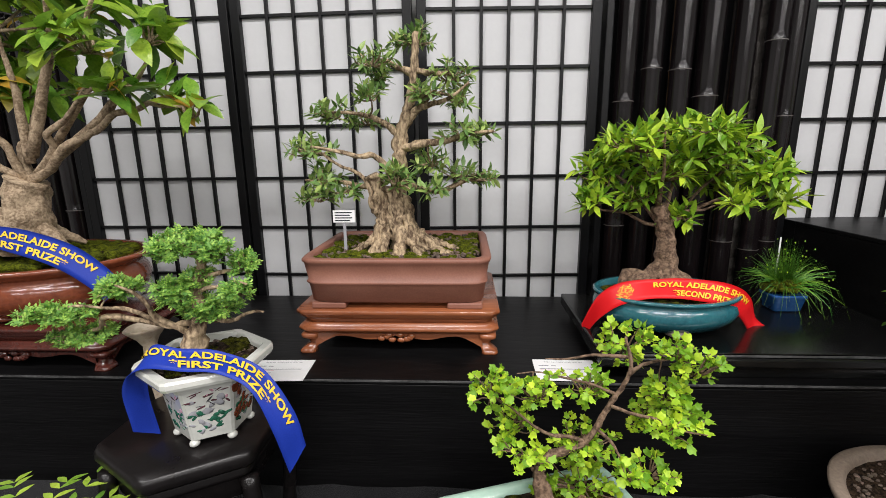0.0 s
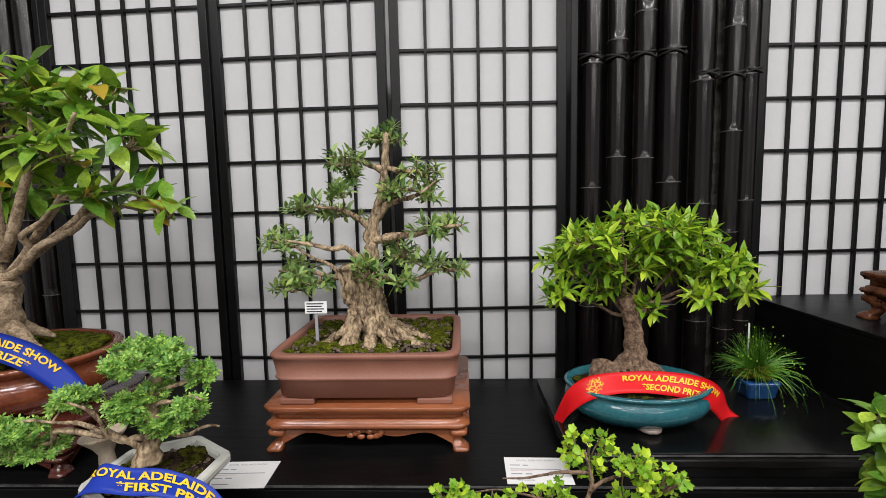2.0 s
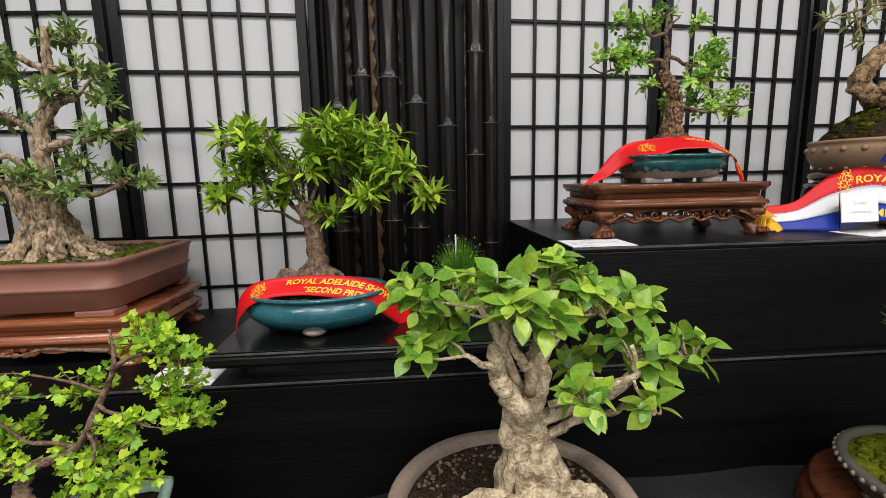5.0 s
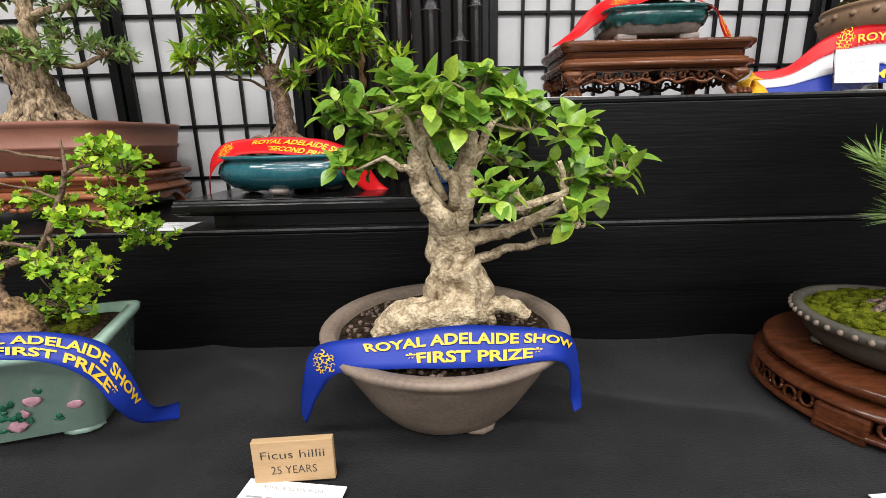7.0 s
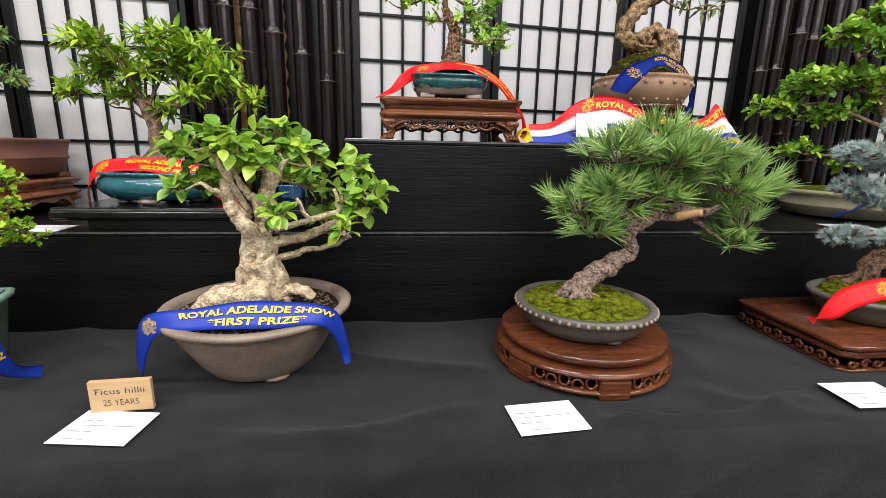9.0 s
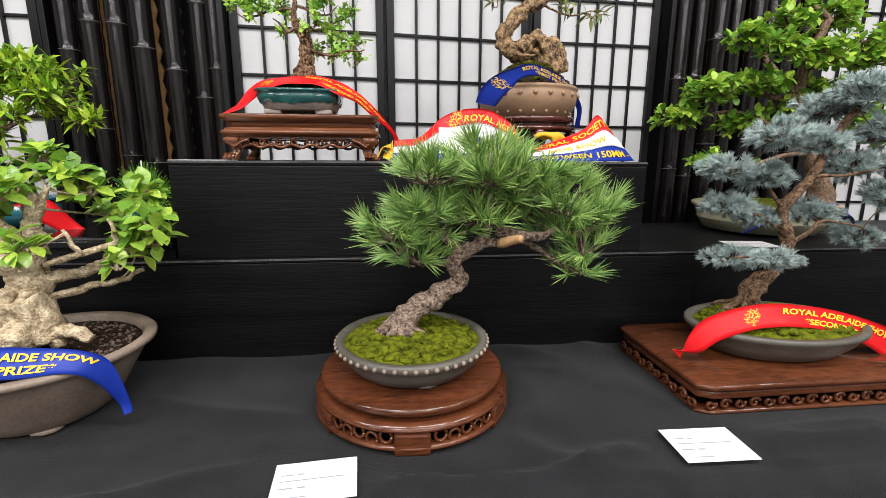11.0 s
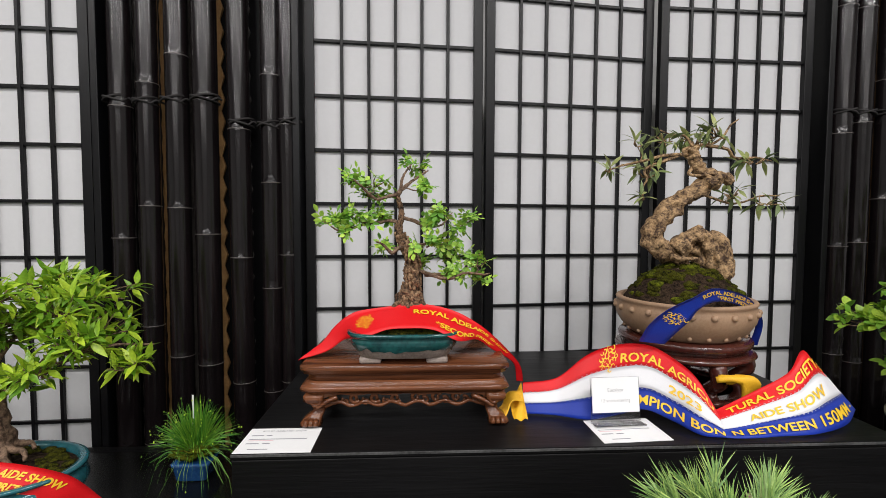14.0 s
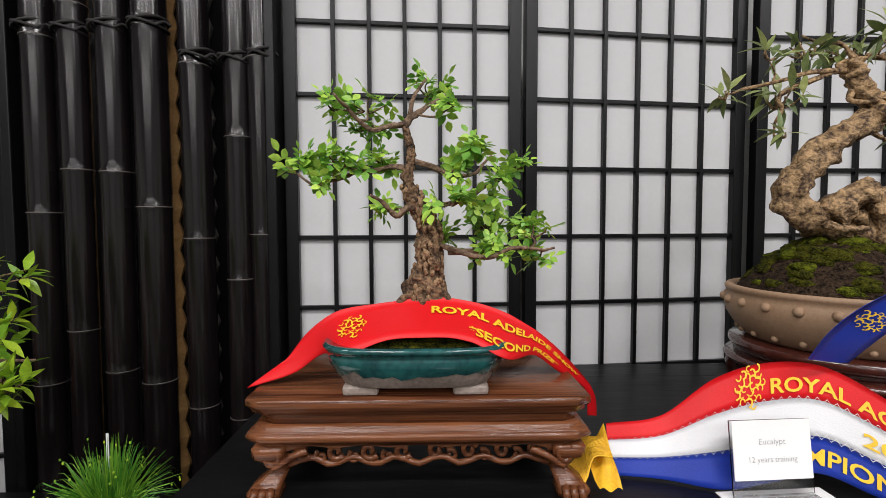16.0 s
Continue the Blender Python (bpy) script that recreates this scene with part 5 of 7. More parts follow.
stand_a = rect_stand(pose(-0.067, 0.884, TIER), 0.374, 0.278, 0.084, M["rosewood"], "reddish rosewood display stand with cabriole legs")
stand_c = rect_stand(pose(1.079, 0.836, BOX), 0.325, 0.185, 0.095, M["walnut"], "carved walnut display stand with openwork apron", fret=True)
round_stand(pose(1.298, 0.465, TABLE), 0.162, 0.066, M["mahogany"], "round mahogany display stand with pierced base")
round_stand(pose(1.612, 0.905, BOX), 0.125, 0.105, M["dark_rosewood"], "round dark red rosewood stand on short legs", legs=True)
stand_l = rect_stand(pose(-0.735, 0.80, TIER), 0.36, 0.27, 0.078, M["dark_rosewood"], "dark red rosewood display stand with short legs")

# low pierced stand under the spruce
e = thing("low_display_stand", pose(1.985, 0.49, TABLE), "low rectangular mahogany display stand with pierced sides", "display stand")
lathe("top", [(0.225, 0.128, 0.040), (0.232, 0.135, 0.043), (0.235, 0.138, 0.050), (0.233, 0.136, 0.054)], ring_shape("rect", 64, 0.05), M["mahogany"], e, top=True)
lathe("frame", [(0.222, 0.125, 0.026), (0.230, 0.133, 0.030), (0.226, 0.129, 0.0395)], ring_shape("rect", 64, 0.05), M["mahogany"], e)
# added dark block, shade behind the pierced sides given as colour
lathe("core", [(0.205, 0.108, 0.002), (0.205, 0.108, 0.0255)], ring_shape("rect", 64, 0.05), M["stool_and_shade"], e, "added dark core standing in for shade in the hollow")
lathe("foot_rail", [(0.226, 0.129, 0.0), (0.229, 0.132, 0.003), (0.224, 0.127, 0.0065), (0.21, 0.113, 0.0065)], ring_shape("rect", 64, 0.05), M["mahogany"], e)
for m2, ln in ((Matrix.Translation((0, -0.129, 0)), 0.44), (pose(-0.226, 0, 0, 0, 0, 90), 0.25)):
    s = Skin()
    k = round(ln / 0.026)
    for i in range(k):
        scroll(s, (i - (k - 1) / 2) * ln / k, 0.016, 0.0095, 0.003, 1 if i % 2 else -1, 0.4)
    s.v = [m2 @ Vector(v) for v in s.v]
    tagged(s.make("fretwork", M["mahogany"], e, "carved openwork scrolls"), kind="stuff")

# dark stool under the hexagonal pot
e = thing("hexagonal_stool", pose(-0.325, 0.545, TABLE), "small hexagonal black wooden plant stool on the table", "stool")
HEX_SEAT = 0.200
lathe("seat", [(0.112, 0.112, 0.176), (0.121, 0.121, 0.178), (0.125, 0.125, 0.184), (0.125, 0.125, 0.194), (0.121, 0.121, HEX_SEAT)], HEX, M["stool_and_shade"], e, top=True)
lathe("seat_moulding", [(0.106, 0.106, 0.158), (0.112, 0.112, 0.160), (0.114, 0.114, 0.166), (0.108, 0.108, 0.1755)], HEX, M["stool_and_shade"], e)
lathe("seat_rail", [(0.102, 0.102, 0.128), (0.105, 0.105, 0.130), (0.105, 0.105, 0.1575)], HEX, M["stool_and_shade"], e)
for k in range(6):
    a = math.radians(60 * k + 30)
    c, d = math.cos(a), math.sin(a)
    s = Skin()
    s.tube([(0.112 * c, 0.112 * d, 0.160), (0.118 * c, 0.118 * d, 0.10), (0.112 * c, 0.112 * d, 0.03), (0.124 * c, 0.124 * d, 0.0)], 0.012, 0.009, 8)
    s.make("leg", M["stool_and_shade"], e)


# ---- trees ----
def leaf_shape(length, width, rows, fold=0.25, droop=0.12):
    """rows: half width along the leaf. The leaf lies along +x with its face up."""
    V, F = [], []
    n = len(rows)
    for i, w in enumerate(rows):
        t = i / (n - 1)
        x, z = t * length, -droop * length * t * t
        h = w * width / 2
        V += [(x, -h, z + fold * h), (x, 0, z), (x, h, z + fold * h)]
    for i in range(n - 1):
        a = i * 3
        F += [(a, a + 3, a + 4, a + 1), (a + 1, a + 4, a + 5, a + 2)]
    return V, F


OVAL = (0.06, 0.55, 0.9, 1.0, 0.85, 0.5, 0.03)
LANCE_ROWS = (0.05, 0.6, 1.0, 0.85, 0.5, 0.03)
SMALL = (0.1, 0.95, 0.9, 0.05)
SLIM = (0.05, 0.8, 1.0, 0.7, 0.03)


def aim(p, d, up, k=1.0):
    d = d.normalized()
    z = (up - d * up.dot(d))
    z = z.normalized() if z.length > 1e-4 else Vector((0, 0, 1)).cross(d).normalized()
    y = z.cross(d)
    return Matrix(((d.x * k, y.x * k, z.x * k, p.x), (d.y * k, y.y * k, z.y * k, p.y), (d.z * k, y.z * k, z.z * k, p.z), (0, 0, 0, 1)))


def rand_dir(rg):
    while True:
        v = Vector((rg.uniform(-1, 1), rg.uniform(-1, 1), rg.uniform(-1, 1)))
        if 0.05 < v.length < 1:
            return v.normalized()


def bonsai(name, spec, label, bark, r_trunk, limb_r, foliage, seed, root=0.0, flare=0.8, lobes=3, depth=1.0, spread=1.0, trunk_top=0.25, twig_mat=None, roughness=0.35, sides=18, gnarl=0.12):
    """The tree's woody frame and crown; returns the thing and its base. foliage(parent, pads, twigs, rg) fills the crown."""
    B = Vector(spec["base"])
    rg = random.Random(seed)
    e = thing(name, Matrix.Translation(B), label, "bonsai")
    L = lambda p: Vector(p) - B
    s = Skin()
    trunk = s.tube([L(p) for p in spec["trunk"]], r_trunk, r_trunk * trunk_top, max(26, sides), roughness, seed, 10, 0.9, flare, lobes, gnarl)
    s.make("trunk", bark, e)
    if root:
        for k in range(9):
            a = 2 * math.pi * k / 9 + rg.uniform(-0.3, 0.3)
            q = trunk[0]
            ln = root * rg.uniform(0.6, 1.15)
            c = Vector((math.cos(a), math.sin(a) * 0.8, 0))
            s = Skin()
            s.tube([q + c * r_trunk * 0.3 + Vector((0, 0, r_trunk * 1.5)), q + c * (r_trunk + ln * 0.3) + Vector((rg.uniform(-1, 1) * 0.004, 0, r_trunk * 0.5)), q + c * (r_trunk + ln * 0.7) + Vector((0, rg.uniform(-1, 1) * 0.01, 0.002)), q + c * (r_trunk + ln) - Vector((0, 0, 0.008))], r_trunk * rg.uniform(0.34, 0.5), 0.003, 8, 0.4, k + seed)
            s.make("root", bark, e)
    limbs = [trunk[len(trunk) // 3:]]
    s = Skin()
    for i, pts in enumerate(spec["limbs"]):
        pp = [L(p) for p in pts]
        fine = []
        for j, p in enumerate(pp):
            fine.append(p)
            if j < len(pp) - 1:
                fine.append((p + pp[j + 1]) / 2 + rand_dir(rg) * (pp[j + 1] - p).length * 0.10)
        near = min(trunk, key=lambda q: (q - fine[0]).length)
        fine[0] = near.lerp(fine[0], 0.3)
        s = Skin()
        r0 = spec["radii"][i] if "radii" in spec else limb_r * rg.uniform(0.8, 1.2)
        limbs.append(s.tube(fine, r0, r0 * 0.5 if "radii" in spec else limb_r * 0.32, 12, roughness, i + seed, 4, gnarl=gnarl))
        s.make("branch", twig_mat or bark, e)
    s = Skin()
    pads = []
    samples = [q for l in limbs for q in l]
    for x, y, z, rx, rz in spec["pads"]:
        c = L((x, y, z))
        near = min(samples, key=lambda q: (q - c).length)
        mid = (near + c) / 2 + rand_dir(rg) * 0.006 - Vector((0, 0, rz * 0.25))
        s.tube([near, mid, c - Vector((0, 0, rz * 0.4))], limb_r * 0.36, limb_r * 0.2, 6, 0.2, seed)
        pads.append((c, Vector((rx * spread, (rx * 0.75 + rz * 0.25) * depth * spread, rz * spread))))
    tagged(s.make("twig", twig_mat or bark, e), kind="stuff")
    foliage(e, pads, limb_r, rg, twig_mat or bark)
    return e, B


def inside(rg, r, shell=0.55):
    d = rand_dir(rg)
    k = rg.uniform(shell, 1.0)
    return Vector((d.x * r.x * k, d.y * r.y * k, d.z * r.z * k)), d


def leafy(mat, shape, per_pad, rosette, spread=1.0, up=0.5, twig=0.0009, name="foliage", label="", scale=(0.7, 1.2), area=None, flat=0.3):
    def fill(parent, pads, limb_r, rg, twig_mat):
        s, tw = Skin(), Skin()
        mean = sum(p[1].x * p[1].z for p in pads) / len(pads)
        for c, r in pads:
            n = max(3, round(per_pad * (r.x * r.z / mean) ** 0.8))
            for i in range(n):
                o, d = inside(rg, r, 0.35)
                p = c + o
                hub = c + Vector((o.x * 0.25, o.y * 0.25, -r.z * 0.5))
                tw.tube([hub, (hub + p) / 2 + rand_dir(rg) * 0.003, p], twig * 1.5, twig * 0.8, 4, smooth_per=2)
                axis = (Vector((d.x, d.y, d.z * flat + up)) + rand_dir(rg) * 0.5).normalized()
                a0 = rg.uniform(0, 6.28)
                side = axis.orthogonal().normalized()
                side2 = axis.cross(side)
                for k in range(rosette):
                    a = a0 + k * 2.4
                    dr = (side * math.cos(a) + side2 * math.sin(a)) * spread + axis * rg.uniform(0.25, 0.9)
                    q = p - axis * 0.0025 * k * shape[2]
                    s.put(shape[0], shape[1], aim(q, dr, Vector((0, -0.15, 1)) + rand_dir(rg) * 0.5, rg.uniform(*scale)))
        tagged(tw.make("twig", twig_mat, parent), kind="stuff")
        tagged(s.make(name, mat, parent, label), kind="stuff")
    return fill


def big_leaves(mat, shape, per_pad, yellow=None, twig=0.0012, scale=(0.65, 1.15)):
    """Large leaves, each an object of its own on shared meshes."""
    def fill(parent, pads, limb_r, rg, twig_mat):
        tw = Skin()
        crown = mesh("crown", [(0, 0, 0), (0.0004, 0, 0), (0, 0.0004, 0)], [(0, 1, 2)], mat, parent)
        crown.location = pads[0][0]
        shapes = []
        for k in range(5):
            V, F = leaf_shape(shape[0] * (0.8 + 0.1 * (k % 4)), shape[1] * (0.9 + 0.06 * (k % 4)), OVAL, 0.25, 0.05 + 0.09 * k)
            me = bpy.data.meshes.new("leaf")
            me.from_pydata(V, [], F)
            me.polygons.foreach_set("use_smooth", [True] * len(F))
            me.materials.append(yellow if (yellow and k == 4) else mat)
            shapes.append(me)
        mean = sum(p[1].x * p[1].z for p in pads) / len(pads)
        for c, r in pads:
            for i in range(max(4, round(per_pad / 3 * (r.x * r.z / mean) ** 0.7))):
                o, d = inside(rg, r, 0.3)
                p = c + o
                hub = c + Vector((o.x * 0.2, o.y * 0.2, -r.z * 0.5))
                tw.tube([hub, (hub + p) / 2 + rand_dir(rg) * 0.004, p], twig * 1.8, twig, 5, smooth_per=2)
                axis = (Vector((d.x, d.y, d.z * 0.4 + 0.6)) + rand_dir(rg) * 0.4).normalized()
                side = axis.orthogonal().normalized()
                side2 = axis.cross(side)
                a0 = rg.uniform(0, 6.28)
                for k in range(3):
                    a = a0 + k * 2.2
                    dr = (side * math.cos(a) + side2 * math.sin(a)) + axis * rg.uniform(0.2, 0.8)
                    ob = new("leaf", shapes[4 if (yellow and rg.random() < 0.07) else rg.randrange(4)])
                    ob.parent = crown
                    ob.matrix_basis = Matrix.Translation(-pads[0][0]) @ aim(p, dr, Vector((0, -0.25, 1)) + rand_dir(rg) * 0.45, rg.uniform(*scale))
        tagged(tw.make("twig", twig_mat, parent), kind="stuff")
    return fill


def needles(mat, per_pad, count, length, width, cone=0.9, up=0.7, name="needles", stub=None):
    def fill(parent, pads, limb_r, rg, twig_mat):
        V, F = [], []
        tw = Skin()
        mean = sum(p[1].x * p[1].z for p in pads) / len(pads)
        for c, r in pads:
            for i in range(max(4, round(per_pad * (r.x * r.z / mean) ** 0.8))):
                o, d = inside(rg, r, 0.25)
                p = c + o
                axis = (Vector((d.x, d.y, d.z * 0.5 + up)) + rand_dir(rg) * 0.35).normalized()
                hub = c + Vector((o.x * 0.3, o.y * 0.3, -r.z * 0.5))
                tw.tube([hub, (hub + p) / 2 + rand_dir(rg) * 0.003, p + axis * length * 0.15], 0.0016, 0.0012, 4, smooth_per=2)
                side = axis.orthogonal().normalized()
                side2 = axis.cross(side)
                for k in range(count):
                    a = rg.uniform(0, 6.283)
                    dr = ((side * math.cos(a) + side2 * math.sin(a)) * rg.uniform(0.25, cone) + axis).normalized()
                    q = p + axis * length * 0.35 * (k / count)
                    ln = length * rg.uniform(0.7, 1.1)
                    u = dr.orthogonal().normalized() * width
                    w = dr.cross(u)
                    b = len(V)
                    V += [q + u, q - u * 0.5 + w * 0.87, q - u * 0.5 - w * 0.87, q + dr * ln + Vector((0, 0, -0.04 * ln))]
                    F += [(b, b + 1, b + 3), (b + 1, b + 2, b + 3), (b + 2, b, b + 3)]
        tagged(tw.make("twig", twig_mat, parent), kind="stuff")
        tagged(mesh(name, V, F, mat, parent, smooth=False), kind="stuff")
    return fill


def lobed_leaf(size):
    V, F = [(0, 0, 0)], []
    for i in range(11):
        a = math.radians(-125 + 25 * i)
        r = size * (0.62 + 0.38 * math.cos(a * 3) ** 2) * (0.85 + 0.25 * math.cos(a))
        V.append((size * 0.45 + r * 0.55 * math.cos(a), r * 0.6 * math.sin(a), 0.12 * size * math.cos(2 * a)))
    V.append((size * 0.45, 0, -0.03 * size))
    for i in range(1, 11):
        F.append((12, i, i + 1))
    F += [(0, 1, 12), (0, 12, 11)]
    return V, F


def spray(n, leaf, step):
    """A pinnate spray: paired leaflets along a stem."""
    V, F = [], []
    for i in range(n):
        for sgn in (-1, 1):
            m = Matrix.Translation((i * step, 0, 0)) @ pose(0, 0, 0, 0, 8, sgn * (62 - 5 * i))
            b = len(V)
            V += [m @ Vector(v) for v in leaf[0]]
            F += [tuple(b + k for k in f) for f in leaf[1]]
    b = len(V)
    V += [Matrix.Translation((n * step, 0, 0)) @ Vector(v) for v in leaf[0]]
    F += [tuple(b + k for k in f) for f in leaf[1]]
    return V, F


# olive-leaved tree in the brown rectangular pot
ol, B = bonsai("olive_bonsai", OLIVE, "gnarled olive bonsai in a brown rectangular clay pot", M["bark_grey"], 0.0190, 0.0072,
               leafy(M["leaf_olive"], (*leaf_shape(0.0225, 0.0078, SLIM, 0.3, 0.05), 1.0), 15, 7, 1.1, 0.5, 0.0013), 31, spread=1.12, flare=0.25, lobes=4, roughness=0.45, sides=30, trunk_top=0.28, gnarl=0.28)
off = Vector((-0.068, 0.892, TIER + 0.0845)) - B
pot = mesh("pot", *[[Vector(v) + off for v in q] if i == 0 else q for i, q in enumerate(loft([(0.152, 0.128, 0.010), (0.160, 0.136, 0.014), (0.164, 0.140, 0.045), (0.166, 0.142, 0.047), (0.168, 0.144, 0.050), (0.167, 0.143, 0.053), (0.165, 0.141, 0.054), (0.170, 0.146, 0.086), (0.173, 0.149, 0.089), (0.173, 0.149, 0.094), (0.171, 0.147, 0.096), (0.160, 0.136, 0.096), (0.157, 0.133, 0.093), (0.156, 0.132, 0.07)], RECT))], M["brown_clay"], ol, "matt brown clay pot with a raised band")
for sx in (-1, 1):
    for sy in (-1, 1):
        f = part("foot", box_bm(off.x + sx * 0.125 - 0.032, off.x + sx * 0.125 + 0.032, off.y + sy * 0.115 - 0.020, off.y + sy * 0.115 + 0.020, off.z, off.z + 0.012, 0.003), M["brown_clay"], pot)
g = ground_disc("soil", RECT, 0.157, 0.133, off.z + 0.082, 0.004, M["soil"], ol, "dark bonsai soil")
g.location = (off.x, off.y, 0)
mo = moss_clumps(ol, 0.146, 0.122, off.z + 0.086, 230, 0.0115, M["moss"], 3, square=True)
mo.location = (off.x, off.y, 0)
pb = pebbles(ol, 0.150, 0.126, off.z + 0.088, 900, 0.0036, M["gravel"], 6, square=True)
pb.location = (off.x, off.y, 0)
OLIVE_ROOTS = (
    (((-0.033, -0.003, 0.111), (-0.037, -0.012, 0.070), (-0.055, -0.024, 0.035), (-0.098, -0.038, 0.004)), 0.0122, 0.0059),
    (((-0.033, -0.007, 0.098), (-0.040, -0.022, 0.055), (-0.069, -0.040, 0.022), (-0.120, -0.052, 0.000)), 0.0094, 0.0043),
    (((-0.030, -0.009, 0.090), (-0.036, -0.029, 0.048), (-0.045, -0.048, 0.019), (-0.056, -0.072, -0.004)), 0.0122, 0.0093),
    (((-0.026, -0.007, 0.098), (-0.023, -0.022, 0.069), (-0.028, -0.043, 0.033), (-0.032, -0.064, -0.004)), 0.0094, 0.0076),
    (((-0.008, -0.009, 0.123), (-0.005, -0.024, 0.078), (0.001, -0.045, 0.037), (0.006, -0.080, -0.004)), 0.0137, 0.0119),
    (((0.003, -0.007, 0.115), (0.012, -0.022, 0.067), (0.029, -0.045, 0.029), (0.046, -0.078, -0.002)), 0.0122, 0.0110),
    (((0.006, -0.003, 0.098), (0.022, -0.013, 0.051), (0.055, -0.029, 0.024), (0.100, -0.044, 0.002)), 0.0115, 0.0076),
    (((0.018, -0.004, 0.057), (0.044, -0.007, 0.033), (0.087, -0.012, 0.017), (0.136, -0.024, 0.000)), 0.0101, 0.0051),
    (((0.032, -0.022, 0.030), (0.058, -0.032, 0.019), (0.094, -0.053, 0.009), (0.124, -0.082, -0.002)), 0.0072, 0.0043),
    (((-0.004, 0.012, 0.107), (0.010, 0.022, 0.055), (0.041, 0.040, 0.022), (0.086, 0.056, 0.000)), 0.0130, 0.0068),
    (((-0.026, 0.010, 0.090), (-0.040, 0.022, 0.047), (-0.071, 0.034, 0.014), (-0.100, 0.046, 0.000)), 0.0115, 0.0059),
    (((-0.013, -0.042, 0.008), (0.006, -0.060, 0.006), (-0.011, -0.081, 0.004), (-0.034, -0.098, 0.000)), 0.0050, 0.0034),
)
for k, (pts, r0, r1) in enumerate(OLIVE_ROOTS):
    s = Skin()
    s.tube(pts, r0, r1, 22, 0.60, k * 1.7, 10, gnarl=0.70)
    s.make("surface_root", M["bark_grey"], ol)
s = Skin()
s.tube(((-0.040, 0.0, 0.085), (-0.044, -0.004, 0.130), (-0.056, -0.010, 0.160)), 0.020, 0.013, 20, 0.4, 2.0, 8, gnarl=0.35)
s.make("second_stem", M["bark_grey"], ol)

# lance-leaved tree in the teal pot
la, B = bonsai("fig_bonsai", LANCE, "narrow-leaved fig bonsai in a teal glazed oval pot", M["bark_twig"], 0.0165, 0.0042,
               leafy(M["leaf_lance"], (*leaf_shape(0.031, 0.0098, LANCE_ROWS, 0.3, 0.12), 1.2), 22, 6, 1.0, 0.55, 0.0011), 32, root=0.05, flare=0.9, lobes=3, trunk_top=0.75)
off = Vector((0.424, 0.795, TRAY)) - B
V, F = loft([(0.085, 0.060, 0.008), (0.105, 0.075, 0.012), (0.122, 0.089, 0.026), (0.128, 0.094, 0.038), (0.124, 0.091, 0.052), (0.117, 0.085, 0.058), (0.119, 0.087, 0.061), (0.127, 0.093, 0.063), (0.128, 0.094, 0.067), (0.125, 0.091, 0.069), (0.115, 0.083, 0.068), (0.112, 0.080, 0.050)], ROUND)
pot = mesh("pot", [Vector(v) + off for v in V], F, M["teal"], la, "glossy teal glazed oval pot")
for k in range(4):
    a = math.pi / 4 + k * math.pi / 2 + math.radians(45)
    s = Skin()
    s.blob((off.x + 0.075 * math.cos(a), off.y + 0.063 * math.sin(a), off.z + 0.008), (0.022, 0.018, 0.008), k, 5, 0.1)
    s.make("foot", M["bare_clay"], pot)
g = ground_disc("soil", ROUND, 0.114, 0.082, off.z + 0.056, 0.010, M["soil"], la, "dark bonsai soil")
g.location = (off.x, off.y, 0)
mo = moss_clumps(la, 0.106, 0.076, off.z + 0.060, 90, 0.010, M["dark_moss"], 5)
mo.location = (off.x, off.y, 0)
s = Skin()
s.blob((-0.045, 0.0, -0.008), (0.034, 0.028, 0.036), 3, 9, 0.6, 1.6)
s.blob((-0.005, -0.005, -0.018), (0.036, 0.030, 0.030), 5, 9, 0.6, 1.6)
s.make("root_base", M["bark_twig"], la, "swollen brown root base")

# large-leaved fig in the red-brown pot
fl, B = bonsai("large_leaf_fig_bonsai", FICUSL, "large-leaved fig bonsai in a glossy red-brown pot", M["bark_fig"], 0.040, 0.0080,
               big_leaves(M["leaf_ficus_dark"], (0.052, 0.025), 52, M["leaf_yellow"], scale=(0.7, 1.25)), 33, root=0.06, flare=0.6, lobes=3, trunk_top=0.72, sides=26, gnarl=0.2)
off = Vector((-0.765, 0.800, TIER + 0.0785)) - B
V, F = loft([(0.12, 0.10, 0.006), (0.150, 0.120, 0.012), (0.178, 0.145, 0.030), (0.186, 0.152, 0.050), (0.180, 0.147, 0.068), (0.172, 0.140, 0.078), (0.176, 0.144, 0.082), (0.190, 0.156, 0.092), (0.192, 0.158, 0.098), (0.186, 0.152, 0.100), (0.172, 0.140, 0.099), (0.168, 0.136, 0.08)], ROUND)
mesh("pot", [Vector(v) + off for v in V], F, M["oxblood"], fl, "glossy red-brown glazed round pot")
for k in range(3):
    a = math.radians(-90 + 55 * (k - 1))
    s = Skin()
    s.blob((off.x + 0.125 * math.cos(a), off.y + 0.10 * math.sin(a), off.z + 0.008), (0.030, 0.022, 0.008), k, 5, 0.1)
    s.make("pot_foot", M["oxblood"], fl)
g = ground_disc("soil", ROUND, 0.170, 0.138, off.z + 0.090, 0.014, M["soil"], fl, "dark bonsai soil")
g.location = (off.x, off.y, 0)
mo = moss_clumps(fl, 0.160, 0.128, off.z + 0.097, 170, 0.016, M["moss"], 8)
mo.location = (off.x, off.y, 0)

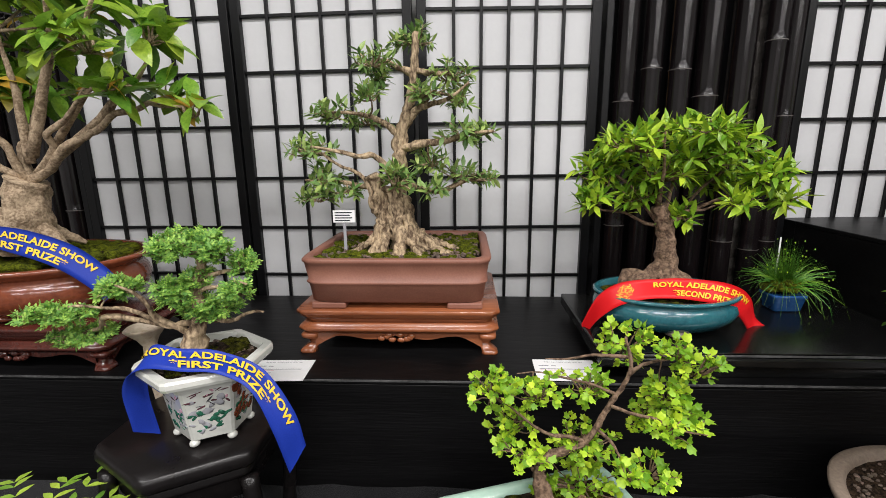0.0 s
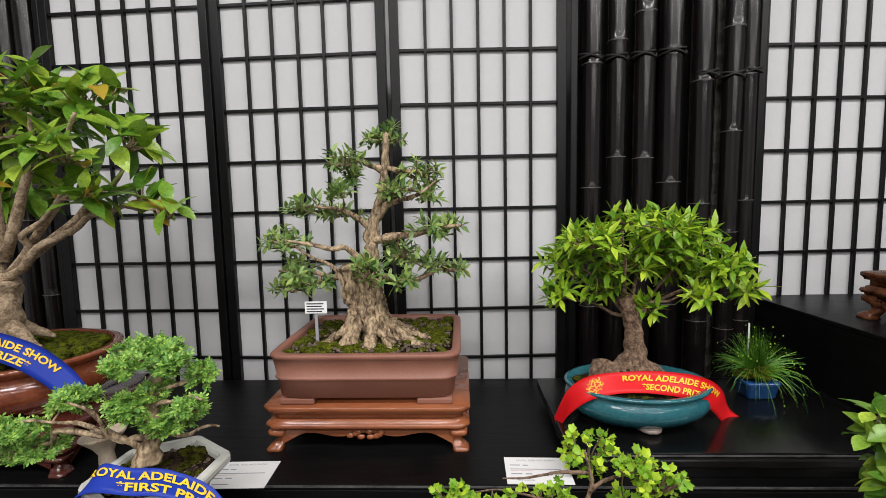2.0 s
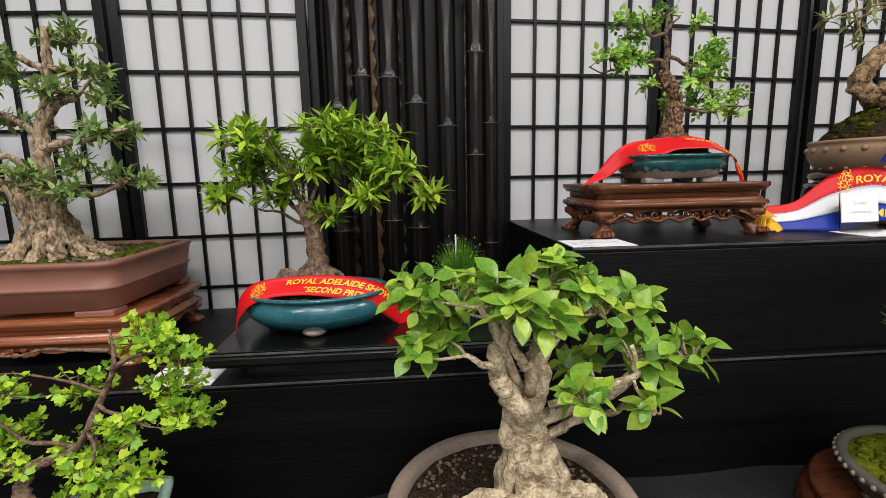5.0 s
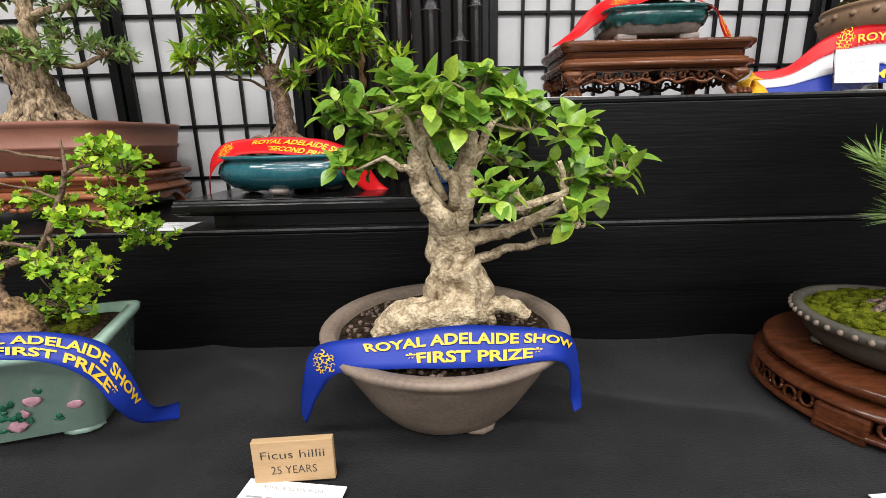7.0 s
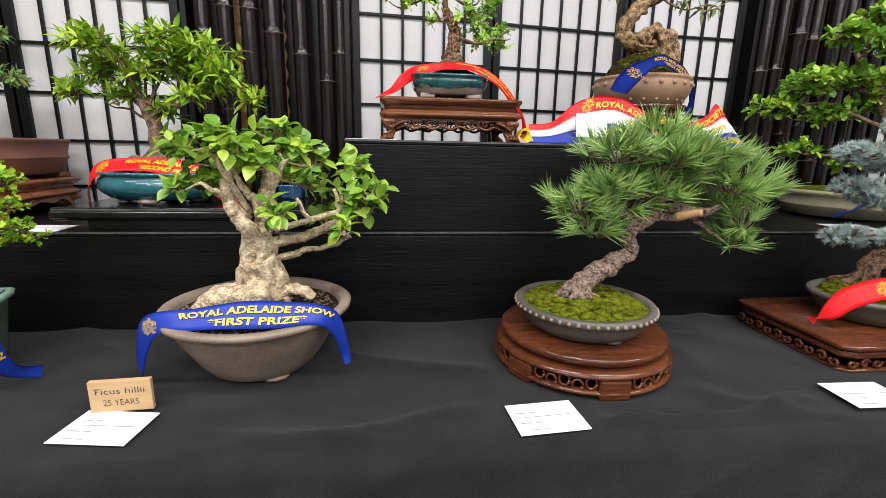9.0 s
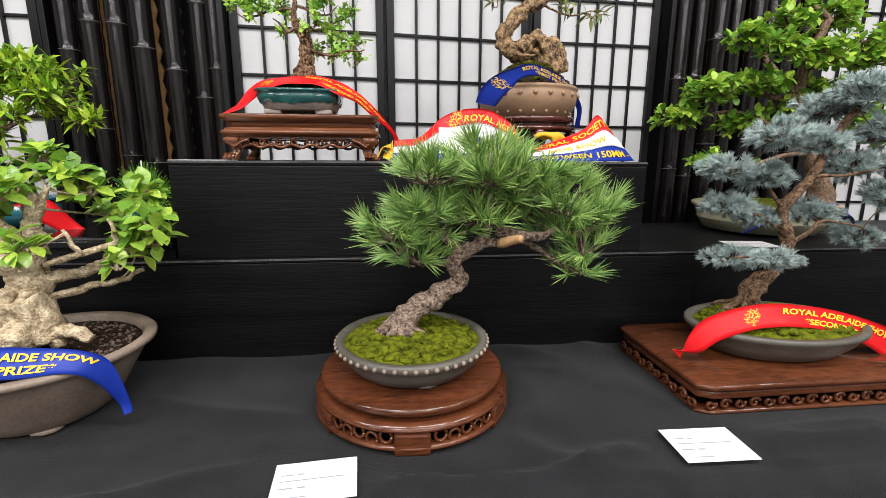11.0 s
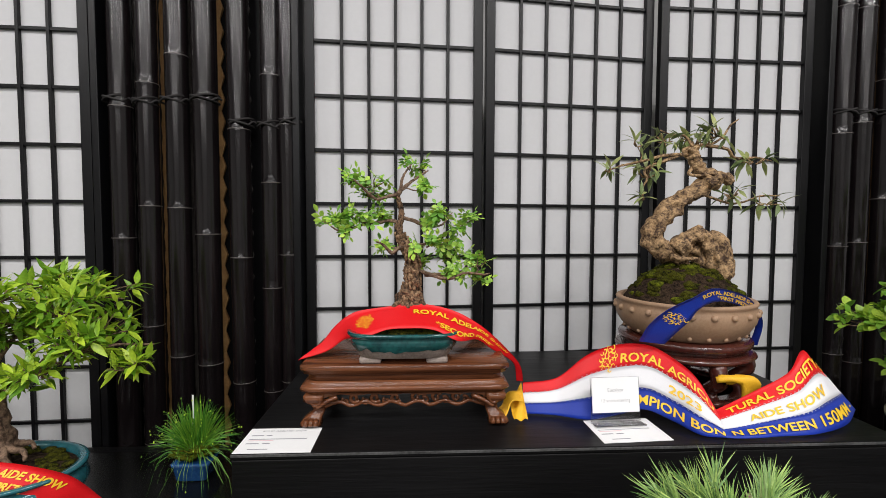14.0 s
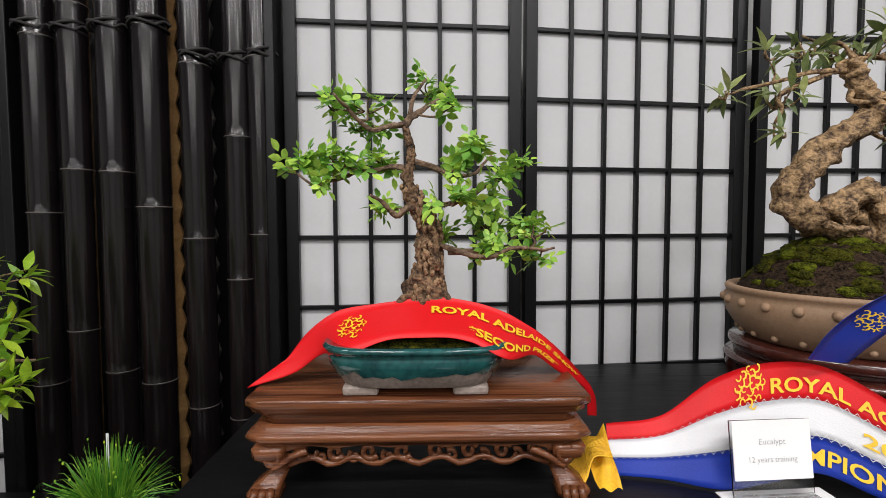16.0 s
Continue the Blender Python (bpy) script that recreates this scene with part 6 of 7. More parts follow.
# juniper in the painted hexagonal pot
ju, B = bonsai("juniper_bonsai", JUNIPER, "juniper bonsai in a white painted hexagonal porcelain pot", M["bark_grey"], 0.0105, 0.0040,
               leafy(M["leaf_juniper"], (*spray(3, leaf_shape(0.0050, 0.0024, SMALL, 0.2, 0.0), 0.0022), 0.4), 60, 5, 0.9, 0.85, 0.0007, scale=(0.7, 1.25)), 34, flare=0.5, trunk_top=0.5, roughness=0.45)
off = Vector((-0.294, 0.535, TABLE + HEX_SEAT + 0.0005)) - B
TURN = -3
rot = pose(0, 0, 0, 0, 0, TURN)
V, F = loft([(0.046, 0.046, 0.008), (0.049, 0.049, 0.010), (0.062, 0.062, 0.092), (0.064, 0.064, 0.095), (0.085, 0.085, 0.098), (0.087, 0.087, 0.102), (0.087, 0.087, 0.108), (0.085, 0.085, 0.111), (0.074, 0.074, 0.111), (0.071, 0.071, 0.107), (0.066, 0.066, 0.085)], HEX)
pot = mesh("pot", [rot @ Vector(v) + off for v in V], F, M["white_glaze"], ju, "white hexagonal porcelain pot with painted panels", smooth=False)
for k in range(6):
    a = math.radians(60 * k + 30 + TURN)
    s = Skin()
    s.blob((off.x + 0.045 * math.cos(a), off.y + 0.045 * math.sin(a), off.z + 0.005), (0.007, 0.007, 0.005), k, 5, 0.1)
    s.make("foot", M["white_glaze"], pot)
rg = random.Random(8)
SLOPE = math.degrees(math.atan2(0.013 * 0.866, 0.082))


def painted(name, mat, k, count, w, h, zone):
    """Flat brush marks on face k of the pot."""
    s = Skin()
    for i in range(count):
        z = rg.uniform(*zone)
        R_ = (0.049 + (z - 0.010) / 0.082 * 0.013) * 0.866
        half = R_ * 0.577 * 0.80
        q = Skin()
        q.blob((0, 0, 0), (w * rg.uniform(0.5, 1.3), 0.0007, h * rg.uniform(0.5, 1.3)), i, 4, 0.6, 1.6)
        m2 = Matrix.Translation(off) @ pose(0, 0, 0, 0, 0, 60 * k + TURN + 90) @ Matrix.Translation((rg.uniform(-half, half), -R_, z)) @ pose(0, 0, 0, SLOPE, rg.uniform(-50, 50), 0)
        s.put(q.v, q.f, m2)
    tagged(s.make(name, mat, pot), kind="stuff")


for k in range(6):
    painted("painted_leaf", M["paint_green"], k, 20, 0.0060, 0.0030, (0.022, 0.050))
    painted("painted_rock", M["ink_grey"], k, 12, 0.0070, 0.0040, (0.022, 0.086))
    painted("painted_branch", M["paint_plum"], k, 9, 0.0080, 0.0012, (0.055, 0.088))
    painted("painted_flower", M["paint_pink"], k, 4, 0.0030, 0.0030, (0.040, 0.088))
    painted("painted_stem", M["ink"], k, 6, 0.0060, 0.0008, (0.030, 0.088))
painted("painted_fruit", M["oxblood"], 0, 22, 0.0075, 0.0065, (0.030, 0.080))
g = ground_disc("soil", HEX, 0.0700, 0.0700, 0.102, 0.008, M["soil"], ju, "dark bonsai soil")
g.matrix_basis = Matrix.Translation(off) @ rot
mo = moss_clumps(ju, 0.058, 0.058, 0.105, 60, 0.009, M["dark_moss"], 9)
mo.location = off
pb = pebbles(ju, 0.060, 0.060, 0.104, 240, 0.0030, M["gravel"], 10)
pb.location = off

# cream vase behind the hexagonal pot
e = thing("mottled_vase", pose(-0.415, 0.622, TABLE, 0, -4.8, 0), "mottled cream clay vase with a flared lip", "vase")
lathe("vase_body", [(0.015, 0.015, 0.0), (0.018, 0.018, 0.02), (0.013, 0.013, 0.10), (0.011, 0.011, 0.20), (0.013, 0.013, 0.245), (0.011, 0.011, 0.272), (0.010, 0.010, 0.284), (0.016, 0.016, 0.296), (0.028, 0.028, 0.310), (0.031, 0.031, 0.314), (0.028, 0.028, 0.316), (0.012, 0.012, 0.300)], ROUND, M["cream_clay"], e, wobble=0.06)

# lime-leaved tree in the celadon pot
ac, B = bonsai("lime_leaf_bonsai", ACER, "lime-green small-leaved bonsai in a celadon rectangular pot", M["bark_twig"], 0.0075, 0.0024,
               leafy(M["leaf_lime"], (*lobed_leaf(0.0112), 0.8), 24, 4, 1.2, 0.45, 0.0009), 35, spread=1.28, root=0.03, flare=0.8, trunk_top=0.2, roughness=0.5)
off = Vector((0.150, 0.452, TABLE)) - B
rot = pose(0, 0, 0, 0, 0, 18)
V, F = loft([(0.115, 0.060, 0.010), (0.122, 0.066, 0.014), (0.134, 0.078, 0.110), (0.141, 0.085, 0.114), (0.142, 0.086, 0.122), (0.139, 0.083, 0.125), (0.129, 0.073, 0.125), (0.126, 0.070, 0.10)], ring_shape("rect", 64, 0.14))
pot = mesh("pot", [rot @ Vector(v) + off for v in V], F, M["celadon"], ac, "pale green celadon pot with painted flowers")
for sx in (-1, 1):
    for sy in (-1, 1):
        s = Skin()
        s.blob((0, 0, 0.008), (0.024, 0.016, 0.008), 1, 5, 0.1)
        s.v = [rot @ (v + Vector((sx * 0.095, sy * 0.048, 0))) + off for v in s.v]
        s.make("foot", M["celadon"], pot)
for mat_, cnt, nm, sz in (("paint_green", 75, "painted_leaf", 0.0050), ("paint_pink", 12, "painted_flower", 0.009)):
    s = Skin()
    for i in range(cnt):
        t = rg.uniform(0.15, 0.85)
        u = rg.gauss(0, 0.045)
        yy = -(0.066 + 0.012 * t) - 0.0006
        s.blob((max(-0.1, min(0.1, u)), yy, 0.015 + 0.095 * t * (0.6 + 0.4 * rg.random())), (sz * rg.uniform(0.5, 1.2), 0.0009, sz * rg.uniform(0.4, 1.0)), i, 4, 0.5)
    s.v = [rot @ v + off for v in s.v]
    tagged(s.make(nm, M[mat_], pot), kind="stuff")
g = ground_disc("soil", RECT, 0.128, 0.072, 0.112, 0.012, M["soil"], ac, "dark bonsai soil")
g.matrix_basis = Matrix.Translation(off) @ rot
mo = moss_clumps(ac, 0.11, 0.06, 0.118, 30, 0.013, M["moss"], 12)
mo.matrix_basis = Matrix.Translation(off) @ rot
s = Skin()
s.blob((off.x + 0.045, off.y - 0.01, off.z + 0.135), (0.030, 0.024, 0.030), 4, 8, 0.7, 2)
s.make("root_stump", M["bark_euc"], ac, "knobbly brown root stump")

# ficus in the wide grey-brown bowl
fh, B = bonsai("ficus_bonsai", FICUSH, "green-leaved ficus bonsai with pale trunk in a brown clay bowl", M["bark_pale"], 0.027, 0.0062,
               big_leaves(M["leaf_ficus"], (0.029, 0.0190), 38, None, scale=(0.65, 1.2)), 36, flare=0.0, lobes=3, trunk_top=0.78, sides=30, roughness=0.35, gnarl=0.22)
off = Vector((0.708, 0.485, TABLE)) - B
V, F = loft([(0.082, 0.082, 0.006), (0.088, 0.088, 0.010), (0.104, 0.104, 0.030), (0.128, 0.128, 0.070), (0.142, 0.142, 0.096), (0.146, 0.146, 0.102), (0.152, 0.152, 0.106), (0.157, 0.157, 0.108), (0.158, 0.158, 0.114), (0.155, 0.155, 0.117), (0.141, 0.141, 0.116), (0.137, 0.137, 0.110), (0.132, 0.132, 0.09)], ROUND, wobble=0.01)
pot = mesh("pot", [Vector(v) + off for v in V], F, M["grey_clay"], fh, "wide grey-brown unglazed clay bowl")
for k in range(3):
    a = math.radians(-60 + 120 * k)
    s = Skin()
    s.blob((off.x + 0.070 * math.cos(a), off.y + 0.070 * math.sin(a), off.z + 0.007), (0.026, 0.022, 0.007), k, 5, 0.1)
    s.make("foot", M["grey_clay"], pot)
g = ground_disc("soil", ROUND, 0.138, 0.138, off.z + 0.104, 0.006, M["soil"], fh, "dark bonsai soil")
g.location = (off.x, off.y, 0)
pb = pebbles(fh, 0.130, 0.130, off.z + 0.106, 520, 0.0030, M["gravel"], 7)
pb.location = (off.x, off.y, 0)
for k, (pts, r0, r1) in enumerate(FICUSH["roots"]):
    s = Skin()
    s.tube([Vector(p) - B for p in pts], r0, r1, 22, 0.3, k * 2.3, 8, gnarl=0.22)
    s.make("swollen_root", M["bark_pale"], fh, "smooth swollen pale root")

# elm in the drip-glazed pot
el, B = bonsai("elm_bonsai", ELM, "small elm bonsai with cracked bark in a drip-glazed pot", M["bark_dark"], 0.0128, 0.0036,
               leafy(M["leaf_fine"], (*spray(2, leaf_shape(0.0128, 0.0078, SMALL, 0.25, 0.05), 0.0075), 0.6), 5, 3, 1.3, 0.3, 0.0008, scale=(0.6, 1.15)), 37, root=0.02, flare=0.7, trunk_top=0.25, roughness=0.5, gnarl=0.3, twig_mat=M["bark_twig"], sides=22)
off = Vector((1.076, 0.800, BOX + 0.0955)) - B
V, F = loft([(0.068, 0.050, 0.008), (0.073, 0.054, 0.010), (0.080, 0.060, 0.026), (0.083, 0.063, 0.034)], SOFT)
pot = mesh("pot", [Vector(v) + off for v in V], F, M["bare_clay"], el, "shallow pot, green drip glaze over pale clay")
V, F = loft([(0.0805, 0.0605, 0.019), (0.0850, 0.0650, 0.030), (0.0864, 0.0664, 0.038), (0.0845, 0.0645, 0.041), (0.089, 0.069, 0.044), (0.091, 0.071, 0.048), (0.088, 0.068, 0.050), (0.080, 0.060, 0.049), (0.078, 0.058, 0.040)], SOFT, False)
n_ = len(SOFT)
V = [(v[0], v[1], v[2] + (0.011 * noise.noise((i * 0.55, 3, 0)) + 0.003 if i < n_ else 0)) for i, v in enumerate(V)]
mesh("drip_glaze", [Vector(v) + off for v in V], F, M["green_glaze"], pot, "glossy blue-green drip glaze")
for sx in (-1, 1):
    for sy in (-1, 1):
        part("foot", box_bm(off.x + sx * 0.052 - 0.017, off.x + sx * 0.052 + 0.017, off.y + sy * 0.038 - 0.010, off.y + sy * 0.038 + 0.010, off.z, off.z + 0.010, 0.003), M["bare_clay"], pot)
g = ground_disc("soil", SOFT, 0.079, 0.059, off.z + 0.045, 0.018, M["dark_moss"], el, "mossy soil mound")
g.location = (off.x, off.y, 0)
mo = moss_clumps(el, 0.068, 0.050, off.z + 0.049, 46, 0.009, M["moss"], 15, rise=0.016)
mo.location = (off.x, off.y, 0)
# bark plates on the lower trunk
s = Skin()
rg = random.Random(77)
tr = catmull([Vector(p) - B for p in ELM["trunk"]], 14)
for i in range(230):
    t = rg.random() ** 1.4 * 0.62
    p = tr[int(t * (len(tr) - 1))]
    a = rg.uniform(0, 6.28)
    r = 0.0136 * (1 - 0.62 * t) * (1 + 0.55 * (1 - t) ** 5)
    s.blob((p.x + r * math.cos(a), p.y + r * math.sin(a), p.z + rg.uniform(-0.003, 0.003)), (0.0030, 0.0030, 0.0045), i, 3, 0.6, 2)
tagged(s.make("bark_plate", M["bark_plate"], el, "cracked corky bark plates"), kind="stuff")

# eucalypt in the studded tan pot
eu, B = bonsai("eucalypt_bonsai", EUC, "twisted eucalypt bonsai in a studded tan drum pot", M["bark_euc"], 0.0215, 0.0036,
               leafy(M["leaf_euc"], (*leaf_shape(0.031, 0.0088, LANCE_ROWS, 0.2, 0.25), 1.0), 6, 3, 1.0, 0.1, 0.0011), 38, flare=0.0, trunk_top=0.50, roughness=0.45, sides=28, gnarl=0.38)
off = Vector((1.612, 0.905, BOX + 0.1055)) - B
DRUM = 0.85
V, F = loft([(0.108, 0.108, 0.0), (0.116, 0.116, 0.004), (0.130, 0.130, 0.016), (0.141, 0.141, 0.032), (0.144, 0.144, 0.044), (0.143, 0.143, 0.055), (0.140, 0.140, 0.061), (0.143, 0.143, 0.063), (0.144, 0.144, 0.067), (0.141, 0.141, 0.070), (0.132, 0.132, 0.069), (0.128, 0.128, 0.055)], ROUND)
pot = mesh("pot", [Vector((v[0] * DRUM, v[1] * DRUM, v[2])) + off for v in V], F, M["tan_clay"], eu, "tan clay drum pot with round studs")
for k in range(22):
    a = 2 * math.pi * k / 22
    for zz, rr, sz in ((0.050, 0.1435, 0.0062), (0.010, 0.124, 0.0042)):
        s = Skin()
        s.blob((off.x + DRUM * rr * math.cos(a), off.y + DRUM * rr * math.sin(a), off.z + zz), (sz, sz, sz), k, 4, 0.05)
        s.make("stud", M["tan_clay"], pot)
g = ground_disc("soil", ROUND, 0.110, 0.110, off.z + 0.062, 0.070, M["soil"], eu, "mossy soil mound")
g.location = (off.x, off.y, 0)
mo = moss_clumps(eu, 0.098, 0.098, off.z + 0.061, 150, 0.012, M["dark_moss"], 18, rise=0.068)
mo.location = (off.x, off.y, 0)
mo = moss_clumps(eu, 0.100, 0.100, off.z + 0.062, 90, 0.011, M["moss"], 19, rise=0.068)
mo.location = (off.x, off.y, 0)
pb = pebbles(eu, 0.102, 0.102, off.z + 0.061, 260, 0.0028, M["gravel"], 20, rise=0.069)
pb.location = (off.x, off.y, 0)

for k, (pts, r0, r1) in enumerate(EUC["knots"]):
    s = Skin()
    s.tube([Vector(p) - B for p in pts], r0, r1, 22, 0.45, k * 3.1, 8, gnarl=0.42)
    s.make("knuckled_root", M["bark_euc"], eu)

# pine on the round stand
pi_, B = bonsai("pine_bonsai", PINE, "slanting pine bonsai in a studded round pot", M["bark_pine"], 0.0165, 0.0075,
                needles(M["needle"], 21, 25, 0.046, 0.0016, 0.75, 0.8), 39, root=0.035, flare=0.5, trunk_top=0.5, roughness=0.55)
off = Vector((1.298, 0.462, TABLE + 0.0665)) - B
V, F = loft([(0.092, 0.092, 0.004), (0.098, 0.098, 0.006), (0.112, 0.112, 0.022), (0.116, 0.116, 0.034), (0.118, 0.118, 0.036), (0.124, 0.124, 0.039), (0.126, 0.126, 0.046), (0.124, 0.124, 0.051), (0.114, 0.114, 0.051), (0.111, 0.111, 0.04)], ROUND)
pot = mesh("pot", [Vector(v) + off for v in V], F, M["olive_clay"], pi_, "dark olive round pot with studded rim")
for k in range(52):
    a = 2 * math.pi * k / 52
    s = Skin()
    s.blob((off.x + 0.1255 * math.cos(a), off.y + 0.1255 * math.sin(a), off.z + 0.0445), (0.0040, 0.0040, 0.0040), k, 4, 0.05)
    s.make("stud", M["grey_clay"], pot)
for k in range(3):
    a = math.radians(-80 + 120 * k)
    s = Skin()
    s.blob((off.x + 0.085 * math.cos(a), off.y + 0.085 * math.sin(a), off.z + 0.006), (0.022, 0.016, 0.006), k, 5, 0.1)
    s.make("foot", M["olive_clay"], pot)
g = ground_disc("soil", ROUND, 0.112, 0.112, off.z + 0.044, 0.016, M["bright_moss"], pi_, "bright green mossy ground")
g.location = (off.x, off.y, 0)
mo = moss_clumps(pi_, 0.102, 0.102, off.z + 0.046, 260, 0.0085, M["bright_moss"], 22, rise=0.014, label="bright green cushion moss")
mo.location = (off.x, off.y, 0)
s = Skin()
cs = Vector((1.458, 0.40, 1.176)) - B
s.tube([cs + Vector((-0.022, 0.03, -0.010)), cs + Vector((-0.004, 0.008, 0)), cs + Vector((0.004, -0.002, 0.003))], 0.008, 0.006, 9, 0.3)
s.make("cut_branch_stub", M["cut_wood"], pi_, "freshly cut orange branch stub")

# blue spruce
sp, B = bonsai("blue_spruce_bonsai", SPRUCE, "blue-grey spruce bonsai in a dark olive oval pot", M["bark_dark"], 0.015, 0.0042,
               needles(M["needle_blue"], 92, 46, 0.017, 0.00105, 1.3, 0.45), 40, root=0.05, flare=0.7, trunk_top=0.3, roughness=0.5)
off = Vector((1.985, 0.485, TABLE + 0.0545)) - B
V, F = loft([(0.115, 0.070, 0.004), (0.125, 0.080, 0.007), (0.150, 0.100, 0.030), (0.160, 0.108, 0.046), (0.166, 0.113, 0.049), (0.166, 0.113, 0.056), (0.162, 0.109, 0.058), (0.152, 0.100, 0.057), (0.148, 0.096, 0.045)], ROUND)
mesh("pot", [Vector(v) + off for v in V], F, M["olive_clay"], sp, "dark olive oval clay pot")
g = ground_disc("soil", ROUND, 0.150, 0.098, off.z + 0.050, 0.022, M["bright_moss"], sp, "green mossy ground")
g.location = (off.x, off.y, 0)
mo = moss_clumps(sp, 0.138, 0.088, off.z + 0.053, 240, 0.009, M["bright_moss"], 25, rise=0.02)
mo.location = (off.x, off.y, 0)

# broad tree in the cream pot on the step
ho, B = bonsai("broad_bonsai", HORN, "broad green-leaved bonsai in a cream glazed round pot", M["bark_twig"], 0.026, 0.0085,
               leafy(M["leaf_maple"], (*leaf_shape(0.024, 0.0165, (0.1, 0.85, 1.0, 0.8, 0.1), 0.25, 0.08), 0.8), 46, 5, 1.0, 0.55, 0.001), 41, root=0.04, flare=0.7, trunk_top=0.35)
off = Vector((2.315, 0.920, TIER)) - B
V, F = loft([(0.130, 0.130, 0.004), (0.140, 0.140, 0.006), (0.158, 0.158, 0.034), (0.160, 0.160, 0.036), (0.158, 0.158, 0.040), (0.168, 0.168, 0.066), (0.176, 0.176, 0.070), (0.177, 0.177, 0.078), (0.173, 0.173, 0.080), (0.160, 0.160, 0.079), (0.156, 0.156, 0.06)], ROUND)
mesh("pot", [Vector(v) + off for v in V], F, M["cream_pot"], ho, "pale cream-green glazed round pot")
g = ground_disc("soil", ROUND, 0.158, 0.158, off.z + 0.070, 0.02, M["moss"], ho, "mossy soil")
g.location = (off.x, off.y, 0)

# grass in the little cobalt pot
gr = thing("grass_pot", pose(0.694, 0.878, TRAY), "tuft of fine green grass in a small cobalt pot", "potted grass")
lathe("pot", [(0.024, 0.018, 0.0), (0.027, 0.021, 0.004), (0.031, 0.025, 0.028), (0.033, 0.027, 0.031), (0.033, 0.027, 0.035), (0.028, 0.022, 0.035)], ring_shape("rect", 48, 0.14), M["cobalt"], gr, "cobalt blue glazed rectangular pot", top=True)
mo = moss_clumps(gr, 0.030, 0.024, 0.040, 34, 0.013, M["moss"], 28, rise=0.018)
V, F = [], []
rg = random.Random(5)
tips = Skin()
for i in range(620):
    a = rg.uniform(0, 6.283)
    lean = abs(rg.gauss(0.35, 0.6))
    ln = rg.uniform(0.045, 0.10)
    d = Vector((math.cos(a) * math.sin(lean), math.sin(a) * math.sin(lean), math.cos(lean)))
    q = Vector((0.018 * math.cos(a) * rg.random(), 0.015 * math.sin(a) * rg.random(), 0.05))
    w = d.orthogonal().normalized() * 0.00075
    pts = [q, q + d * ln * 0.5, q + d * ln * 0.85 - Vector((0, 0, ln * 0.08 * lean * 2)), q + d * ln - Vector((0, 0, ln * 0.22 * lean * 2))]
    b = len(V)
    for k, p in enumerate(pts):
        ww = w * (1 - 0.3 * k)
        V += [p - ww, p + ww]
    F += [(b + 2 * k, b + 2 * k + 1, b + 2 * k + 3, b + 2 * k + 2) for k in range(3)]
    if i % 9 == 0:
        tips.blob(tuple(pts[-1]), (0.0013, 0.0013, 0.0018), i, 3, 0.1)
tagged(mesh("grass", V, F, M["grass"], gr, "fine arching grass blades"), kind="stuff")
tagged(tips.make("seed_head", M["leaf_lime"], gr), kind="stuff")

# leafy plant on the table at the far end
fe = thing("fern_plant", pose(-0.46, 0.40, TABLE), "small green-leaved plant in a dark clay pot", "potted plant")
lathe("pot", [(0.04, 0.04, 0.0), (0.045, 0.045, 0.004), (0.06, 0.06, 0.07), (0.064, 0.064, 0.074), (0.064, 0.064, 0.082), (0.056, 0.056, 0.082)], ROUND, M["olive_clay"], fe, "dark clay pot", top=True)
s = Skin()
rg = random.Random(12)
lf = leaf_shape(0.03, 0.011, LANCE_ROWS, 0.2, 0.15)
for i in range(13):
    a = i * 2.4
    ln = rg.uniform(0.08, 0.125)
    for k in range(7):
        t = k / 6
        p = Vector((math.cos(a) * ln * t, math.sin(a) * ln * t, 0.085 + 0.09 * math.sin(1.9 * t) * (ln / 0.14)))
        for sg in (-1, 1):
            s.put(*lf, aim(p, Vector((math.cos(a + sg * 0.9), math.sin(a + sg * 0.9), 0.1)), Vector((0, 0, 1)), 0.8))
tagged(s.make("frond", M["leaf_ficus"], fe), kind="stuff")


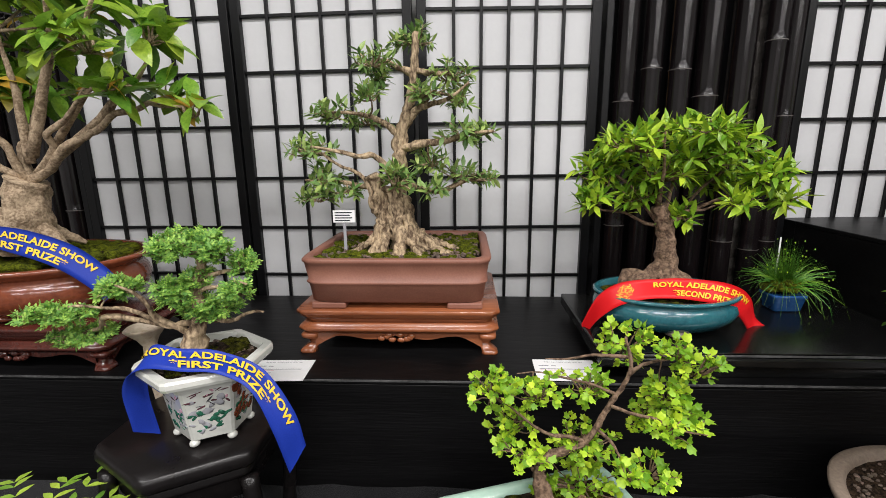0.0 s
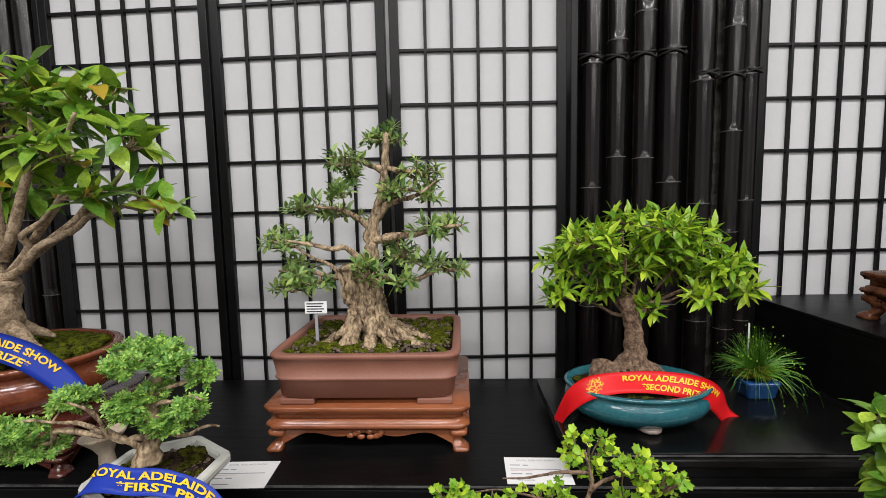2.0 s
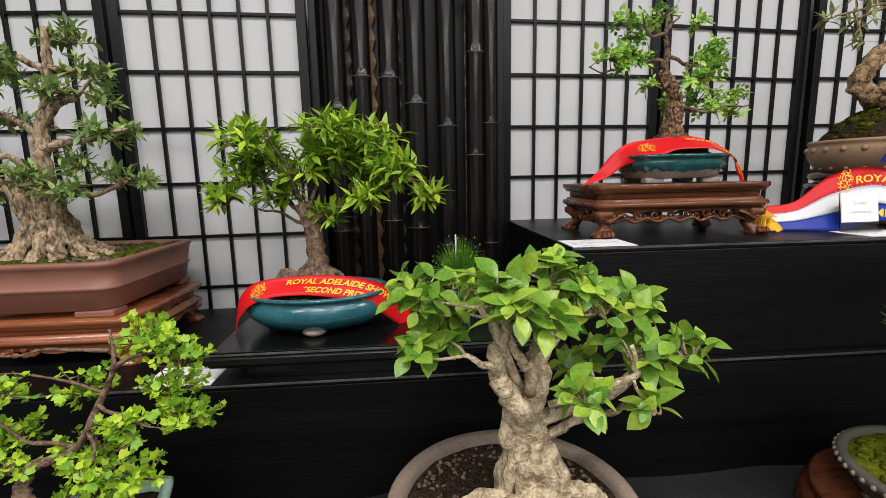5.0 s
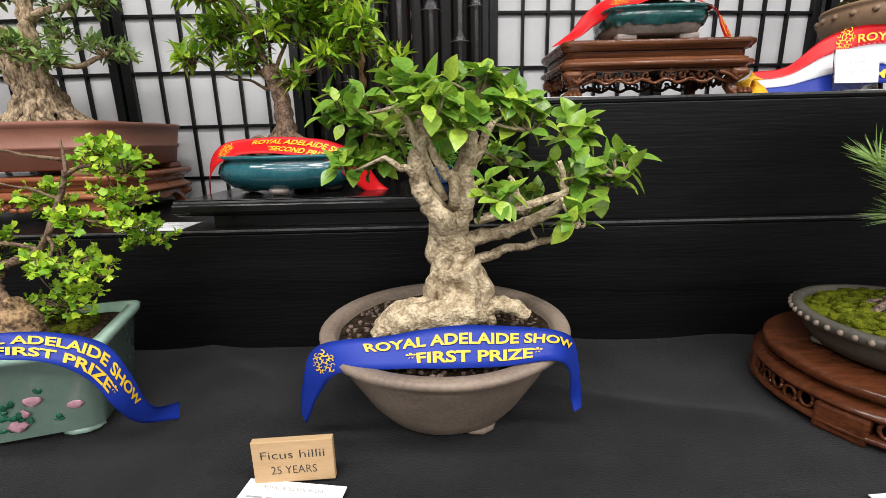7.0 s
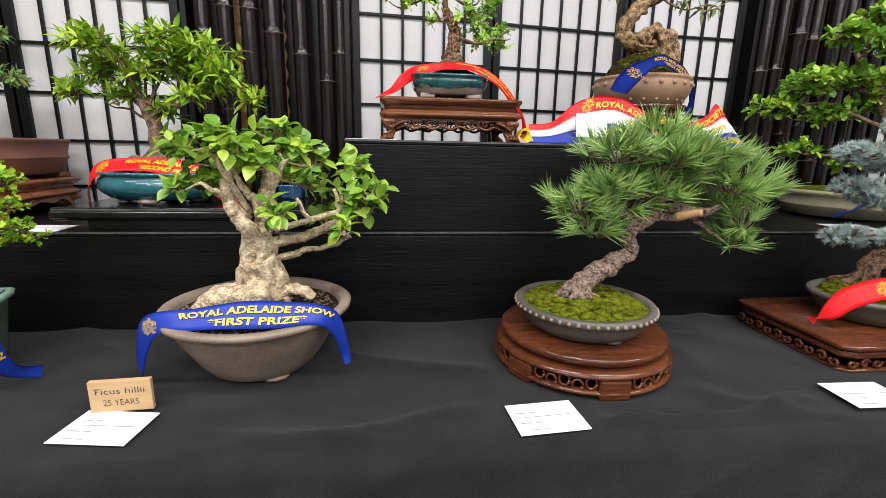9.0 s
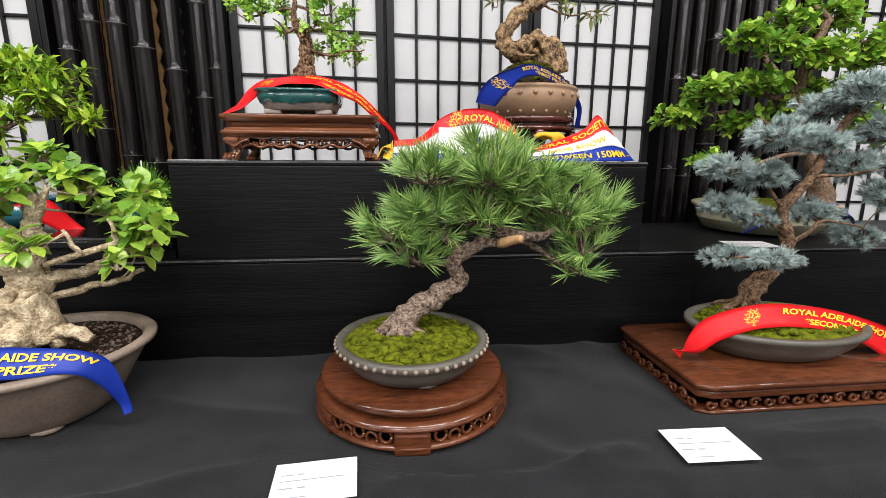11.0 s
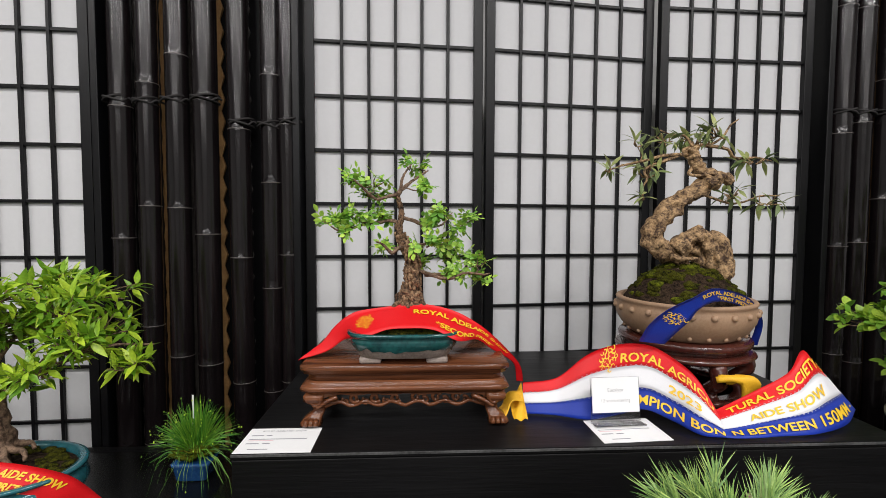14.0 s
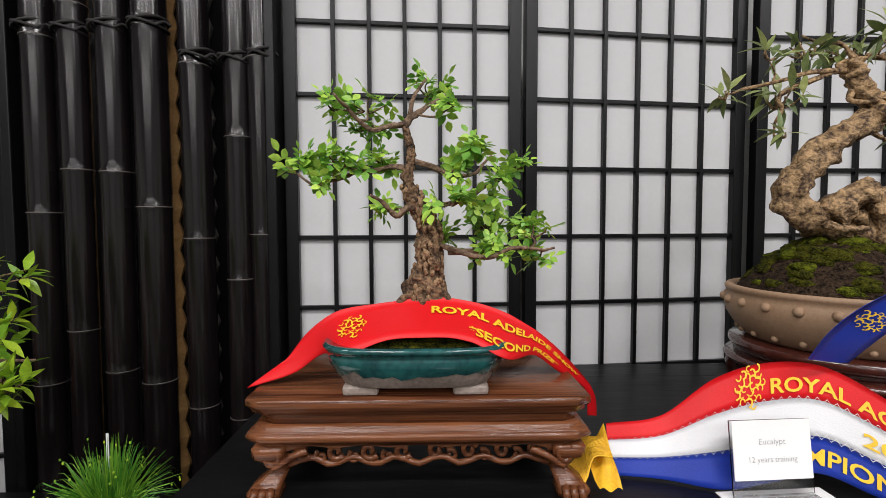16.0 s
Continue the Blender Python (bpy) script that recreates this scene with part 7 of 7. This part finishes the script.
# ---- ribbons ----
class Band:
    """A cloth band between a lower and an upper edge curve."""

    def __init__(self, stations, per=8):
        self.lo = catmull([a for a, b in stations], per)
        self.up = catmull([b for a, b in stations], per)
        mid = [(a + b) / 2 for a, b in zip(self.lo, self.up)]
        self.s = [0.0]
        for a, b in zip(mid, mid[1:]):
            self.s.append(self.s[-1] + (b - a).length)
        self.length = self.s[-1]

    def at(self, s, v):
        s = max(0.0, min(self.length, s))
        i = 0
        while i < len(self.s) - 2 and self.s[i + 1] < s:
            i += 1
        t = (s - self.s[i]) / max(1e-9, self.s[i + 1] - self.s[i])
        lo, up = self.lo[i].lerp(self.lo[i + 1], t), self.up[i].lerp(self.up[i + 1], t)
        p = lo.lerp(up, v)
        n = (self.lo[i + 1] + self.up[i + 1] - self.lo[i] - self.up[i]).cross(up - lo).normalized()
        return p, n

    def strip(self, name, v0, v1, mat, parent, label="", thick=0.0007, cuts=5):
        V, F = [], []
        n = max(30, int(self.length / 0.005))
        for side in (0, 1):
            for i in range(n + 1):
                for k in range(cuts + 1):
                    v = v0 + (v1 - v0) * k / cuts
                    p, nn = self.at(self.length * i / n, v)
                    w = 0.0011 * noise.noise((self.length * i / n * 30, v * 1.5, len(name)))
                    V.append(p + nn * (w - thick * side))
        m_, half = cuts + 1, (n + 1) * (cuts + 1)
        for i in range(n):
            for k in range(cuts):
                a = i * m_ + k
                F.append((a, a + m_, a + m_ + 1, a + 1))
                F.append((half + a, half + a + 1, half + a + m_ + 1, half + a + m_))
            for k in (0, cuts):
                a = i * m_ + k
                F.append((a, half + a, half + a + m_, a + m_))
        return mesh(name, V, F, mat, parent, label)

    def lay(self, name, V, F, mat, parent, s0, v0, scale_v, label=""):
        """Flat artwork (x along, y across, metres) laid on the band."""
        out = []
        for x, y in V:
            p, n = self.at(s0 + x, v0 + y * scale_v)
            out.append(p + n * 0.0018)
        return mesh(name, out, F, mat, parent, label, smooth=False)


def text_art(body, size, bold=0.012, width=None):
    cu = bpy.data.curves.new("lettering", "FONT")
    cu.body, cu.size, cu.offset, cu.resolution_u = body, size, bold * size, 3
    ob = new("lettering_source", cu)
    dg = bpy.context.evaluated_depsgraph_get()
    me = ob.evaluated_get(dg).to_mesh()
    V = [(v.co.x, v.co.y) for v in me.vertices]
    F = [tuple(p.vertices) for p in me.polygons]
    ob.evaluated_get(dg).to_mesh_clear()
    bpy.data.objects.remove(ob)
    bpy.data.curves.remove(cu)
    x0, x1 = min(v[0] for v in V), max(v[0] for v in V)
    k = (width / (x1 - x0)) if width else 1.0
    return [((v[0] - x0) * k, v[1]) for v in V], F, (x1 - x0) * k


def crest_art(size, seed=3):
    """A heraldic rosette drawn as plain strokes."""
    rg = random.Random(seed)
    V, F = [], []
    for i in range(26):
        a = i * 2.399
        r = size * 0.52 * math.sqrt((i + 1) / 26)
        c = (r * math.cos(a), r * math.sin(a) * 1.1)
        a0, rad = rg.uniform(0, 6.28), size * rg.uniform(0.085, 0.15)
        b = len(V)
        for k in range(8):
            q = a0 + k * 0.55
            for rr in (rad * 0.62, rad):
                V.append((c[0] + rr * math.cos(q), c[1] + rr * math.sin(q)))
        F += [(b + 2 * k, b + 2 * k + 1, b + 2 * k + 3, b + 2 * k + 2) for k in range(7)]
    return V, F


def prize_ribbon(stations, mat, label, words, text_at, text_len, crest_at, size=0.40, v1=0.55, v2=0.14):
    st = [(Vector(a), Vector(b)) for a, b in stations]
    o = st[len(st) // 2][0].copy()
    e = thing("prize_ribbon", Matrix.Translation(o), label, "ribbon", "prize ribbons")
    band = Band([(a - o, b - o) for a, b in st])
    band.strip("band", 0, 1, mat, e)
    i = len(band.s) // 2
    w = (band.up[i] - band.lo[i]).length
    for k, body in enumerate(words):
        V, F, ln = text_art(body, size * min(w, 0.040), 0.03, text_len * (1.0 if k == 0 else 0.64))
        y0 = v1 if k == 0 else v2
        band.lay("lettering", V, F, M["gold"], e, text_at + (0 if k == 0 else 0.18 * text_len), y0, 1.0 / w, "yellow printed words")
    if crest_at is not None:
        V, F = crest_art(min(w, 0.036) * 0.72)
        tagged(band.lay("crest", V, F, M["gold"], e, crest_at, 0.5, 1.0 / w, "yellow printed crest"), kind="stuff")
    return e, band


SHOW, FIRST, SECOND = "ROYAL ADELAIDE SHOW", "*FIRST PRIZE*", "*SECOND PRIZE*"


def lay_ribbon(st, mat, label, prize, a, b, c):
    """a and b: where the words begin and end, c: the crest, as shares of the ribbon's length."""
    ln = Band([(Vector(p), Vector(q)) for p, q in st]).length
    return prize_ribbon(st, mat, label, (SHOW, prize), a * ln, (b - a) * ln, None if c is None else c * ln)


lay_ribbon(RIB_FICL, M["blue_ribbon"], "royal blue satin first prize ribbon across the red-brown pot", FIRST, 0.36, 0.90, 0.2)
lay_ribbon(RIB_HEX, M["blue_ribbon"], "royal blue satin first prize ribbon over the hexagonal pot", FIRST, 0.30, 0.88, None)
lay_ribbon(RIB_TEAL, M["red_ribbon"], "red satin second prize ribbon over the teal pot", SECOND, 0.38, 0.80, 0.27)
lay_ribbon(RIB_ELM, M["red_ribbon"], "red satin second prize ribbon over the drip-glazed pot", SECOND, 0.40, 0.82, 0.24)
lay_ribbon(RIB_EUC, M["blue_ribbon"], "royal blue satin first prize ribbon over the tan pot", FIRST, 0.30, 0.72, 0.14)
lay_ribbon(RIB_FH, M["blue_ribbon"], "royal blue satin first prize ribbon across the clay bowl", FIRST, 0.33, 0.80, 0.225)
lay_ribbon(RIB_SPR, M["red_ribbon"], "red satin second prize ribbon across the spruce pot", SECOND, 0.36, 0.80, 0.26)
lay_ribbon(RIB_CEL, M["blue_ribbon"], "royal blue satin first prize ribbon over the celadon pot", FIRST, 0.28, 0.80, None)
RIB_HORN = [((2.19, 0.83, 1.105), (2.21, 0.85, 1.108)), ((2.205, 0.785, 1.135), (2.23, 0.80, 1.150)), ((2.25, 0.755, 1.165), (2.27, 0.775, 1.185)), ((2.33, 0.742, 1.170), (2.33, 0.762, 1.192)), ((2.42, 0.755, 1.160), (2.41, 0.78, 1.185)), ((2.48, 0.79, 1.120), (2.46, 0.82, 1.14))]
lay_ribbon(RIB_HORN, M["blue_ribbon"], "royal blue satin prize ribbon on the cream pot", FIRST, 0.3, 0.8, 0.15)


def sash(stations, label, texts):
    st = [(Vector(a), Vector(b)) for a, b in stations]
    o = st[len(st) // 2][0].copy()
    e = thing("champion_sash", Matrix.Translation(o), label, "sash", "champion sashes")
    band = Band([(a - o, b - o) for a, b in st], 10)
    for nm, v0, v1, mt in (("blue_stripe", 0, 0.333, "blue_ribbon"), ("white_stripe", 0.333, 0.667, "white_ribbon"), ("red_stripe", 0.667, 1.0, "red_ribbon")):
        band.strip(nm, v0, v1, M[mt], e)
    for v in (0.333, 0.667):
        V, F = [], []
        n = int(band.length / 0.004)
        for i in range(n):
            x = i * 0.004
            y = 0.0022 * (1 if i % 2 else -1)
            b = len(V)
            V += [(x, y - 0.0003), (x + 0.004, -y - 0.0003), (x + 0.004, -y + 0.0003), (x, y + 0.0003)]
            F.append((b, b + 1, b + 2, b + 3))
        band.lay("stitching", V, F, M["white_ribbon"], e, 0, v, 11.0, "white zigzag stitching")
    i = len(band.s) // 2
    for body, s0, ln, v, hgt, mt in texts:
        V, F, _ = text_art(body, hgt, 0.02, ln * band.length)
        band.lay("lettering", V, F, M[mt], e, s0 * band.length, v, 1.0 / max(0.05, (band.up[i] - band.lo[i]).length), "yellow printed words")
    return e, band


sa, band_a = sash(SASH_A, "red, white and blue champion sash in upright folds", [("ROYAL AGRICU", 0.50, 0.47, 0.73, 0.020, "gold"), ("2023", 0.74, 0.16, 0.42, 0.020, "gold"), ("MPION BON", 0.60, 0.40, 0.08, 0.022, "gold")])
V, F = crest_art(0.026)
tagged(band_a.lay("crest", V, F, M["gold"], sa, 0.44 * band_a.length, 0.82, 12.0, "yellow printed crest"), kind="stuff")
sb, band_b = sash(SASH_B, "red, white and blue champion sash trailing on the plinth", [("TURAL SOCIETY O", 0.12, 0.84, 0.74, 0.018, "gold"), ("AIDE SHOW", 0.22, 0.55, 0.41, 0.017, "gold"), ("N BETWEEN 150MM -", 0.06, 0.90, 0.08, 0.018, "gold")])

# gold fringed end of the sash
e = thing("gold_fringe", pose(1.246, 0.785, BOX) @ Matrix.Scale(0.72, 4), "yellow fringed end of the sash behind the stand leg", "sash fringe")
s = Skin()
for i in range(26):
    y = -0.030 + i * 0.0020
    s.tube([(0.030, y, 0.052 - abs(y) * 0.4), (0.004, y + 0.001 * math.sin(i), 0.040), (-0.012, y - 0.012, 0.012 + 0.002 * math.sin(i * 2.1)), (-0.042, y - 0.020 + 0.003 * math.sin(i * 1.7), 0.003)], 0.0016, 0.0013, 5)
tagged(s.make("fringe_strand", M["fringe"], e), kind="stuff")
V, F = [], []
for i in range(11):
    for k in range(9):
        V.append((0.036 - 0.030 * i / 10, -0.050 + 0.070 * k / 8, 0.006 + 0.056 * (1 - i / 14) * (k / 8) + 0.003 * math.sin(i * 0.9 + k)))
for i in range(10):
    for k in range(8):
        a = i * 9 + k
        F.append((a, a + 9, a + 10, a + 1))
mesh("fringe_band", V, F, M["fringe"], e)
e = thing("gold_fringe", pose(1.625, 0.775, BOX), "yellow knotted sash end under the round stand", "sash fringe")
s = Skin()
for i in range(9):
    s.tube([(-0.03 + 0.004 * i, 0.0, 0.055 + 0.004 * math.sin(i)), (-0.01 + 0.004 * i, -0.012, 0.06), (0.012 + 0.003 * i, -0.008, 0.045), (0.018, 0.0, 0.004 * i + 0.002)], 0.006, 0.004, 6)
s.make("sash_knot", M["fringe"], e)


# ---- cards ----
def bars(parent, rows, mat, x0, dy, z=0.0012):
    for k, (x, y, w, h, mt) in enumerate(rows):
        part("printed_line", box_bm(x, x + w, y, y + h, z, z + 0.0002, 0), M[mt], parent)


def show_card(c, turn=0.0, tilt=0.0, size=(0.105, 0.074), title=True):
    e = thing("entry_card", pose(*c, tilt, 0, turn), "white printed entry card lying flat", "entry card", "entry cards")
    w, h = size
    part("sheet", box_bm(-w / 2, w / 2, -h / 2, h / 2, 0.0003, 0.0011, 0), M["card"], e)
    if title:
        V, F, ln = text_art("ROYAL ADELAIDE SHOW", 0.0062, 0.0, w * 0.62)
        mesh("printed_title", [(x - ln / 2, y + h * 0.34, 0.0014) for x, y in V], F, M["ink_grey"], e, smooth=False)
    bars(e, [(-w * 0.42, h * 0.17, w * 0.16, 0.0022, "ink_grey"), (-w * 0.22, h * 0.165, w * 0.08, 0.0024, "ink_grey"), (-w * 0.42, h * 0.02, w * 0.78, 0.0018, "ink_grey"), (-w * 0.42, -h * 0.04, w * 0.34, 0.0018, "ink_pink"), (-w * 0.42, -h * 0.16, w * 0.17, 0.0022, "ink_grey"), (-w * 0.20, -h * 0.165, w * 0.10, 0.0026, "ink_grey"), (-w * 0.34, -h * 0.38, w * 0.26, 0.0018, "ink_grey")], None, 0, 0)
    return e


show_card((0.548, 0.298, TABLE + 0.003), -8, 0)
show_card((1.165, 0.268, TABLE + 0.004), 4)
show_card((1.711, 0.279, TABLE + 0.008), -2)
show_card((0.900, 0.704, BOX), 0)
show_card((1.415, 0.715, BOX), 3)
show_card((0.228, 0.693, TIER), -1)
show_card((-0.262, 0.680, TIER), 2)
show_card((2.115, 0.715, TIER), -8)

e = thing("name_plaque", pose(0.549, 0.347, TABLE + 0.003, 0, 0, 4), "tan wooden name plaque with handwritten words", "name plaque")
part("board", box_bm(-0.041, 0.041, -0.010, -0.002, 0.0, 0.049, 0.001), M["kraft"], e)
for body, z, w in (("Ficus hillii", 0.029, 0.064), ("25 YEARS", 0.011, 0.046)):
    V, F, ln = text_art(body, 0.0135, -0.010, w)
    mesh("lettering", [(x - ln / 2, -0.0106, y + z) for x, y in V], F, M["ink"], e, "dark handwritten words", smooth=False)

e = thing("card_holder", pose(1.410, 0.738, BOX, -8, 0, 3), "clear acrylic holder with a handwritten white card", "card holder")
part("acrylic_sheet", box_bm(-0.040, 0.040, 0.0002, 0.0020, 0.004, 0.072, 0.0004), M["acrylic"], e)
part("acrylic_foot", box_bm(-0.040, 0.040, -0.018, 0.002, 0.001, 0.003, 0.0004), M["acrylic"], e)
part("card", box_bm(-0.0385, 0.0385, -0.0012, -0.0004, 0.018, 0.072, 0), M["card"], e, "white handwritten card")
for body, z, w in (("Eucalypt", 0.050, 0.026), ("12 years training", 0.034, 0.047)):
    V, F, ln = text_art(body, 0.0078, -0.012, w)
    mesh("lettering", [(x - ln / 2, -0.0016, y + z) for x, y in V], F, M["ink_grey"], e, "thin handwritten words", smooth=False)

e = thing("plant_tag", pose(-0.180, 0.850, 1.252), "white plastic plant tag with handwritten lines", "plant tag")
part("tag_stake", box_bm(-0.003, 0.003, -0.0005, 0.0005, 0.0, 0.082, 0), M["ink_grey"], e)
part("tag_face", box_bm(-0.022, 0.022, -0.001, 0.001, 0.078, 0.102, 0.0004), M["card"], e)
for k in range(4):
    part("written_line", box_bm(-0.018, 0.012 + 0.004 * (k % 2), -0.0014, -0.0011, 0.081 + k * 0.0052, 0.0832 + k * 0.0052, 0), M["ink"], e)
e = thing("plant_marker", pose(0.684, 0.892, TRAY + 0.03), "thin white plant marker stick in the grass pot", "plant marker")
part("stick", box_bm(-0.0016, 0.0016, -0.0006, 0.0006, 0.0, 0.115, 0.0003), M["card"], e)
